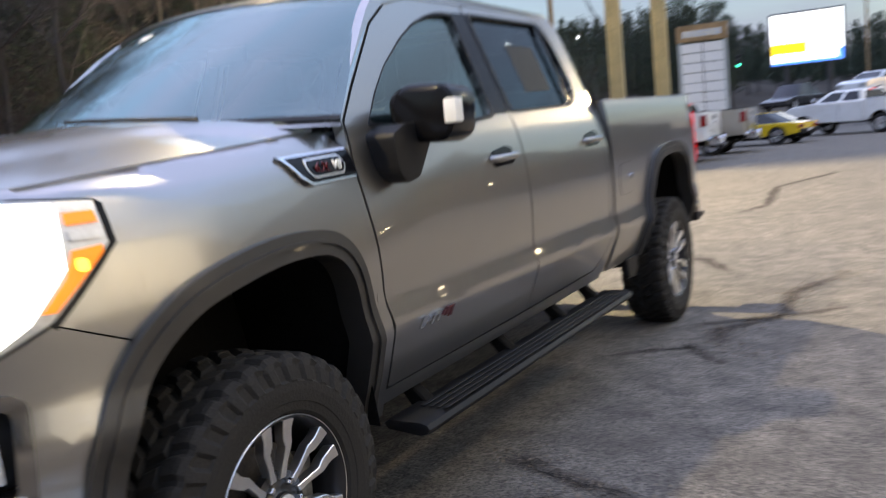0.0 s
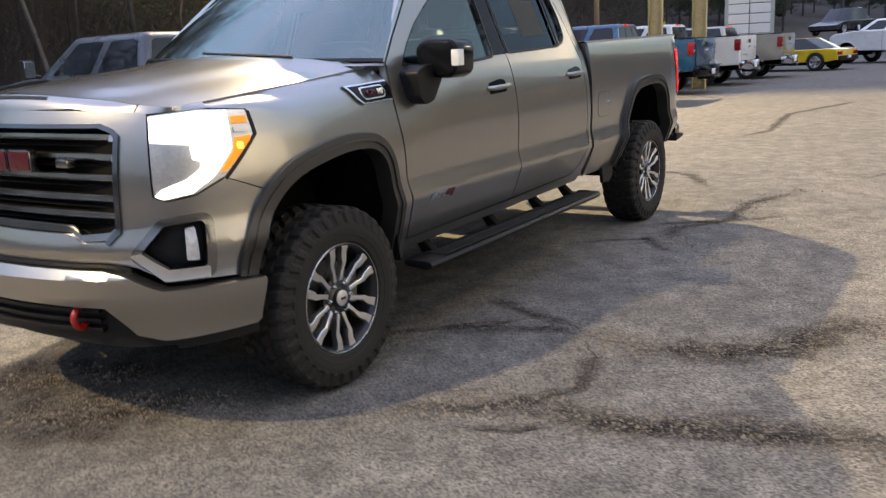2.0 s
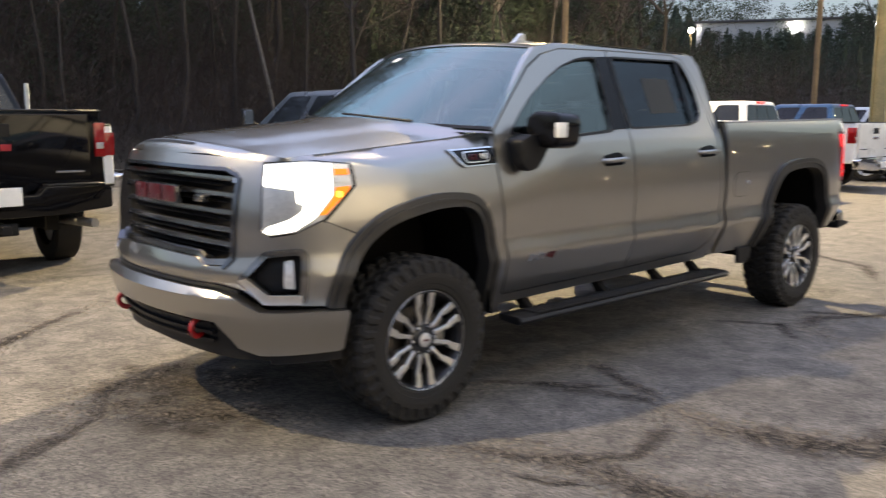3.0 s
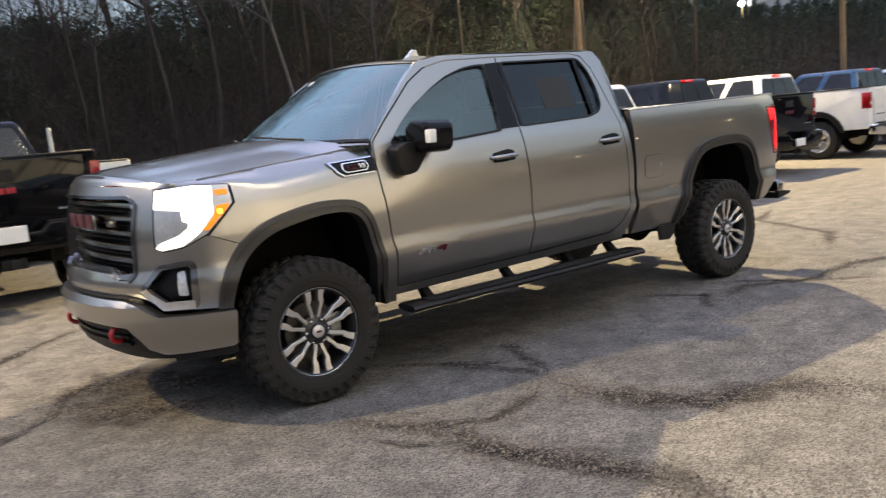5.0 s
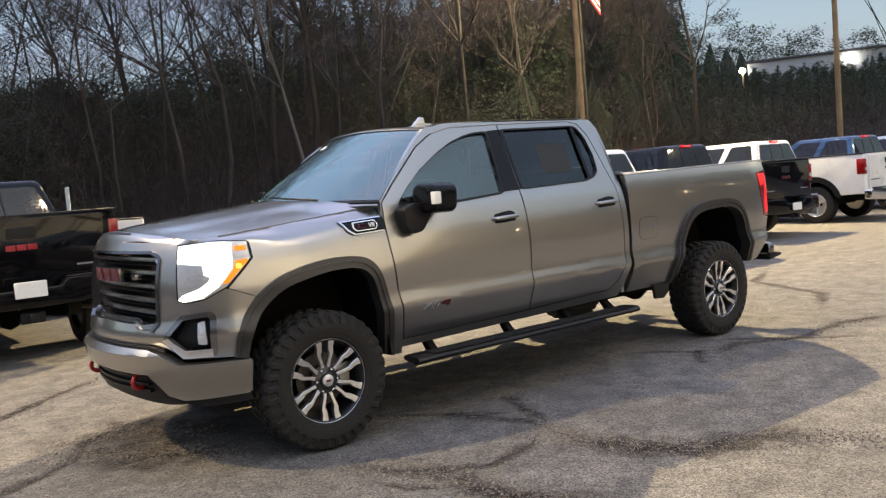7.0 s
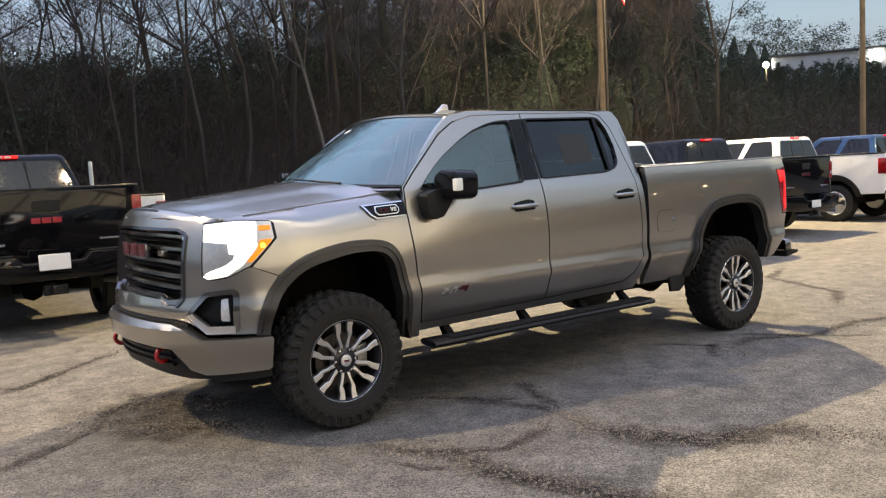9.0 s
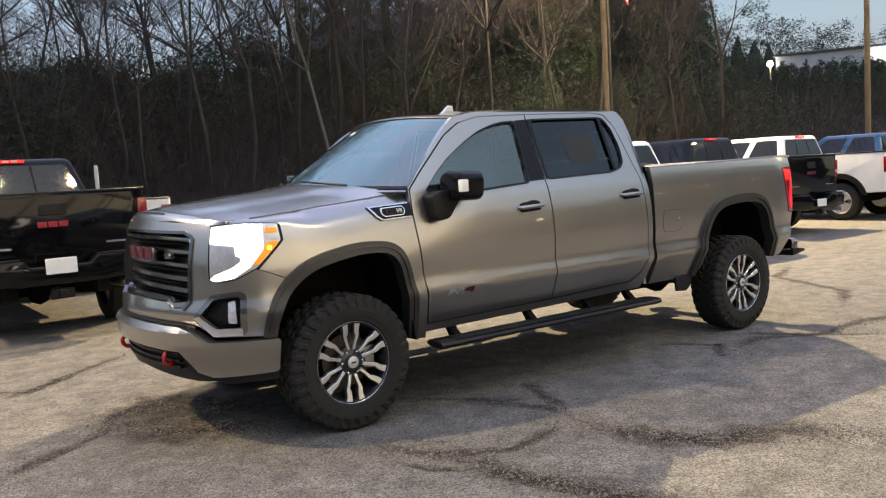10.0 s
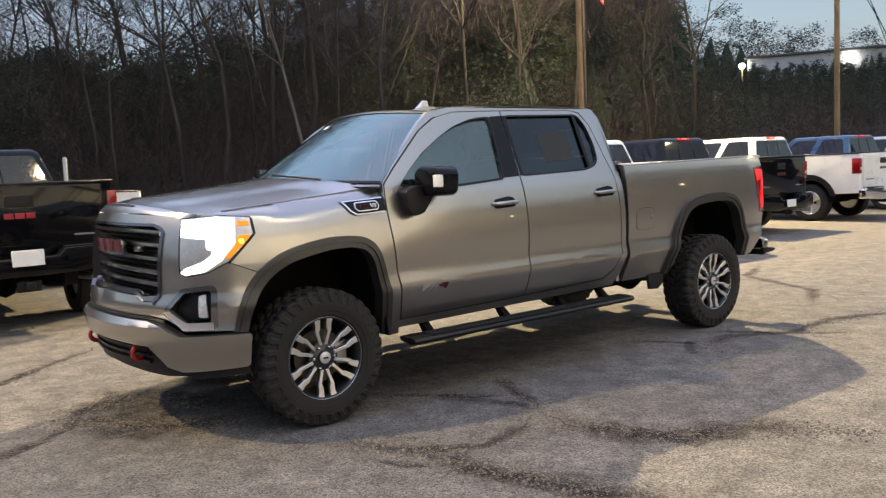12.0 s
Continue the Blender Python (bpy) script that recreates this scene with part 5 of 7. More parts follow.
M_ASPHALT = asphalt_material()
M_LITTER = mat("leaf_litter", (0.050, 0.040, 0.030), 0.95, 0, 0.6, 0.5, 0.6, 0, 9)
M_CRACK = mat("crack_grit", (0.026, 0.022, 0.018), 0.95, 0, 12, 0.5, 0.5, 0, 160)
def dirt_shade_material():
    """Loose dark dirt and painted nose shade that thin out to nothing in specks."""
    m = mat("crack_dirt_shade", (0.038, 0.028, 0.021), 0.95, 0, 9, 0.5, 0.4, 0, 120)
    n, l = m.node_tree.nodes, m.node_tree.links
    co = n.new("ShaderNodeTexCoord")
    a, b = n.new("ShaderNodeTexNoise"), n.new("ShaderNodeTexNoise")
    a.inputs["Scale"].default_value, b.inputs["Scale"].default_value = 130.0, 9.0
    a.inputs["Detail"].default_value, b.inputs["Detail"].default_value = 5.0, 5.0
    l.new(co.outputs["Object"], a.inputs["Vector"])
    l.new(co.outputs["Object"], b.inputs["Vector"])
    add = n.new("ShaderNodeMath")
    add.operation = "ADD"
    l.new(a.outputs["Fac"], add.inputs[0])
    l.new(b.outputs["Fac"], add.inputs[1])
    attr = n.new("ShaderNodeAttribute")
    attr.attribute_name = "cover"
    tot = n.new("ShaderNodeMath")
    tot.operation = "ADD"
    l.new(add.outputs[0], tot.inputs[0])
    l.new(attr.outputs["Fac"], tot.inputs[1])
    mr = n.new("ShaderNodeMapRange")
    mr.inputs["From Min"].default_value, mr.inputs["From Max"].default_value = 1.28, 1.90
    mr.inputs["To Max"].default_value = 0.80
    l.new(tot.outputs[0], mr.inputs["Value"])
    l.new(mr.outputs[0], n["Principled BSDF"].inputs["Alpha"])
    return m


M_DIRTSHADE = dirt_shade_material()
M_GRIT = mat("loose_stones", (0.17, 0.145, 0.115), 0.9, 0, 40, 0.7, 0.2, 0, 40)


def build_ground():
    bm = bmesh.new()
    radii = [0.0] + [0.8 * 1.045**k for k in range(150)]
    radii = [r for r in radii if r < 590] + [600]
    az_n = 240
    rings = []
    for r in radii[1:]:
        ring = []
        for k in range(az_n):
            a = 2 * math.pi * k / az_n
            x, y = O_X + r * math.cos(a), O_Y + r * math.sin(a)
            ring.append(bm.verts.new((x, y, ground_height(x, y))))
        rings.append(ring)
    c = bm.verts.new((O_X, O_Y, 0))
    for k in range(az_n):
        bm.faces.new((c, rings[0][k], rings[0][(k + 1) % az_n]))
    for ra, rb in zip(rings, rings[1:]):
        for k in range(az_n):
            f = bm.faces.new((ra[k], rb[k], rb[(k + 1) % az_n], ra[(k + 1) % az_n]))
            p = f.calc_center_median()
            r, az = polar(p.x, p.y)
            if r > linear(EDGE, az) + 0.2:
                f.material_index = 1
    ob = part("ground", bm, M_ASPHALT, None, "", True)
    ob.data.materials.append(M_LITTER)
    return tagged(ob, "worn grey asphalt lot running into a leaf-strewn bank", "ground", kind="structure")


build_ground()


def crack(points, width, seed):
    """An open crack in the asphalt: a ragged dark groove filled with grit."""
    rnd = random.Random(seed)
    bm = bmesh.new()
    pts = []
    for (x0, y0), (x1, y1) in zip(points, points[1:]):
        n = max(2, int(math.hypot(x1 - x0, y1 - y0) / 0.035))
        for k in range(n):
            t = k / n
            pts.append((x0 + (x1 - x0) * t, y0 + (y1 - y0) * t))
    pts.append(points[-1])
    rows, drift = [], 0.0
    for i, (x, y) in enumerate(pts):
        a, b = pts[max(0, i - 1)], pts[min(len(pts) - 1, i + 1)]
        d = Vector((b[0] - a[0], b[1] - a[1])).normalized()
        nrm = Vector((-d.y, d.x))
        drift = 0.8 * drift + rnd.uniform(-0.018, 0.018)
        fade = min(1.0, 3.0 * min(i, len(pts) - 1 - i) / len(pts) + 0.15)
        w0, w1 = (width * fade * rnd.uniform(0.25, 1.3) for _ in "ab")
        c = Vector((x, y)) + nrm * drift
        p, q = c + nrm * w0, c - nrm * w1
        rows.append((bm.verts.new((p.x, p.y, 0.004)), bm.verts.new((q.x, q.y, 0.004))))
    for (a, b), (c, d) in zip(rows, rows[1:]):
        bm.faces.new((a, c, d, b))
    bmesh.ops.recalc_face_normals(bm, faces=bm.faces[:])
    ob = part("crack", bm, M_CRACK, None, "", False)
    return tagged(ob, "ragged dark crack across the asphalt", "crack", "cracks in the lot", "structure")


CRACKS = [
    ([(1.94, -2.20), (1.80, -1.83), (1.59, -1.68), (1.27, -1.62), (1.10, -1.38), (1.02, -1.02), (1.06, -0.72)], 0.020),
    ([(1.06, -0.72), (1.15, -0.55), (1.24, -0.36), (1.32, -0.13), (1.52, 0.22)], 0.012),
    ([(1.24, -0.36), (1.02, -0.12), (0.78, 0.18), (0.55, 0.42)], 0.009),
    ([(1.10, -0.66), (0.86, -0.80), (0.66, -0.86), (0.42, -0.93), (0.20, -0.78), (0.02, -0.62), (-0.06, -0.40), (-0.30, -0.20)], 0.012),
    ([(0.20, -0.78), (0.12, -1.05), (0.18, -1.37), (0.32, -1.62), (0.42, -2.05), (0.36, -2.5)], 0.018),
    ([(0.12, -1.05), (-0.10, -0.85), (-0.16, -0.6)], 0.010),
    ([(-1.95, 0.60), (-1.72, 0.86), (-1.56, 0.98), (-1.23, 1.17), (-1.05, 1.55), (-0.62, 1.85)], 0.010),
    ([(-2.05, 2.75), (-1.57, 3.08), (-1.36, 2.85), (-0.96, 3.23), (-0.2, 3.9)], 0.012),
    ([(3.1, -0.75), (3.35, -0.35), (3.7, -0.28), (4.2, -0.6), (4.9, -0.55), (5.8, -0.9)], 0.014),
    ([(1.94, -2.20), (2.3, -2.6), (2.5, -3.2), (3.2, -3.9)], 0.016),
    ([(3.35, -0.35), (3.2, -0.05), (2.95, 0.3)], 0.008),
    ([(5.2, -0.2), (6.4, 0.4), (7.0, 1.6), (8.4, 2.2)], 0.014),
    ([(5.8, -0.9), (7.2, -1.6), (9.5, -1.7), (12.0, -2.6)], 0.016),
    ([(6.0, -3.6), (8.0, -3.2), (10.6, -4.2), (14.0, -3.8)], 0.018),
    ([(9.0, 1.2), (11.0, 0.6), (14.0, 0.9), (18.0, -0.2)], 0.018),
]


def dirt_band(points, width, seed):
    """Dirt washed into a low strip along a crack, densest in its middle; also painted shade."""
    rnd = random.Random(seed)
    bm = bmesh.new()
    layer = bm.verts.layers.float.new("cover")
    pts = []
    for (x0, y0), (x1, y1) in zip(points, points[1:]):
        n = max(2, int(math.hypot(x1 - x0, y1 - y0) / 0.08))
        pts += [(x0 + (x1 - x0) * k / n, y0 + (y1 - y0) * k / n) for k in range(n)]
    pts.append(points[-1])
    rows = []
    for i, (x, y) in enumerate(pts):
        a, b = pts[max(0, i - 2)], pts[min(len(pts) - 1, i + 2)]
        d = Vector((b[0] - a[0], b[1] - a[1])).normalized()
        nrm = Vector((-d.y, d.x))
        fade = min(1.0, 5.0 * min(i, len(pts) - 1 - i) / len(pts))
        w = width * rnd.uniform(0.6, 1.3)
        row = []
        for k in range(-2, 3):
            p = Vector((x, y)) + nrm * w * k / 2
            v = bm.verts.new((p.x, p.y, 0.0025))
            v[layer] = (0.66, 0.50, -0.10)[abs(k)] * fade - 0.25 * (1 - fade)
            row.append(v)
        rows.append(row)
    for ra, rb in zip(rows, rows[1:]):
        for k in range(4):
            bm.faces.new((ra[k], rb[k], rb[k + 1], ra[k + 1]))
    bmesh.ops.recalc_face_normals(bm, faces=bm.faces[:])
    ob = part("dirt_band", bm, M_DIRTSHADE, None, "", False)
    return tagged(ob, "dark dirt and leaf crumbs along a crack, with shade painted in at the nose", "dirt", "dirt along the cracks", "structure")


for i, (line, wide) in enumerate(CRACKS):
    crack(line, wide * 0.45, 10 + i)
    dirt_band(line, wide * (12 if i in (0, 4) else 8), 40 + i)
# broken, dirt-filled strips; the nose patch is gravelly wear plus painted cast shade
for i, (line, wide) in enumerate((
        ([(1.02, -0.90), (1.10, -1.16), (1.16, -1.37), (1.22, -1.55), (1.36, -1.68), (1.62, -1.74), (1.85, -2.05)], 0.15),
        ([(0.04, -0.40), (0.10, -0.72), (0.16, -1.00), (0.17, -1.25), (0.24, -1.55), (0.34, -1.80), (0.40, -2.2)], 0.17),
        ([(0.77, 0.27), (0.86, -0.02), (1.00, -0.28), (1.10, -0.53), (1.02, -0.80)], 0.10),
        ([(-1.30, 1.42), (-1.05, 1.30), (-0.80, 1.02), (-0.60, 0.68), (-0.44, 0.40)], 0.30),
        ([(-1.20, 1.20), (-0.95, 0.85), (-0.70, 0.52)], 0.30),
        ([(-1.25, 1.55), (-0.85, 1.55), (-0.45, 1.30), (-0.30, 0.80)], 0.42),
        ([(-0.95, 1.85), (-0.55, 1.75), (-0.25, 1.45)], 0.30),
        ([(-1.95, 0.68), (-1.72, 0.80), (-1.45, 0.98), (-1.20, 1.18)], 0.06),
        ([(-1.70, 2.70), (-1.36, 2.85), (-1.11, 3.05), (-0.85, 3.30)], 0.10),
        ([(3.45, -0.10), (3.05, -0.37), (2.88, -0.55)], 0.09),
        ([(3.70, 0.10), (3.98, -0.35), (4.22, -0.72), (4.6, -1.1)], 0.09))):
    dirt_band(line, wide, 80 + i)


def scatter_grit():
    """Small stones and dirt that gather along the cracks."""
    rnd = random.Random(3)
    verts, faces = [], []
    for line, wide in CRACKS[:10] + [([(-1.30, 1.42), (-0.80, 1.02), (-0.44, 0.40)], 0.03), ([(-1.15, 1.65), (-0.70, 1.55), (-0.35, 1.10)], 0.03), ([(-1.05, 1.15), (-0.60, 0.80)], 0.03), ([(0.04, -0.40), (0.16, -1.00), (0.40, -2.2)], 0.026), ([(1.02, -0.90), (1.36, -1.68), (1.85, -2.05)], 0.024)]:
        for (x0, y0), (x1, y1) in zip(line, line[1:]):
            n = int(430 * math.hypot(x1 - x0, y1 - y0) * (wide / 0.014) ** 1.5)
            for _ in range(n):
                t = rnd.random()
                x, y = x0 + (x1 - x0) * t + rnd.gauss(0, 0.08), y0 + (y1 - y0) * t + rnd.gauss(0, 0.08)
                s = rnd.uniform(0.003, 0.009)
                if rnd.random() < 0.04:
                    s *= 2.0
                b = len(verts)
                a = rnd.uniform(0, 6.28)
                for k in range(4):
                    verts.append((x + s * math.cos(a + k * 1.57), y + s * rnd.uniform(0.7, 1.2) * math.sin(a + k * 1.57), 0.0))
                verts.append((x + rnd.uniform(-0.3, 0.3) * s, y, s * rnd.uniform(0.6, 1.1)))
                faces += [(b, b + 1, b + 4), (b + 1, b + 2, b + 4), (b + 2, b + 3, b + 4), (b + 3, b, b + 4)]
    me = bpy.data.meshes.new("loose_grit")
    me.from_pydata(verts, [], faces)
    me.materials.append(M_GRIT)
    tagged(new("loose_grit", me), "loose stones and dirt along the cracks", "gravel", kind="stuff")


scatter_grit()


# ---------------------------------------------------------------- parked pickups
def simple_wheel_meshes():
    bm = bmesh.new()
    lathe(bm, [(0.23, 0.03), (0.26, 0.0), (0.33, -0.006), (0.375, 0.01), (0.40, 0.03), (0.40, 0.24), (0.37, 0.26), (0.25, 0.25)], 40)
    tyre = part("tyre", bm, M_TYRE)
    bm = bmesh.new()
    lathe(bm, [(0.255, 0.006), (0.245, 0.0), (0.235, 0.012), (0.225, 0.06), (0.215, 0.20), (0.04, 0.20)], 40)
    rim = part("rim", bm, M_ALLOY)
    bm = bmesh.new()
    lathe(bm, [(0.0, 0.03), (0.045, 0.035), (0.06, 0.05), (0.065, 0.08)], 24)
    hub = part("hub", bm, M_CHROME)
    bm = bmesh.new()
    prism(bm, [(-0.018, 0.04), (0.018, 0.04), (0.035, 0.235), (-0.035, 0.235)], lambda p, q, s: (p, 0.025 + 0.05 * (1 - q / 0.24) + s, q), 0.0, 0.03, 0.004, 1)
    spoke = part("spoke", bm, M_ALLOY)
    data = tyre.data, rim.data, hub.data, spoke.data
    for o in (tyre, rim, hub, spoke):
        bpy.data.objects.remove(o)
    return data


SIMPLE_WHEEL = simple_wheel_meshes()


def simple_wheel(parent, x, y, flip, r=0.40):
    w = new("wheel")
    w.parent = parent
    k = r / 0.40
    w.matrix_basis = Matrix.Translation((x, y, r)) @ Matrix.Rotation(radians(90 if flip else -90), 4, "Z") @ Matrix.Scale(k, 4)
    for name, data in zip(("tyre", "rim", "hub"), SIMPLE_WHEEL):
        o = new(name, data)
        o.parent = w
    for i in range(6):
        o = new("spoke", SIMPLE_WHEEL[3])
        o.parent = w
        o.matrix_basis = Matrix.Rotation(i * math.pi / 3, 4, "Y")
    return w


def arch_notch(c, r, z0, back_to_front=True):
    pts = [(c + r * math.cos(a), max(z0, 0.42 + r * math.sin(a))) for a in (math.pi * k / 10 for k in range(11))]
    return pts if not back_to_front else list(reversed(pts))


def parked_pickup(label, at, turn, paint, bed=2.0, cab=2.35, bumper=None, roof=1.90, badge=None, plate=True, r=0.40, trim=None, lift=0.0):
    """A pickup whose tail stands at its origin and whose nose points along +y."""
    t = thing("pickup_truck", label, "pickup", at, turn, "pickups parked in a row")
    bumper = bumper or M_CHROME
    bl, H = bed + 0.14, 1.47
    cf = bl + cab
    L = cf + 1.45
    ry, fy = bl - bed + 1.12, L - 0.92
    # bed
    bm = bmesh.new()
    outline = [(0.14, 0.62), (0.14, H)] + [(bl, H), (bl, 0.55)] + [p for p in arch_notch(ry, 0.50, 0.60, False)]
    prism(bm, outline, lambda p, q, s: (s * (1.0 - 0.03 * max(0, (q - 1.25) / 0.25)), p, q), -1.0, 1.0, 0.035, 3)
    b = part("bed", bm, paint, t)
    bm = bmesh.new()
    for x0, x1, y0, y1 in ((-0.99, -0.90, 0.16, bl), (0.90, 0.99, 0.16, bl), (-0.95, 0.95, 0.14, 0.20)):
        box(bm, x0, x1, y0, y1, H - 0.005, H + 0.022, 0.008, 1)
    part("rail_cap", bm, M_BLACK, b)
    # cab and front
    bm = bmesh.new()
    outline = [(bl + 0.03, 0.52), (bl + 0.03, 1.38), (cf + 0.15, 1.40), (L - 0.25, 1.30), (L - 0.04, 1.18), (L, 0.95), (L, 0.62), (L - 0.15, 0.50)] + arch_notch(fy, 0.50, 0.55, False)
    prism(bm, outline, lambda p, q, s: (s * (1.0 - 0.06 * max(0, (p - L + 0.6) / 0.6)), p, q), -1.0, 1.0, 0.045, 3)
    part("cab_body", bm, paint, t)
    g0, g1 = [(-0.95, bl + 0.05), (0.95, bl + 0.05), (0.95, cf + 0.10), (-0.95, cf + 0.10)], [(-0.74, bl + 0.20), (0.74, bl + 0.20), (0.72, cf - 0.62), (-0.72, cf - 0.62)]
    z0, z1 = 1.37, roof
    bm = bmesh.new()
    lo = [bm.verts.new((x, y, z0)) for x, y in g0]
    hi = [bm.verts.new((x, y, z1)) for x, y in g1]
    bm.faces.new(hi)
    for k in range(4):
        bm.faces.new((lo[k], lo[(k + 1) % 4], hi[(k + 1) % 4], hi[k]))
    bm.faces.new(list(reversed(lo)))
    bmesh.ops.recalc_face_normals(bm, faces=bm.faces[:])
    top = [e for e in bm.edges if any(v in hi for v in e.verts)]
    bmesh.ops.bevel(bm, geom=top, offset=0.11, segments=5, profile=0.55, affect="EDGES")
    part("cab_roof", bm, paint, t)

    def pane(k, a0, a1, name, h0=0.10, h1=0.84, material=None, proud=0.006):
        p0, p1 = Vector((*g0[k], z0)), Vector((*g0[(k + 1) % 4], z0))
        q0, q1 = Vector((*g1[k], z1)), Vector((*g1[(k + 1) % 4], z1))
        nrm = (p1 - p0).cross(q0 - p0).normalized()
        if nrm.dot((p0 + q1) / 2 - Vector((0, (bl + cf) / 2, 1.5))) < 0:
            nrm = -nrm

        def f(a, h):
            lo_, hi_ = p0.lerp(p1, a), q0.lerp(q1, a)
            return lo_.lerp(hi_, h) + nrm * proud

        bm = bmesh.new()
        pts = rounded([(a0, h0), (a1, h0), (a1 - 0.02, h1), (a0 + 0.02, h1)], 0.05)
        vs = [bm.verts.new(f(a, h)) for a, h in pts]
        bm.faces.new(vs)
        ws = [bm.verts.new(f(a, h) - nrm * 0.02) for a, h in pts]
        for i in range(len(pts)):
            bm.faces.new((vs[i], vs[(i + 1) % len(pts)], ws[(i + 1) % len(pts)], ws[i]))
        bmesh.ops.recalc_face_normals(bm, faces=bm.faces[:])
        return part(name, bm, material or M_WINDOW, t, smooth=False)

    pane(0, 0.06, 0.94, "rear_window")
    pane(2, 0.05, 0.95, "windscreen")
    pane(1, 0.06, 0.42, "side_window"), pane(1, 0.48, 0.86, "side_window")
    pane(3, 0.58, 0.94, "side_window"), pane(3, 0.14, 0.52, "side_window")
    bm = bmesh.new()
    box(bm, -0.17, 0.17, bl + 0.165, bl + 0.22, roof - 0.055, roof - 0.012, 0.008, 1)
    stop = part("stop_lamp", bm, M_REDGLOW, t, "red high stop lamp")
    for x0, x1 in ((-0.085, -0.012), (0.012, 0.085)):
        bm = bmesh.new()
        box(bm, x0, x1, bl + 0.159, bl + 0.168, roof - 0.047, roof - 0.022, 0.004, 1)
        part("cargo_lens", bm, M_LENS, stop, "clear cargo lamp lens")
    for a0, a1 in ((0.345, 0.36), (0.64, 0.655)):
        pane(0, a0, a1, "window_divider", 0.11, 0.83, M_BLACK, 0.011)
    for sx in (-1, 1):
        m_ = new("door_mirror")
        m_.parent = t
        bm = bmesh.new()
        box(bm, min(sx * 1.06, sx * 1.24), max(sx * 1.06, sx * 1.24), cf - 0.15, cf - 0.03, 1.40, 1.66, 0.03, 2)
        part("housing", bm, M_BLACK, m_)
        bm = bmesh.new()
        box(bm, min(sx * 1.075, sx * 1.225), max(sx * 1.075, sx * 1.225), cf - 0.156, cf - 0.149, 1.42, 1.64, 0.002, 1)
        part("mirror_glass", bm, M_CHROME, m_)
        bm = bmesh.new()
        tube(bm, [(sx * 0.95, cf - 0.05, 1.42), (sx * 1.10, cf - 0.08, 1.46)], 0.025, 8)
        part("arm", bm, M_BLACK, m_)
        # tail light
        bm = bmesh.new()
        box(bm, min(sx * 0.90, sx * 1.008), max(sx * 0.90, sx * 1.008), 0.125, 0.30, 1.04, 1.37, 0.015, 2)
        tl = part("tail_light", bm, M_REDLENS, t, "red tail light")
        bm = bmesh.new()
        box(bm, min(sx * 0.915, sx * 0.985), max(sx * 0.915, sx * 0.985), 0.118, 0.13, 1.12, 1.18, 0.004, 1)
        part("reverse_lens", bm, M_LENS, tl)
        for k in range(2):
            bm = bmesh.new()
            box(bm, min(sx * 0.999, sx * 1.012), max(sx * 0.999, sx * 1.012), bl + 0.28 + k * 1.02, bl + 0.48 + k * 1.02, 1.22, 1.26, 0.005, 1)
            part("door_handle", bm, paint, t)
            bm = bmesh.new()
            box(bm, min(sx * 0.9985, sx * 1.0025), max(sx * 0.9985, sx * 1.0025), bl + 0.10 + k * 1.08, bl + 0.108 + k * 1.08, 0.56, 1.36)
            part("door_seam", bm, M_BLACK, t)
        for y in (ry, fy):
            bm = bmesh.new()
            ring = []
            for rr, xx in ((0.50, 1.004), (0.515, 1.02), (0.62 if trim else 0.56, 1.02), (0.625 if trim else 0.565, 0.99)):
                ring.append([bm.verts.new((sx * xx, y + rr * math.cos(a), max(0.56, 0.42 + rr * math.sin(a)))) for a in (math.pi * k / 14 for k in range(15))])
            for ra, rb in zip(ring, ring[1:]):
                for k in range(14):
                    bm.faces.new((ra[k], ra[k + 1], rb[k + 1], rb[k]))
            bmesh.ops.recalc_face_normals(bm, faces=bm.faces[:])
            part("wheel_arch", bm, trim or paint, t)
    # tailgate
    bm = bmesh.new()
    prism(bm, rounded([(-0.85, 0.74), (0.85, 0.74), (0.85, H - 0.02), (-0.85, H - 0.02)], 0.03), lambda p, q, s: (p, s, q), 0.10, 0.145, 0.012, 2)
    gate = part("tailgate", bm, paint, t)
    bm = bmesh.new()
    box(bm, -0.14, 0.14, 0.092, 0.105, 1.24, 1.36, 0.006, 1)
    part("gate_handle", bm, M_BLACK, gate)
    if badge:
        for k in range(3):
            bm = bmesh.new()
            box(bm, -0.155 + 0.105 * k, -0.062 + 0.105 * k, 0.090, 0.10, 1.115, 1.175, 0.004, 1)
            part("emblem_block", bm, badge, gate, "red emblem block" if badge == M_REDBADGE else "")
        bm = bmesh.new()
        box(bm, -0.80, -0.42, 0.094, 0.10, 0.90, 0.925, 0.002, 1)
        part("trim_word_bar", bm, M_CHROME, gate)
        bm = bmesh.new()
        box(bm, 0.52, 0.78, 0.094, 0.10, 0.90, 0.92, 0.002, 1)
        part("trim_word_bar", bm, M_CHROME, gate)
    # bumper
    bm = bmesh.new()
    prism(bm, rounded([(-1.0, 0.50), (-1.0, 0.70), (-0.86, 0.735), (-0.36, 0.735), (-0.30, 0.66), (0.30, 0.66), (0.36, 0.735), (0.86, 0.735), (1.0, 0.70), (1.0, 0.50), (0.45, 0.46), (-0.45, 0.46)], 0.03),
          lambda p, q, s: (p, s + 0.10 * (abs(p) / 1.0) ** 4, q), -0.10, 0.06, 0.02, 2)
    bp = part("rear_bumper", bm, bumper, t)
    for sx in (-1, 1):
        bm = bmesh.new()
        box(bm, min(sx * 0.38, sx * 0.90), max(sx * 0.38, sx * 0.90), -0.09, 0.05, 0.735, 0.748, 0.004, 1)
        part("step_pad", bm, M_BLACK, bp)
    if plate:
        bm = bmesh.new()
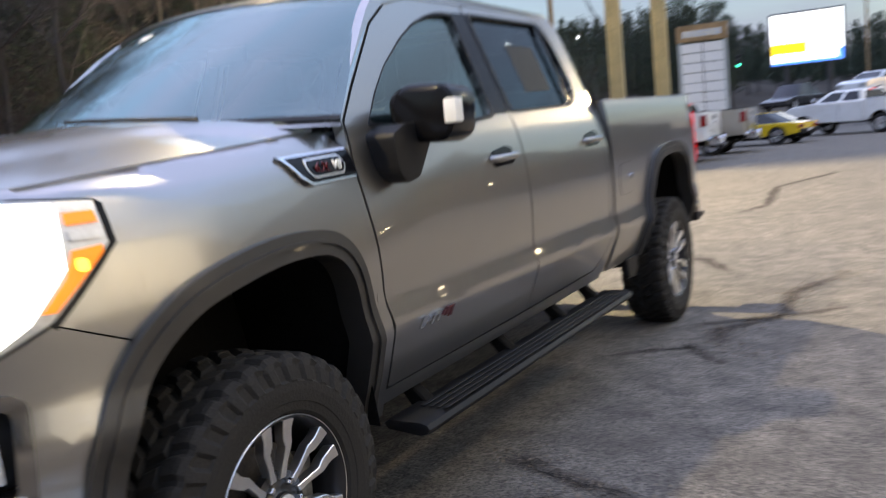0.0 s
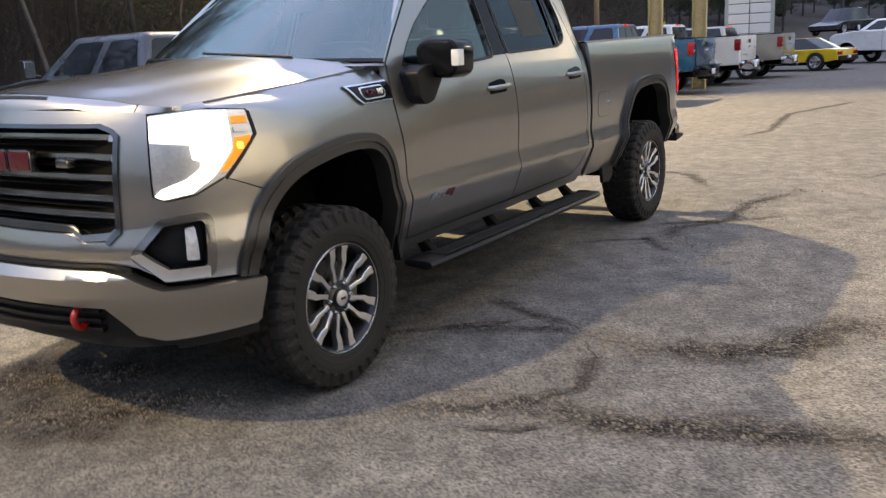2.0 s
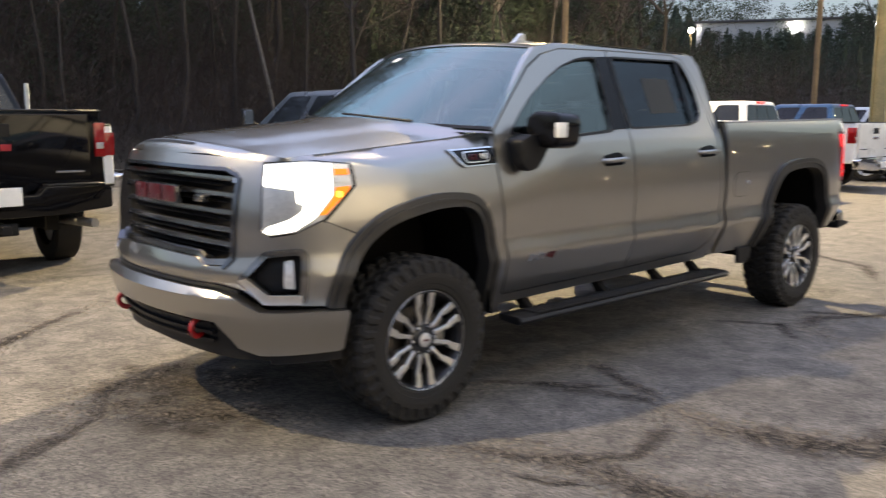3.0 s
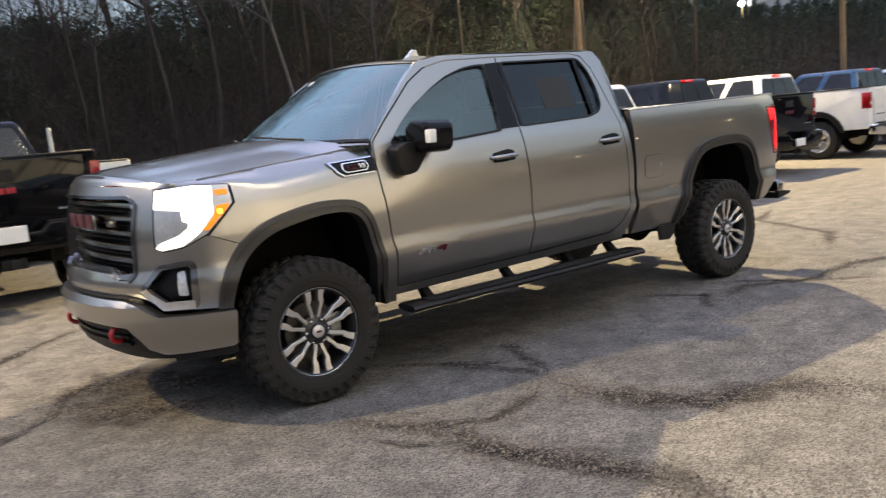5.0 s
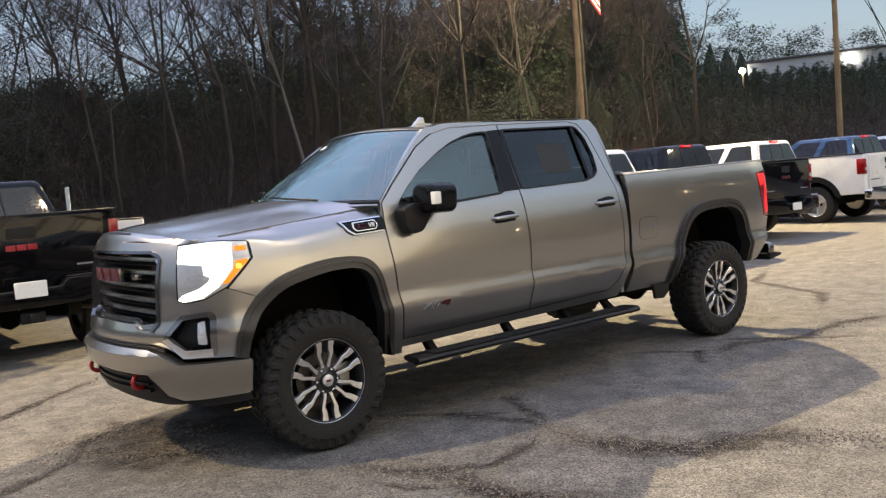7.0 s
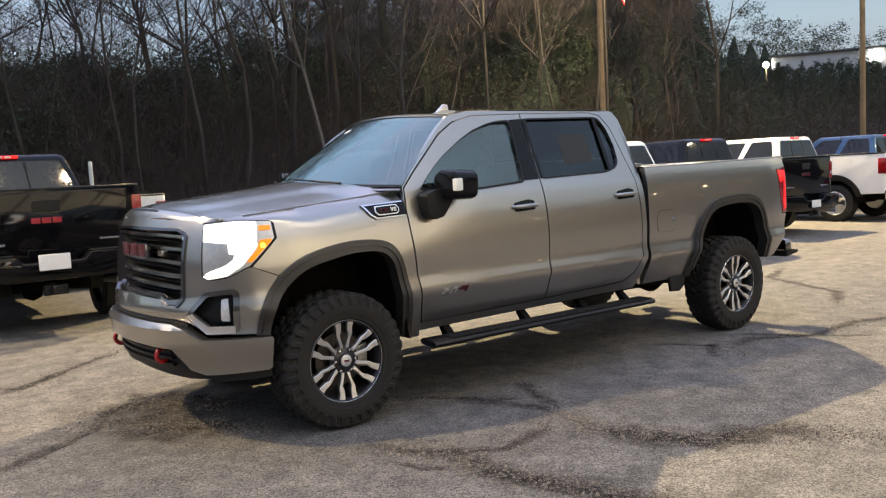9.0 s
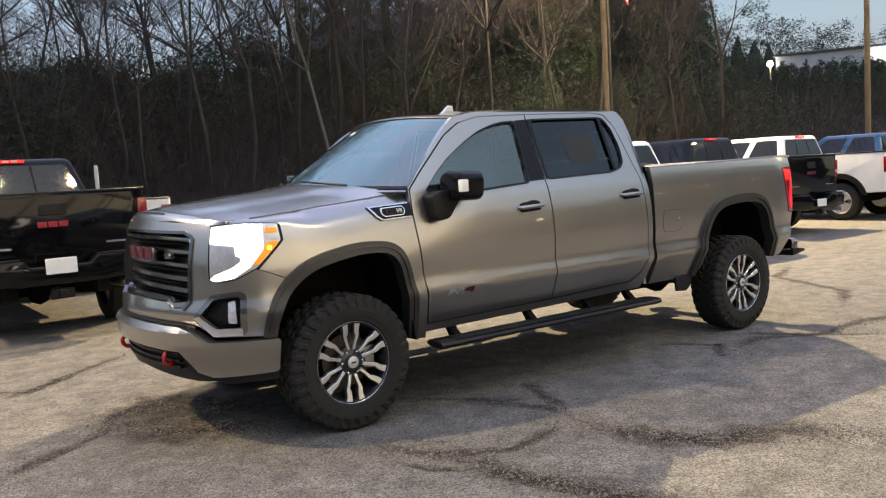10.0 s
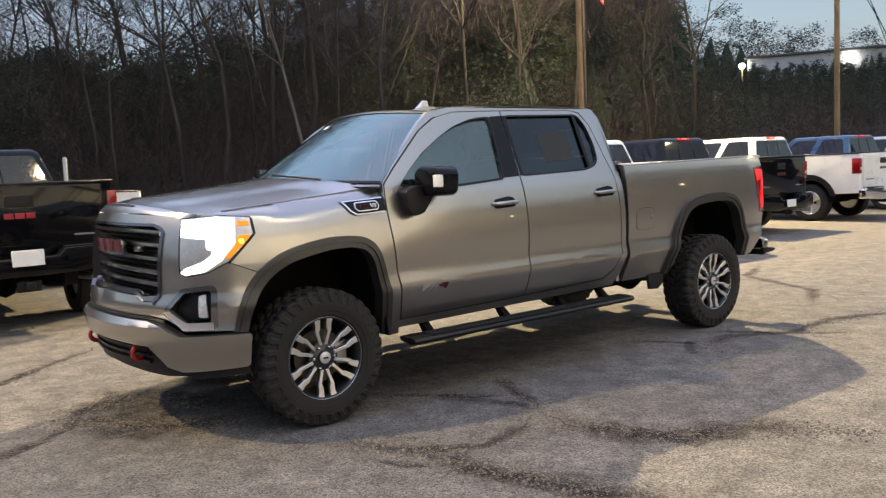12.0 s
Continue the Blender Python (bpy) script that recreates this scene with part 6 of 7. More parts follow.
        box(bm, -0.155, 0.155, -0.115, -0.10, 0.515 + 0.6 * lift, 0.655 + 0.9 * lift, 0.005, 1)
        part("blank_plate", bm, M_PLATE, bp, "blank white plate")
    bm = bmesh.new()
    box(bm, -0.04, 0.04, -0.14, 0.3, 0.38, 0.46, 0.006, 1)
    box(bm, -0.12, 0.12, -0.06, -0.03, 0.36, 0.47, 0.01, 1)
    part("tow_hitch", bm, M_BLACK, t)
    bm = bmesh.new()
    tube(bm, [(0.45, 1.0, 0.46), (0.62, 0.35, 0.44), (0.80, -0.05, 0.42)], 0.045, 12)
    part("exhaust", bm, M_STEEL, t)
    bm = bmesh.new()
    box(bm, -0.52, -0.40, 0.1, L - 0.4, 0.46, 0.62)
    box(bm, 0.40, 0.52, 0.1, L - 0.4, 0.46, 0.62)
    box(bm, -0.92, 0.92, bl, cf + 0.6, 0.50, 0.58)
    tube(bm, [(-0.85, ry, r), (0.85, ry, r)], 0.06, 8)
    lathe(bm, [(0.0, -0.14), (0.13, -0.09), (0.17, 0.0), (0.13, 0.09), (0.0, 0.14)], 14, "x", (0, ry, r))
    tube(bm, [(-0.85, fy, r), (0.85, fy, r)], 0.05, 8)
    part("chassis", bm, M_UNDER, t)
    for y in (ry, fy):
        for sx in (-1, 1):
            bm = bmesh.new()
            pts = [(y + 0.49 * math.cos(a), 0.42 + 0.49 * math.sin(a)) for a in (math.pi * k / 12 for k in range(13))]
            va, vb = [[bm.verts.new((sx * xx, p, q)) for p, q in pts] for xx in (0.985, 0.55)]
            for k in range(12):
                bm.faces.new((va[k], va[k + 1], vb[k + 1], vb[k]))
            bm.faces.new(vb)
            part("wheel_well", bm, M_UNDER, t)
        simple_wheel(t, -1.0, y, False, r), simple_wheel(t, 1.0, y, True, r)
    for sx in (-1, 1):
        bm = bmesh.new()
        box(bm, min(sx * 0.55, sx * 0.93), max(sx * 0.55, sx * 0.93), L - 0.10, L + 0.01, 0.95, 1.16, 0.02, 2)
        part("headlight", bm, M_LENS, t)
    for o in t.children:
        if lift and not o.name.startswith(("wheel.", "wheel_well", "chassis")) and o.name != "wheel":
            o.location.z += lift + (0.06 if o.name.startswith("rear_bumper") else 0.0)
    return t


M_WINDOW = mat("dark_car_glass", (0.012, 0.014, 0.016), 0.03, 0, 3, 0.2, 0, 0.0, 20, spec=0.5, rough_vary=0.01)
M_BLACKPAINT = mat("black_paint", (0.004, 0.004, 0.005), 0.05, 0, 3, 0.2, 0, 0.0, 60, spec=0.30, rough_vary=0.02)
M_GREYPAINT = mat("charcoal_paint", (0.055, 0.055, 0.058), 0.25, 0.4, 3, 0.15, 0, 1.0, 200)
M_BLUEPAINT = mat("blue_paint", (0.016, 0.085, 0.17), 0.25, 0.3, 3, 0.12, 0, 1.0, 200)
M_TANPAINT = mat("champagne_paint", (0.42, 0.38, 0.31), 0.28, 0.5, 3, 0.1, 0, 1.0, 200)
M_YELLOWPAINT = mat("yellow_paint", (0.75, 0.52, 0.02), 0.22, 0, 3, 0.08, 0, 1.0, 100)
M_REDCAR = mat("red_car_paint", (0.42, 0.012, 0.018), 0.22, 0, 3, 0.1, 0, 1.0, 100)

parked_pickup("gloss black pickup with a blank white plate, tail to the lane", (-0.56, 5.18, 0), 0, M_BLACKPAINT, 2.0, badge=M_REDEMBLEM, roof=1.94, bumper=M_BLACKPAINT, r=0.43, lift=0.09)
parked_pickup("charcoal grey crew-cab pickup parked behind the grey truck", (5.15, 4.65, 0), 0, M_GREYPAINT, 1.85, badge=M_CHROME, roof=1.93)
parked_pickup("white crew-cab pickup half hidden behind the grey truck", (8.95, 3.45, 0), 0, M_WHITE, 1.95, badge=M_CHROME, roof=1.92)
parked_pickup("black pickup with chrome exhaust and a blank plate", (12.70, 4.30, 0), 0, M_BLACKPAINT, 2.0, badge=M_REDBADGE, roof=1.97, bumper=M_BLACKPAINT, r=0.42)
parked_pickup("white long-bed work pickup with dark arches and chrome wheels", (16.60, 4.15, 0), 0, M_WHITE, 2.45, badge=M_CHROME, roof=1.97, r=0.41, trim=M_BLACK)
parked_pickup("blue crew-cab pickup with a dark bumper", (20.50, 4.25, 0), 0, M_BLUEPAINT, 2.0, badge=M_CHROME, roof=1.96, bumper=M_BLACKPAINT)
parked_pickup("white crew-cab pickup with red tail lights", (24.55, 4.10, 0), 0, M_WHITE, 2.0, badge=M_CHROME, roof=1.93)
parked_pickup("champagne pickup with a plain tailgate", (28.40, 3.70, 0), 0, M_TANPAINT, 1.8, badge=M_CHROME, roof=1.82, plate=True, r=0.37)
parked_pickup("white pickup standing at an angle at the row's end", (37.6, -1.2, 0), -28, M_WHITE, 1.8, badge=M_CHROME, roof=1.86, r=0.39)


def small_car(label, at, turn, paint, length=4.4, height=1.30, width=0.92, suv=False, category="car"):
    """A low car or a tall wagon, tail at its origin, nose along +y."""
    t = thing("suv" if suv else "car", label, category, at, turn)
    H = 1.05 if suv else 0.82
    bm = bmesh.new()
    ry, fy = 0.85, length - 0.85
    out = [(0.0, 0.40), (0.02, H - 0.05), (0.3, H), (length - 1.2, H - 0.02), (length - 0.15, H - 0.22), (length, 0.55), (length - 0.05, 0.32)]
    out += [(fy + 0.36 * math.cos(a), 0.32 + 0.36 * math.sin(a)) for a in (math.pi * k / 8 for k in range(9))]
    out += [(ry + 0.36 * math.cos(a), 0.32 + 0.36 * math.sin(a)) for a in (math.pi * k / 8 for k in range(9))]
    prism(bm, out, lambda p, q, s: (s * (1 - 0.08 * max(0, (p - length + 1) / 1)), p, q), -width, width, 0.05, 3)
    part("body", bm, paint, t)
    bm = bmesh.new()
    b0, b1, f1, f0 = (0.05, 0.30, length - 2.0, length - 1.35) if suv else (0.55, 1.35, length - 2.1, length - 1.35)
    lo = [bm.verts.new((x * width * 0.94, y, H - 0.04)) for x, y in ((-1, b0), (1, b0), (1, f0), (-1, f0))]
    hi = [bm.verts.new((x * width * 0.74, y, height)) for x, y in ((-1, b1), (1, b1), (1, f1), (-1, f1))]
    bm.faces.new(hi)
    for k in range(4):
        bm.faces.new((lo[k], lo[(k + 1) % 4], hi[(k + 1) % 4], hi[k]))
    bmesh.ops.recalc_face_normals(bm, faces=bm.faces[:])
    bmesh.ops.bevel(bm, geom=bm.edges[:], offset=0.04, segments=2, profile=0.6, affect="EDGES")
    part("glasshouse", bm, M_WINDOW, t)
    bm = bmesh.new()
    box(bm, -width * 0.72, width * 0.72, b1 + 0.03, f1 - 0.02, height - 0.012, height + 0.016, 0.01, 2)
    part("roof", bm, paint, t)
    for sx in (-1, 1):
        bm = bmesh.new()
        box(bm, min(sx * 0.5, sx * 0.9) * width / 0.92, max(sx * 0.5, sx * 0.9) * width / 0.92, -0.012, 0.05, H - 0.24, H - 0.12, 0.01, 1)
        part("tail_light", bm, M_REDLENS, t)
        for y in (ry, fy):
            simple_wheel(t, sx * width, y, sx > 0, 0.33)
    bm = bmesh.new()
    box(bm, -width + 0.05, width - 0.05, -0.06, 0.1, 0.36, 0.54, 0.03, 2)
    part("bumper", bm, M_BLACK, t)
    bm = bmesh.new()
    box(bm, -0.15, 0.15, -0.075, -0.06, 0.44, 0.54, 0.004, 1)
    part("blank_plate", bm, M_PLATE, t)
    bm = bmesh.new()
    box(bm, -width + 0.1, width - 0.1, 0.2, length - 0.2, 0.22, 0.40)
    part("underside", bm, M_UNDER, t)
    return t


small_car("low yellow sports car between two pickups", (33.0, 2.6, 0), -14, M_YELLOWPAINT, 4.4, 1.22)
small_car("bright red sport utility wagon", (39.8, -4.2, 0), -38, M_REDCAR, 4.8, 1.82, 0.98, True, "suv")

parked_pickup("white pickup standing crosswise beyond the black pickup", (2.22, 10.4, 0), 90, M_WHITE, 2.3, cab=1.8, roof=1.82, r=0.37, lift=-0.07)


# ---------------------------------------------------------------- poles, signs, far buildings
M_POLE = mat("weathered_pole", (0.30, 0.20, 0.10), 0.85, 0, 3, 0.4, 0.4, 0, 40)
M_GALV = mat("painted_steel_post", (0.58, 0.46, 0.22), 0.55, 0.2, 2, 0.25, 0.1, 0, 30)
M_WIRE = mat("wire", (0.03, 0.03, 0.03), 0.6, 0.2, 3, 0.2, 0, 0, 30)
M_LAMPON = mat("lamp_glass_on", (1, 0.9, 0.7), 0.3, 0, 3, 0, emit=(1.0, 0.80, 0.50), power=36)
M_FLOOD = mat("flood_glass_on", (1, 1, 1), 0.3, 0, 3, 0, emit=(1.0, 0.97, 0.90), power=50)
M_SIGNGREY = mat("sign_panel_grey", (0.42, 0.45, 0.44), 0.5, 0, 2, 0.1, 0, 0, 20)
M_LEDW = mat("screen_white", (0.8, 0.8, 0.8), 0.4, 0, 3, 0, emit=(0.95, 0.97, 1.0), power=2.0)
M_LEDY = mat("screen_yellow", (0.8, 0.6, 0.0), 0.4, 0, 3, 0, emit=(1.0, 0.72, 0.02), power=1.2)
M_LEDB = mat("screen_blue", (0.05, 0.2, 0.8), 0.4, 0, 3, 0, emit=(0.10, 0.30, 1.0), power=1.4)
M_GREENON = mat("green_signal_on", (0.0, 0.6, 0.3), 0.4, 0, 3, 0, emit=(0.05, 1.0, 0.5), power=4)
M_CLAD = mat("pale_cladding", (0.40, 0.42, 0.43), 0.6, 0, 0.5, 0.12, 0, 0, 8)
M_ROOFDARK = mat("dark_roof", (0.06, 0.06, 0.065), 0.7, 0, 0.5, 0.2, 0, 0, 8)
M_GUARD = mat("yellow_guard", (0.75, 0.55, 0.03), 0.5, 0, 3, 0.1, 0, 0, 30)


def light_pole(at, height, turn=0, added_head=False):
    t = thing("light_pole", "tall pole with a lit lot lamp at its top", "light pole", (at[0], at[1], ground_height(*at)), turn, "lot light poles")
    bm = bmesh.new()
    tube(bm, [(0, 0, -0.3), (0, 0, height * 0.5), (0, 0, height)], [0.085, 0.078, 0.07], 14)
    part("pole", bm, M_POLE, t)
    bm = bmesh.new()
    tube(bm, [(0, 0, height - 0.15), (-0.25, -0.3, height + 0.05), (-0.42, -0.52, height + 0.05)], 0.035, 8)
    part("arm", bm, M_GALV, t)
    bm = bmesh.new()
    box(bm, -0.65, -0.25, -0.80, -0.42, height + 0.02, height + 0.16, 0.03, 2)
    head = part("lamp_head", bm, M_GALV, t)
    bm = bmesh.new()
    box(bm, -0.60, -0.30, -0.75, -0.47, height - 0.005, height + 0.018, 0.005, 1)
    part("lamp_lens", bm, M_LAMPON, head, "glowing warm lens")
    # second head, added to carry the wood fill
    if added_head:
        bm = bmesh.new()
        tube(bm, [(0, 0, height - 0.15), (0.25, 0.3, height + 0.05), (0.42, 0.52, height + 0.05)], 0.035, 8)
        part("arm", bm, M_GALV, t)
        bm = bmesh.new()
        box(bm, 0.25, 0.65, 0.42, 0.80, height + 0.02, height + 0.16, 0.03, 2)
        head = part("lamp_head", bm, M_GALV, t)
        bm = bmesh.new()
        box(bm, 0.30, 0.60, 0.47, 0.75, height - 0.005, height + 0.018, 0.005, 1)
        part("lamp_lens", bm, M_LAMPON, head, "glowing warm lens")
    return t


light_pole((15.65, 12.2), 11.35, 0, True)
# pole added under the unseen front lamp
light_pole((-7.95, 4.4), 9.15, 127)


M_FLAGRED = mat("flag_red", (0.55, 0.03, 0.04), 0.8, 0, 6, 0.1, 0, 0, 60)
M_FLAGWHITE = mat("flag_white", (0.75, 0.74, 0.72), 0.8, 0, 6, 0.05, 0, 0, 60)
M_FLAGBLUE = mat("flag_blue", (0.02, 0.03, 0.14), 0.8, 0, 6, 0.1, 0, 0, 60)


def flag_pole(at):
    gz = ground_height(*at)
    t = thing("flag_pole", "thin flag pole with a limp red and white striped flag", "flag pole", (at[0], at[1], gz))
    bm = bmesh.new()
    tube(bm, [(0, 0, -0.3), (0, 0, 5.0), (0, 0, 9.5)], [0.05, 0.042, 0.034], 10)
    part("pole", bm, M_DISC, t)
    bm = bmesh.new()
    lathe(bm, [(0.0, 0.16), (0.06, 0.12), (0.08, 0.06), (0.05, 0.0)], 10, "z", (0, 0, 9.5))
    part("finial", bm, M_GALV, t)
    out = Vector((0.67, -0.74, 0.0))
    across = Vector((0.74, 0.67, 0.0))

    def cloth(u, v):
        fold = 0.07 * math.sin(9 * u + 1.5 * v) * min(1.0, 3 * u)
        p = out * (0.05 + 0.64 * u) + across * fold
        p.z = 7.12 + 1.55 * v * (1 - 0.15 * u) - 0.95 * u**1.15
        return p

    for k in range(13):
        bm = bmesh.new()
        grid(bm, 16, 1, lambda a, b: cloth(a, (k + b) / 13))
        part("stripe", bm, M_FLAGRED if k % 2 == 0 else M_FLAGWHITE, t)
    bm = bmesh.new()
    grid(bm, 8, 4, lambda a, b: cloth(0.42 * a, 6 / 13 + 7 / 13 * b) - across * 0.006)
    part("canton", bm, M_FLAGBLUE, t)
    return t


flag_pole((19.84, 15.8))


def utility_pole(at, height, lean=0.0, wires=True, label="weathered wooden utility pole with guy wires"):
    gz = ground_height(*at)
    t = thing("utility_pole", label, "utility pole", (at[0], at[1], gz), 0, "utility poles")
    bm = bmesh.new()
    tube(bm, [(0, 0, -0.4), (lean * 0.5, 0, height * 0.5), (lean, 0, height)], [0.088, 0.080, 0.068], 12)
    part("pole", bm, M_POLE, t)
    bm = bmesh.new()
    box(bm, lean - 1.1, lean + 1.1, -0.06, 0.06, height - 0.7, height - 0.58, 0.01, 1)
    arm = part("crossarm", bm, M_POLE, t)
    for x in (-1.0, -0.45, 0.45, 1.0):
        bm = bmesh.new()
        lathe(bm, [(0.0, 0.16), (0.03, 0.15), (0.05, 0.10), (0.03, 0.06), (0.05, 0.03), (0.02, 0.0)], 10, "z", (lean + x, 0, height - 0.58))
        part("insulator", bm, M_GLOSS, arm)
    if wires:
        for k, (dx, dy) in enumerate(((3.9, -1.6), (4.5, -1.9), (5.1, -2.2))):
            bm = bmesh.new()
            tube(bm, [(lean * 0.8, 0, height * (0.84 - 0.05 * k)), (dx, dy, 0.0)], 0.012, 5)
            g = part("guy_wire", bm, M_WIRE, t)
            if k < 2:
                bm = bmesh.new()
                a, b = Vector((lean * 0.8, 0, height * (0.84 - 0.05 * k))), Vector((dx, dy, 0.0))
                tube(bm, [b, b + (a - b).normalized() * 2.3], 0.035, 8)
                part("guy_guard", bm, M_GUARD, g, "yellow guy wire guard")
    return t


utility_pole((23.6, 8.8), 10.5)
utility_pole((62.0, 2.2), 10.0, 0.0, False, "far wooden utility pole by the road")


def overhead_wire(a, b, sag, name="overhead_wire"):
    bm = bmesh.new()
    a, b = Vector(a), Vector(b)
    pts = [a.lerp(b, k / 16) - Vector((0, 0, 4 * sag * (k / 16) * (1 - k / 16))) for k in range(17)]
    tube(bm, pts, 0.014, 5)
    ob = part(name, bm, M_WIRE)
    tagged(ob, "thin dark overhead wire strung between poles", "wire", "overhead wires")


for h, dx in ((9.9, -1.0), (9.9, 1.0), (8.6, 0.0)):
    overhead_wire((23.6 + dx, 8.8, h), (-45.0 + dx, 30.0, h + 2.0), 1.6)
    overhead_wire((23.6 + dx, 8.8, h), (44.0 + dx, 17.5, h + 2.0), 0.5)
    overhead_wire((44.0 + dx, 17.5, h + 2.0), (62.0 + dx, 2.2, h), 0.7)


def sign_post(at, label):
    """A tall painted steel post of H section."""
    t = thing("sign_post", label, "sign post", (at[0], at[1], 0), 12, "pair of sign posts")
    for name, dims in (("flange", (-0.20, 0.20, -0.20, -0.165)), ("flange", (-0.20, 0.20, 0.165, 0.20)), ("web", (-0.02, 0.02, -0.163, 0.163))):
        bm = bmesh.new()
        box(bm, dims[0], dims[1], dims[2], dims[3], -0.2, 14.0, 0.004, 1)
        part(name, bm, M_GALV, t)
    return t


sign_post((22.35, 6.40), "tall yellowish steel sign post of the pair")
sign_post((22.45, 5.12), "tall yellowish steel sign post of the pair")


def marquee_sign(at, turn):
    t = thing("marquee_sign", "tall grey slatted marquee sign with a lit screen edge", "sign", (at[0], at[1], 0), turn)
    for x in (-1.0, 1.0):
        bm = bmesh.new()
        box(bm, x - 0.08, x + 0.08, -0.08, 0.08, -0.2, 5.4, 0.01, 1)
        part("post", bm, M_SIGNGREY, t)
    bm = bmesh.new()
    box(bm, -1.12, 1.12, -0.12, 0.12, 4.75, 5.5, 0.02, 1)
    part("header", bm, M_POLE, t, "brown header with lettering too far to read")
    bm = bmesh.new()
    box(bm, -0.85, 0.85, -0.135, -0.121, 4.95, 5.25)
    part("lettering_bar", bm, M_CHROME, t)
    for k in range(8):
        for s in (-1, 1):
            bm = bmesh.new()
            box(bm, -0.97 if s < 0 else 0.02, -0.02 if s < 0 else 0.97, -0.06, 0.06, 1.1 + 0.45 * k, 1.52 + 0.45 * k, 0.015, 1)
            part("slat", bm, M_PLATE, t)
    return t


marquee_sign((38.5, 7.6), -80)


def led_billboard(at, turn):
    t = thing("led_billboard", "bright roadside screen, white with a yellow block and a blue foot", "billboard", (at[0], at[1], 0), turn)
    for x in (-1.6, 1.6):
        bm = bmesh.new()
        tube(bm, [(x, 0.2, -0.3), (x, 0.2, 5.2)], 0.16, 10)
        part("post", bm, M_ROOFDARK, t)
    bm = bmesh.new()
    box(bm, -2.85, 2.85, 0.0, 0.4, 4.75, 9.05, 0.03, 1)
    part("cabinet", bm, M_ROOFDARK, t)
    for name, x0, x1, z0, z1, m in (("white_field", -2.7, 2.7, 6.55, 8.9, M_LEDW), ("yellow_block", -2.7, 0.0, 5.75, 6.54, M_LEDY), ("white_block", 0.01, 2.7, 5.75, 6.54, M_LEDW),
                                    ("white_foot", -2.7, 2.3, 5.05, 5.74, M_LEDW), ("blue_edge", 2.31, 2.7, 5.05, 5.74, M_LEDB), ("blue_foot", -2.7, 2.7, 4.85, 5.04, M_LEDB)):
        bm = bmesh.new()
        box(bm, x0, x1, -0.03, -0.002, z0, z1)
        part(name, bm, m, t, smooth=False)
    return t


led_billboard((74.0, 7.3), -84)


def signal_head(at):
    t = thing("traffic_light", "distant traffic light showing green", "traffic light", at, -80)
    bm = bmesh.new()
    box(bm, -0.17, 0.17, 0.0, 0.25, -0.5, 0.5, 0.02, 1)
    part("case", bm, M_ROOFDARK, t)
    for k, m in enumerate((M_GREENON, M_GLOSS, M_GLOSS)):
        bm = bmesh.new()
        lathe(bm, [(0.0, -0.04), (0.10, -0.03), (0.12, 0.0)], 14, "y", (0, 0, -0.32 + 0.32 * k))
        part("lens", bm, m, t)
    bm = bmesh.new()
    tube(bm, [(0, 0.12, 0.5), (0, 0.12, 1.2)], 0.03, 6)
    tube(bm, [(-9, 0.12, 1.2), (9, 0.12, 1.2)], 0.012, 5)
    part("hanger", bm, M_WIRE, t)
    return t


signal_head((66.0, 11.2, 5.2))


def hill_building():
    t = thing("hill_building", "long pale building on the hillside with flood lamps", "building", (122, 66, 0), -61)
    gz = 13.2
    bm = bmesh.new()
    box(bm, -6, 22, 0, 12, gz - 6, gz + 3.6)
    part("wall", bm, M_CLAD, t, smooth=False)
    bm = bmesh.new()
    box(bm, -6.4, 22.4, -0.4, 12.4, gz + 3.61, gz + 3.95, 0.05, 1)
    part("roof", bm, M_ROOFDARK, t)
    for k in range(1, 9):
        bm = bmesh.new()
        box(bm, -8.6 + 3.4 * k, -8.5 + 3.4 * k, -0.05, -0.002, gz - 6, gz + 3.5)
        part("panel_joint", bm, M_SIGNGREY, t)
    bm = bmesh.new()
    tube(bm, [(-6.8, 0.2, gz - 8), (-6.8, 0.2, gz + 2.6)], 0.12, 8)
    part("lamp_pole", bm, M_GALV, t)
    for x in (-6.8, 8.5, 20):
        bm = bmesh.new()
        lathe(bm, [(0.0, -0.4), (0.36, -0.25), (0.45, 0.0)], 14, "y", (x, -0.5, gz + 2.6))
        part("flood_lamp", bm, M_FLOOD, t, "glaring white flood lamp")
    return t


hill_building()


def canopy_building(at, turn):
    t = thing("canopy_building", "low roadside building with a pale hipped canopy", "building", (at[0], at[1], ground_height(*at)), turn)
    bm = bmesh.new()
    box(bm, -6, 6, 0, 7, -0.5, 3.2)
    part("wall", bm, M_ROOFDARK, t)
    bm = bmesh.new()
    lo = [bm.verts.new(p) for p in ((-7, -1, 3.2), (7, -1, 3.2), (7, 8, 3.2), (-7, 8, 3.2))]
    hi = [bm.verts.new(p) for p in ((-4, 2, 5.0), (4, 2, 5.0), (4, 5, 5.0), (-4, 5, 5.0))]
    bm.faces.new(hi), bm.faces.new(list(reversed(lo)))
    for k in range(4):
        bm.faces.new((lo[k], lo[(k + 1) % 4], hi[(k + 1) % 4], hi[k]))
    bmesh.ops.recalc_face_normals(bm, faces=bm.faces[:])
    part("roof", bm, M_CLAD, t, smooth=False)
    return t


canopy_building((66.0, -7.5), -88)
parked_pickup("small far white pickup on the road bank", (57.0, -0.4, ground_height(57, -0.4) + 1.2), 60, M_WHITE, 1.9, roof=1.8)
small_car("dark car with a yellow stripe on the far bank", (55.0, 5.0, ground_height(55, 5) + 1.2), 70, M_GREYPAINT, 4.5, 1.5)

# white marker post by the wood's edge
bm = bmesh.new()
box(bm, -0.028, 0.028, -0.02, 0.02, -0.1, 1.98, 0.008, 1)
mk = part("marker_post", bm, M_SIGNGREY)
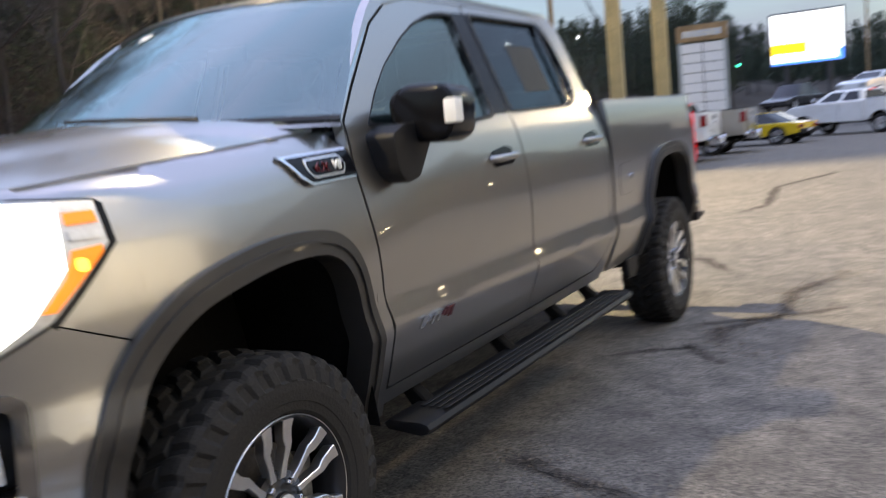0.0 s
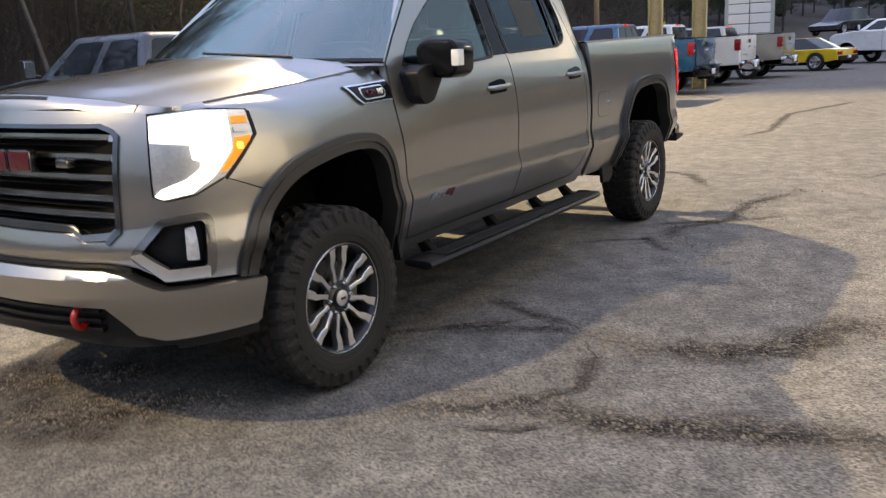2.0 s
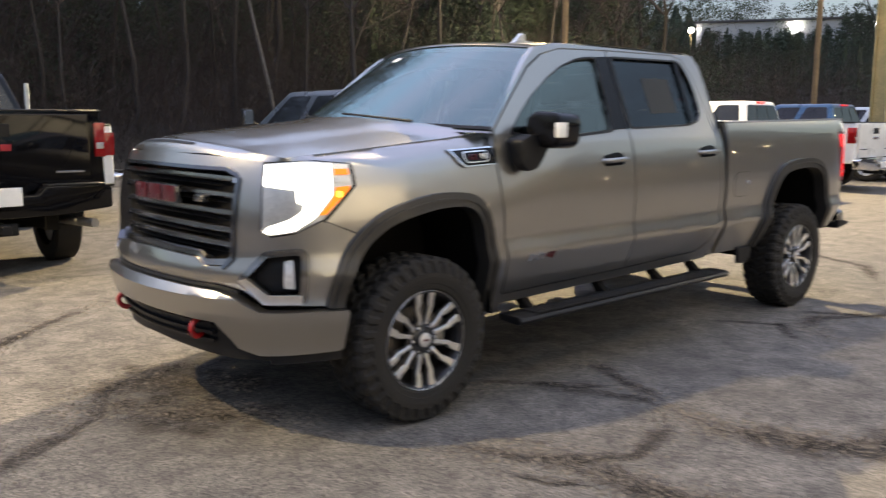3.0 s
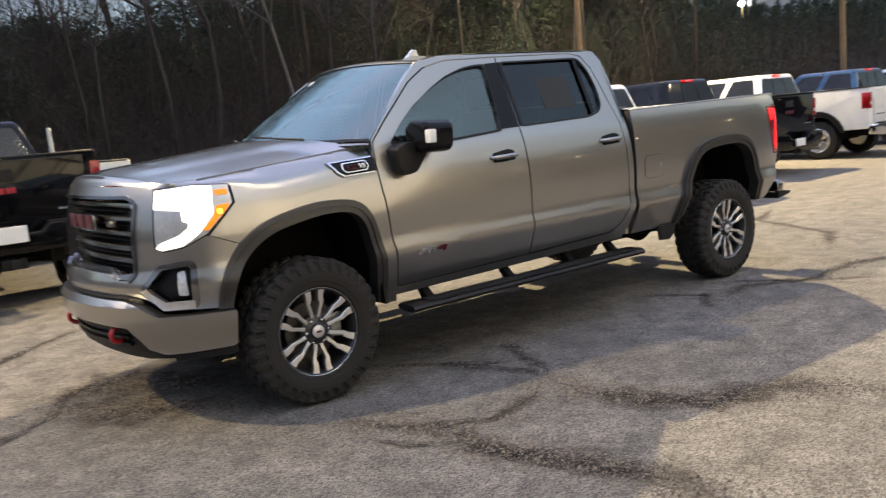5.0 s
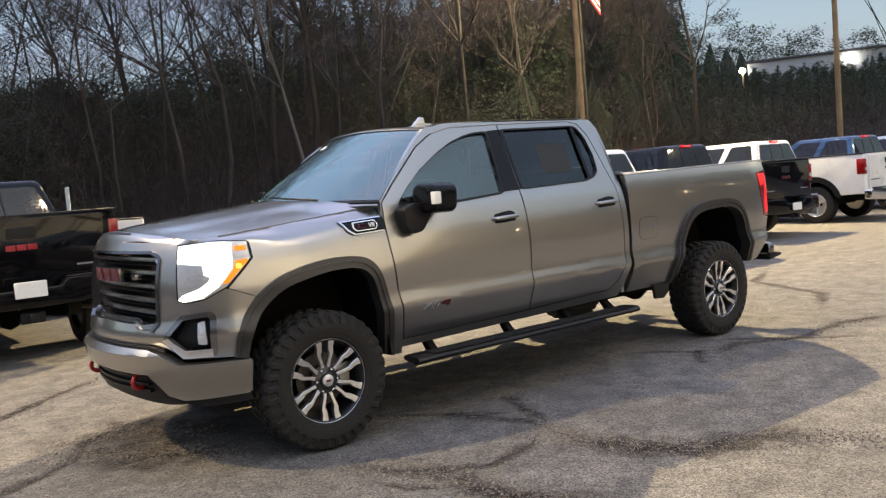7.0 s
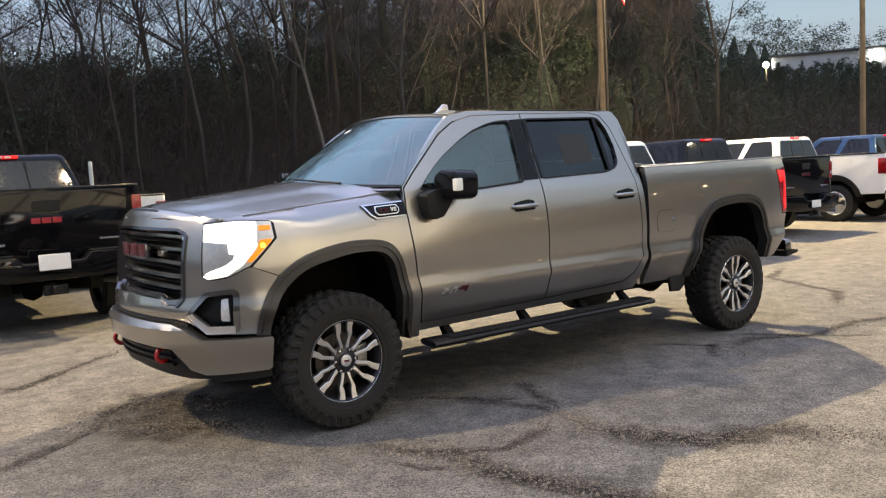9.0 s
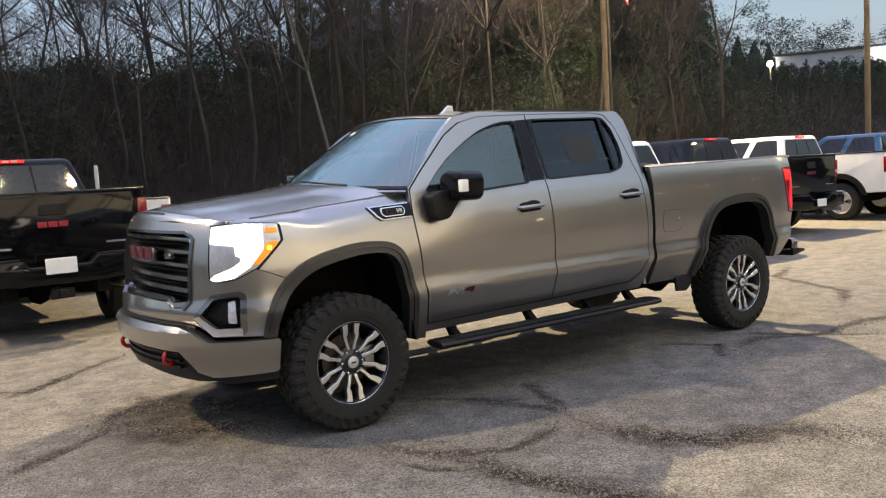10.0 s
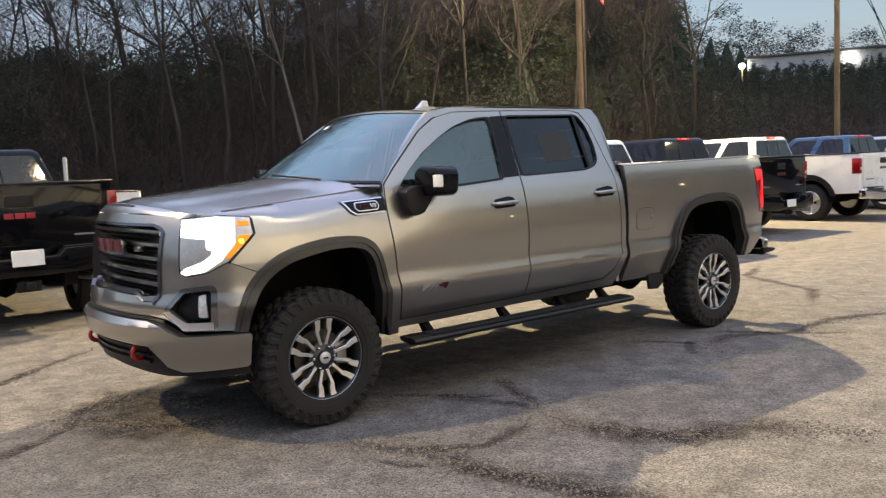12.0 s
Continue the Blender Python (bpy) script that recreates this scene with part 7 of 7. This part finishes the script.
mk.matrix_world = pose(1.0, 9.6, 0)
tagged(mk, "thin white marker post at the edge of the lot", "post")


# ---------------------------------------------------------------- woods
M_BARK = mat("grey_bark", (0.050, 0.044, 0.040), 0.95, 0, 2, 0.4, 0.6, 0, 25)
M_BARKPALE = mat("pale_bark", (0.11, 0.098, 0.086), 0.9, 0, 2, 0.35, 0.5, 0, 25)
M_TWIG = mat("bare_twigs", (0.055, 0.046, 0.044), 0.95, 0, 1, 0.3)
M_NEEDLE = mat("pine_needles", (0.030, 0.042, 0.026), 0.9, 0, 0.5, 0.5, 0, 0, 6, random_vary=0.3)
M_BRUSH = mat("brush_twigs", (0.050, 0.038, 0.034), 0.95, 0, 0.3, 0.5, 0, 0, 5)


class Sticks:
    """Collects tapered sticks into one mesh."""
    def __init__(self):
        self.v, self.f = [], []

    def add(self, a, b, r0, r1, n=4):
        d = (b - a).normalized()
        ref = Vector((0, 0, 1)) if abs(d.z) < 0.8 else Vector((1, 0, 0))
        s = d.cross(ref).normalized()
        u = s.cross(d)
        base = len(self.v)
        for p, r in ((a, r0), (b, r1)):
            for k in range(n):
                t = 2 * math.pi * k / n
                self.v.append(tuple(p + r * (math.cos(t) * s + math.sin(t) * u)))
        for k in range(n):
            self.f.append((base + k, base + (k + 1) % n, base + n + (k + 1) % n, base + n + k))

    def mesh(self, name, material):
        me = bpy.data.meshes.new(name)
        me.from_pydata(self.v, [], self.f)
        me.materials.append(material)
        me.shade_smooth()
        return me


def bare_tree_meshes(seed, height, spread, bark, stout=0.0105):
    rnd = random.Random(seed)
    trunk, crown = Sticks(), Sticks()

    def grow(p, d, length, r, level):
        n = (4, 4, 3, 2)[level]
        a = p
        for i in range(n):
            d = (d + Vector((rnd.gauss(0, 0.16), rnd.gauss(0, 0.16), rnd.gauss(0.05, 0.08)))).normalized()
            b = a + d * (length / n)
            r0, r1 = r * (1 - 0.75 * i / n), r * (1 - 0.75 * (i + 1) / n)
            (trunk if level == 0 else crown).add(a, b, max(r0, 0.006), max(r1, 0.005), 7 if level == 0 else (4 if level < 3 else 3))
            if level < 3:
                start = 0.30 if level == 0 else 0.0
                if (i + 1) / n > start:
                    for _ in range((3, 2, 2)[level] + (rnd.random() < 0.35)):
                        out = Vector((rnd.gauss(0, 1), rnd.gauss(0, 1), rnd.uniform(-0.1, 0.7))).normalized()
                        nd = (d * rnd.uniform(0.5, 0.9) + out * spread).normalized()
                        grow(b, nd, length * rnd.uniform(0.32, 0.50), max(r1 * 0.62, 0.007), level + 1)
            a = b

    grow(Vector((0, 0, -0.3)), Vector((rnd.gauss(0, 0.05), rnd.gauss(0, 0.05), 1)).normalized(), height * 0.8, height * stout, 0)
    return trunk.mesh("trunk", bark), crown.mesh("crown", M_TWIG if bark is M_BARK else bark)


def tuft(verts, faces, c, s, rnd):
    """A sliver of needles or leaves."""
    d = Vector((rnd.gauss(0, 1), rnd.gauss(0, 1), rnd.gauss(0.2, 0.8))).normalized()
    e = d.cross(Vector((rnd.gauss(0, 1), rnd.gauss(0, 1), rnd.gauss(0, 1)))).normalized()
    b = len(verts)
    verts += [tuple(c - d * s), tuple(c + e * s * 0.2), tuple(c + d * s), tuple(c - e * s * 0.2)]
    faces.append((b, b + 1, b + 2, b + 3))


def core(verts, faces, x, y, z0, tall, wide, rnd):
    """The dense inner shade of a crown: a lumpy shell of needles."""
    n, rings, base = 9, 7, len(verts)
    for i in range(rings):
        f = i / (rings - 1)
        w = wide * (0.45 + 0.55 * math.sin(math.pi * min(1.0, 0.25 + f * 0.75))) * (1 - f**3) + 0.02
        for k in range(n):
            a = 2 * math.pi * k / n + rnd.uniform(-0.25, 0.25)
            q = w * rnd.uniform(0.6, 1.25)
            verts.append((x + q * math.cos(a), y + q * math.sin(a), z0 + tall * f + rnd.uniform(-0.04, 0.04) * tall))
    for i in range(rings - 1):
        for k in range(n):
            p, q = base + i * n + k, base + i * n + (k + 1) % n
            faces += [(p, q, q + n), (p, q + n, p + n)]


def pine_meshes(seed, height):
    rnd = random.Random(seed)
    trunk = Sticks()
    z = 0.0
    p = Vector((0, 0, -0.3))
    for i in range(6):
        q = Vector((rnd.gauss(0, 0.05), rnd.gauss(0, 0.05), height * (i + 1) / 6))
        trunk.add(p, q, height * 0.014 * (1 - i / 6.5), height * 0.014 * (1 - (i + 1) / 6.5), 7)
        p = q
    verts, faces = [], []
    levels = 22
    for i in range(levels):
        f = i / (levels - 1)
        z = height * (0.22 + 0.78 * f)
        reach = height * 0.17 * (1 - f**2.4) ** 0.7 * rnd.uniform(0.7, 1.2) + 0.25
        for k in range(rnd.randint(4, 6)):
            a = rnd.uniform(0, 6.28)
            ln = reach * rnd.uniform(0.6, 1.15)
            tip = Vector((math.cos(a) * ln, math.sin(a) * ln, z + ln * rnd.uniform(-0.25, 0.2)))
            trunk.add(Vector((0, 0, z)), tip, 0.03, 0.012, 3)
            for m in range(52):
                c = Vector((0, 0, z)).lerp(tip, rnd.uniform(0.15, 1.08)) + Vector((rnd.gauss(0, 0.17), rnd.gauss(0, 0.17), rnd.gauss(0.05, 0.14))) * (0.6 + 0.05 * height)
                tuft(verts, faces, c, rnd.uniform(0.06, 0.15), rnd)
    core(verts, faces, 0.0, 0.0, height * 0.30, height * 0.56, height * 0.045, rnd)
    me = bpy.data.meshes.new("crown")
    me.from_pydata(verts, [], faces)
    me.materials.append(M_NEEDLE)
    return trunk.mesh("trunk", M_BARK), me


BARE = [bare_tree_meshes(s, h, sp, b, w) for s, h, sp, b, w in ((1, 12, 0.85, M_BARK, 0.0055), (2, 14, 0.75, M_BARK, 0.0085), (5, 10, 1.0, M_BARK, 0.0048), (7, 13, 0.8, M_BARK, 0.0065), (9, 13, 0.95, M_BARKPALE, 0.0052))]
PINES = [pine_meshes(s, h) for s, h in ((11, 11), (12, 14), (13, 9), (14, 12))]


def plant(meshes, x, y, turn, size, label, group, name="tree"):
    t = thing(name, label, "tree", (x, y, ground_height(x, y) - 0.15), turn, group)
    t.scale = (size, size, size)
    for nm, me in zip(("trunk", "crown"), meshes):
        o = new(nm, me)
        o.parent = t
    return t


SKYLINE = [(-8, 8.0), (-1.2, 6.8), (1, 5.6), (3, 4.9), (8, 4.9), (11.4, 5.5), (13, 6.4), (17, 7.0), (23, 7.1), (28, 8.1), (30.8, 8.5), (32, 9.6), (35, 10.6), (38, 14), (62, 14)]
# elevation of the dense dark wood's top as seen from the lot
MASS = [(35, 9.0), (37.5, 10.6), (40, 11.5), (46, 11.0), (52, 10.6), (56, 9.8), (60.5, 9.8), (62, 9.7), (64.6, 10.8), (66.8, 10.6), (69, 10.5), (70.7, 9.3), (72.3, 8.6), (75.4, 8.9), (79, 8.2), (90, 8.6), (112, 8.4)]


def far_pine(store, x, y, height, rnd):
    """A pine of loose needle clumps, for the far slope."""
    verts, faces = store
    gz = ground_height(x, y)
    core(verts, faces, x, y, gz + height * 0.10, height * 0.58, height * 0.11, rnd)
    for i in range(15):
        f = (i + rnd.random()) / 15
        z = gz + height * (0.12 + 0.88 * f)
        reach = height * 0.22 * (1 - f**1.7) ** 0.7 + 0.12
        for _ in range(36):
            a, q = rnd.uniform(0, 6.28), reach * (0.15 + 0.9 * rnd.random())
            c = Vector((x + q * math.cos(a), y + q * math.sin(a), z + rnd.gauss(0, 0.22)))
            tuft(verts, faces, c, rnd.uniform(0.14, 0.32), rnd)


def evergreen(store, x, y, height, rnd, grain=1.0):
    """A broad cedar or loblolly of small dense clumps, for the wood behind the bare trees."""
    verts, faces = store
    gz = ground_height(x, y)
    core(verts, faces, x, y, gz, height * 0.66, height * 0.15, rnd)
    for _ in range(36):
        f = rnd.uniform(0.08, 1.0)
        a, q = rnd.uniform(0, 6.28), height * 0.24 * (1 - f**2.6) ** 0.7 + 0.1
        c = Vector((x + q * math.cos(a), y + q * math.sin(a), gz + height * f * 0.97))
        lump = rnd.uniform(0.35, 0.75) * grain
        for _ in range(26):
            d = Vector((rnd.gauss(0, 1), rnd.gauss(0, 1), rnd.gauss(0, 0.6))) * lump * 0.6
            tuft(verts, faces, c + d, rnd.uniform(0.07, 0.20) * grain, rnd)


def forest():
    rnd = random.Random(21)
    for ring in range(6):
        az = 34.0 + ring * 0.7
        while az < 112:
            e = linear(EDGE, az)
            r = e + 2.0 + ring * rnd.uniform(3.5, 5.5) + rnd.uniform(0, 3.5)
            x, y = O_X + r * math.cos(radians(az)), O_Y + r * math.sin(radians(az))
            tall = rnd.uniform(0.75, 1.1)
            if az > 63:
                tall *= 0.85
                if ring > 1:
                    az += rnd.uniform(4.0, 8.0)
            pale = rnd.random() < 0.03
            plant(BARE[4] if pale else BARE[rnd.randrange(4)], x, y, rnd.uniform(0, 360), tall,
                  "bare pale-barked tree on the wooded bank" if pale else "leafless grey tree on the wooded bank", "bare trees of the wood")
            az += rnd.uniform(1.2, 2.8) * (1.0 + 0.08 * ring + (0.6 if ring > 2 else 0.0))
    far = ([], [])
    for ring in range(6):
        az = -7.0 + 0.3 * ring
        while az < 62:
            e = linear(EDGE, az)
            near = 1.0 if az < 36 else 0.5
            r = max(e + 14, 86 if az < 12 else 0) + (ring * 15 + rnd.uniform(0, 12)) * near
            x, y = O_X + r * math.cos(radians(az)), O_Y + r * math.sin(radians(az))
            sky = linear(SKYLINE, az) * rnd.uniform(0.80, 1.03)
            if 23 < az < 35 and r < 140:
                sky = min(sky, rnd.uniform(4.8, 5.7))
            if abs(az - 32.0) < 0.8 and r < 142:
                sky = min(sky, 4.8)
            k = rnd.randrange(4)
            room = 1.5 + r * math.tan(radians(sky)) - ground_height(x, y)
            size = min(1.5, room / (11, 14, 9, 12)[k])
            if size > 0.28 and ring > (0 if az < 36 else 2):
                far_pine(far, x, y, size * (11, 14, 9, 12)[k], rnd)
            elif size > 0.28:
                plant(PINES[k], x, y, rnd.uniform(0, 360), size, "dark green pine on the hillside", "pines of the hillside")
            az += rnd.uniform(0.9, 1.9) * (1.3 if az > 36 else 0.6)
    # one broad dark evergreen standing over the rest
    for _ in range(9):
        a, r = rnd.uniform(12.4, 16.6), rnd.uniform(76, 84)
        x, y = O_X + r * math.cos(radians(a)), O_Y + r * math.sin(radians(a))
        top = 1.5 + r * math.tan(radians(8.35 - 0.32 * (a - 14.6) ** 2))
        far_pine(far, x, y, top - ground_height(x, y), rnd)
    for ring in range(3):
        az = 16.0
        while az < 42:
            r = 156 + 14 * ring + rnd.uniform(0, 10)
            x, y = O_X + r * math.cos(radians(az)), O_Y + r * math.sin(radians(az))
            top = 1.5 + r * math.tan(radians(linear(SKYLINE, az) * rnd.uniform(0.72, 1.02)))
            evergreen(far, x, y, max(5.0, top - ground_height(x, y)), rnd, 2.2)
            az += rnd.uniform(0.7, 1.3)
    az = 35.8
    while az < 110:
        for depth in (13, 19, 25) if az > 47 else (8, 15, 22, 30):
            r = linear(EDGE, az) + depth + rnd.uniform(-2, 2)
            a = az + rnd.uniform(-0.8, 0.8)
            x, y = O_X + r * math.cos(radians(a)), O_Y + r * math.sin(radians(a))
            top = 1.5 + r * math.tan(radians(linear(MASS, a) * rnd.uniform(0.80, 1.01)))
            evergreen(far, x, y, top - ground_height(x, y), rnd)
        az += rnd.uniform(1.2, 2.0)
    me = bpy.data.meshes.new("far_pines")
    me.from_pydata(far[0], [], far[1])
    me.materials.append(M_NEEDLE)
    tagged(new("far_pines", me), "dark green pines high on the far hillside", "trees", kind="stuff")
    for _ in range(40):
        az = rnd.uniform(34, 56)
        r = linear(EDGE, az) + rnd.uniform(6, 24)
        x, y = O_X + r * math.cos(radians(az)), O_Y + r * math.sin(radians(az))
        top = 1.5 + r * math.tan(radians(linear(SKYLINE, min(az, 60)) * (0.62 if az < 62 else 0.55) * rnd.uniform(0.7, 1.25)))
        k = rnd.randrange(4)
        size = (top - ground_height(x, y)) / (11, 14, 9, 12)[k]
        if size > 0.3:
            plant(PINES[k], x, y, rnd.uniform(0, 360), min(1.2, size), "dark green pine on the hillside", "pines of the hillside")
    for az, r, s in ((87, 34, 0.6), (97, 32, 0.6)):
        x, y = O_X + r * math.cos(radians(az)), O_Y + r * math.sin(radians(az))
        plant(PINES[rnd.randrange(4)], x, y, rnd.uniform(0, 360), s, "dark green pine on the hillside", "pines of the hillside")

    plant(BARE[4], 9.94, 17.3, 40, 1.05, "bare pale-barked tree on the wooded bank", "bare trees of the wood")


forest()


def brush():
    """Thickets of bare stems along the bank."""
    rnd = random.Random(8)
    st = Sticks()
    for _ in range(12000):
        az = rnd.uniform(20, 115)
        e = linear(EDGE, az)
        r = e + 0.5 + abs(rnd.gauss(0, 11.0))
        x, y = O_X + r * math.cos(radians(az)), O_Y + r * math.sin(radians(az))
        h = rnd.uniform(1.2, 4.2) * (1.3 if noise.noise(Vector((x * 0.2, y * 0.2, 3))) > 0 else 0.8)
        p = Vector((x, y, ground_height(x, y) - 0.1))
        q = p + Vector((rnd.gauss(0, 0.45), rnd.gauss(0, 0.45), 0.9)) * h * 0.55
        s = q + Vector((rnd.gauss(0, 0.7), rnd.gauss(0, 0.7), 0.7)) * h * 0.45
        w = rnd.uniform(0.005, 0.015)
        st.add(p, q, w, w * 0.7, 3)
        st.add(q, s, w * 0.7, w * 0.3, 3)
        for _ in range(3):
            d = q.lerp(s, rnd.random())
            st.add(d, d + Vector((rnd.gauss(0, 0.35), rnd.gauss(0, 0.35), rnd.uniform(0.1, 0.6))) * h * 0.35, w * 0.45, w * 0.25, 3)
    ob = new("thicket", st.mesh("thicket", M_BRUSH))
    tagged(ob, "tangled bare brush along the wooded bank", "brush", kind="stuff")


brush()


def undergrowth():
    """Dark evergreen shrubs and young cedars among the stems of the bank."""
    rnd = random.Random(31)
    verts, faces = [], []
    for _ in range(950):
        az = rnd.uniform(20, 116)
        r = linear(EDGE, az) + 1.0 + abs(rnd.gauss(0, 9.0))
        x, y = O_X + r * math.cos(radians(az)), O_Y + r * math.sin(radians(az))
        if noise.noise(Vector((x * 0.09, y * 0.09, 7))) < (-0.22 if az > 68 else -0.05 if az < 48 else 0.12):
            continue
        gz, h = ground_height(x, y), rnd.uniform(1.2, 4.8)
        wide = h * rnd.uniform(0.22, 0.42)
        for _ in range(300):
            f = rnd.random()
            a, q = rnd.uniform(0, 6.28), wide * (1 - f**2.2) ** 0.7 * math.sqrt(rnd.random()) * 1.1 + 0.05
            c = Vector((x + q * math.cos(a), y + q * math.sin(a), gz + h * f + rnd.gauss(0, 0.1)))
            tuft(verts, faces, c, rnd.uniform(0.045, 0.11), rnd)
    me = bpy.data.meshes.new("undergrowth")
    me.from_pydata(verts, [], faces)
    me.materials.append(M_NEEDLE)
    tagged(new("undergrowth", me), "dark evergreen shrubs under the bare trees", "shrubs", kind="stuff")


undergrowth()


# ---------------------------------------------------------------- unseen walls, panes and ridge added behind the camera, with lot lamps
M_DARKWALL = mat("plain_dark_wall", (0.06, 0.052, 0.045), 0.8, 0, 0.4, 0.25, 0.1, 0, 6)
M_PANEFILL = mat("pane_fill_glow", (0.8, 0.75, 0.65), 0.3, 0, 0.6, 0, emit=(1.0, 0.88, 0.64), power=PANE_FILL)
# unseen wall, added to close the lot and carry the glowing panes
bm = bmesh.new()
box(bm, -22.0, 15.6, -0.3, 0.3, -0.3, 6.6)
tall_wall = part("showroom_wall", bm, M_DARKWALL, None, "", False)
tall_wall.matrix_world = pose(-5.5, -14.0, 0)
tagged(tall_wall, "plain unseen wall that closes the lot behind the camera", "wall", kind="structure")
# unseen wall, its height set to shape the dark band the doors mirror
bm = bmesh.new()
box(bm, 0.0, 46.0, -0.3, 0.3, -0.3, 3.4)
low_wall = part("workshop_wall", bm, M_DARKWALL, None, "", False)
low_wall.matrix_world = pose(10.12, -14.05, 0)
tagged(low_wall, "plain dark unseen wall, added to darken the doors' reflections", "wall", kind="structure")
# unseen panes, added as a glow that brightens the truck's near wing
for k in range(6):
    win = thing("shop_window", "tall unseen glowing pane in a dark frame, added as fill", "window", (-4.2 + 2.6 * k, -13.68, 1.0), 180, "lit windows of the showroom")
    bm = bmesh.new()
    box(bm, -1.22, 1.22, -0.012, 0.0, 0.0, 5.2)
    part("pane", bm, M_PANEFILL, win, "added glowing pane", False)
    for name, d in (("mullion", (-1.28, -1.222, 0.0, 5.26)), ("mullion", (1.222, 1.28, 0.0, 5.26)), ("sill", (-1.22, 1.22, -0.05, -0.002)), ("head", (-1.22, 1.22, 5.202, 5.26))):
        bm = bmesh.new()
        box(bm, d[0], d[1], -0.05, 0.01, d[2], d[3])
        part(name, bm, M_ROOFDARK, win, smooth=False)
for x, y in BACK_LAMPS:
    light_pole((x, y), 12.35, 217)
bm = bmesh.new()


def ridge(a, b):
    """Unseen ridge added south and east, out of the lane's sight, to block low sky."""
    az = radians(-90 + 74 * a)
    crest = (12.0 + 5.0 * noise.noise(Vector((a * 9, 0, 5))) + 1.6 * noise.noise(Vector((a * 60, 1, 2)))) * smoothstep(0.0, 0.10, a) * (0.35 + 0.65 * smoothstep(1.0, 0.80, a))
    r = 44 + 9 * b + 2.0 * noise.noise(Vector((a * 30, b * 4, 1)))
    return Vector((2 + r * math.cos(az), r * math.sin(az), -0.3 + crest * smoothstep(0.0, 0.9, b)))


grid(bm, 160, 10, ridge)
bmesh.ops.recalc_face_normals(bm, faces=bm.faces[:])
tagged(part("wooded_ridge", bm, M_BRUSH), "dark unseen ridge, added to block low sky beyond the lot", "ridge", kind="structure")
bm = bmesh.new()
box(bm, -0.3, 0.3, -45, 45, -0.3, 5.0)
west = part("boundary_wall", bm, M_DARKWALL, None, "", False)
west.matrix_world = pose(-34.0, 0, 0)
tagged(west, "plain boundary wall that closes the lot", "wall", kind="structure")
for k in range(9):
    wl_ = thing("wall_lamp", "small lit lamp on the added low wall", "lamp", (11.5 + 2.7 * k, -13.60, 1.6 + 0.6 * (k % 3)), 180, "lamps on the workshop wall")
    bm = bmesh.new()
    box(bm, -0.16, 0.16, -0.04, 0.14, -0.10, 0.14, 0.02, 2)
    part("housing", bm, M_ROOFDARK, wl_)
    bm = bmesh.new()
    box(bm, -0.10, 0.10, -0.07, -0.042, -0.06, 0.06, 0.01, 1)
    part("lens", bm, M_LAMPON, wl_, "glowing warm lens")
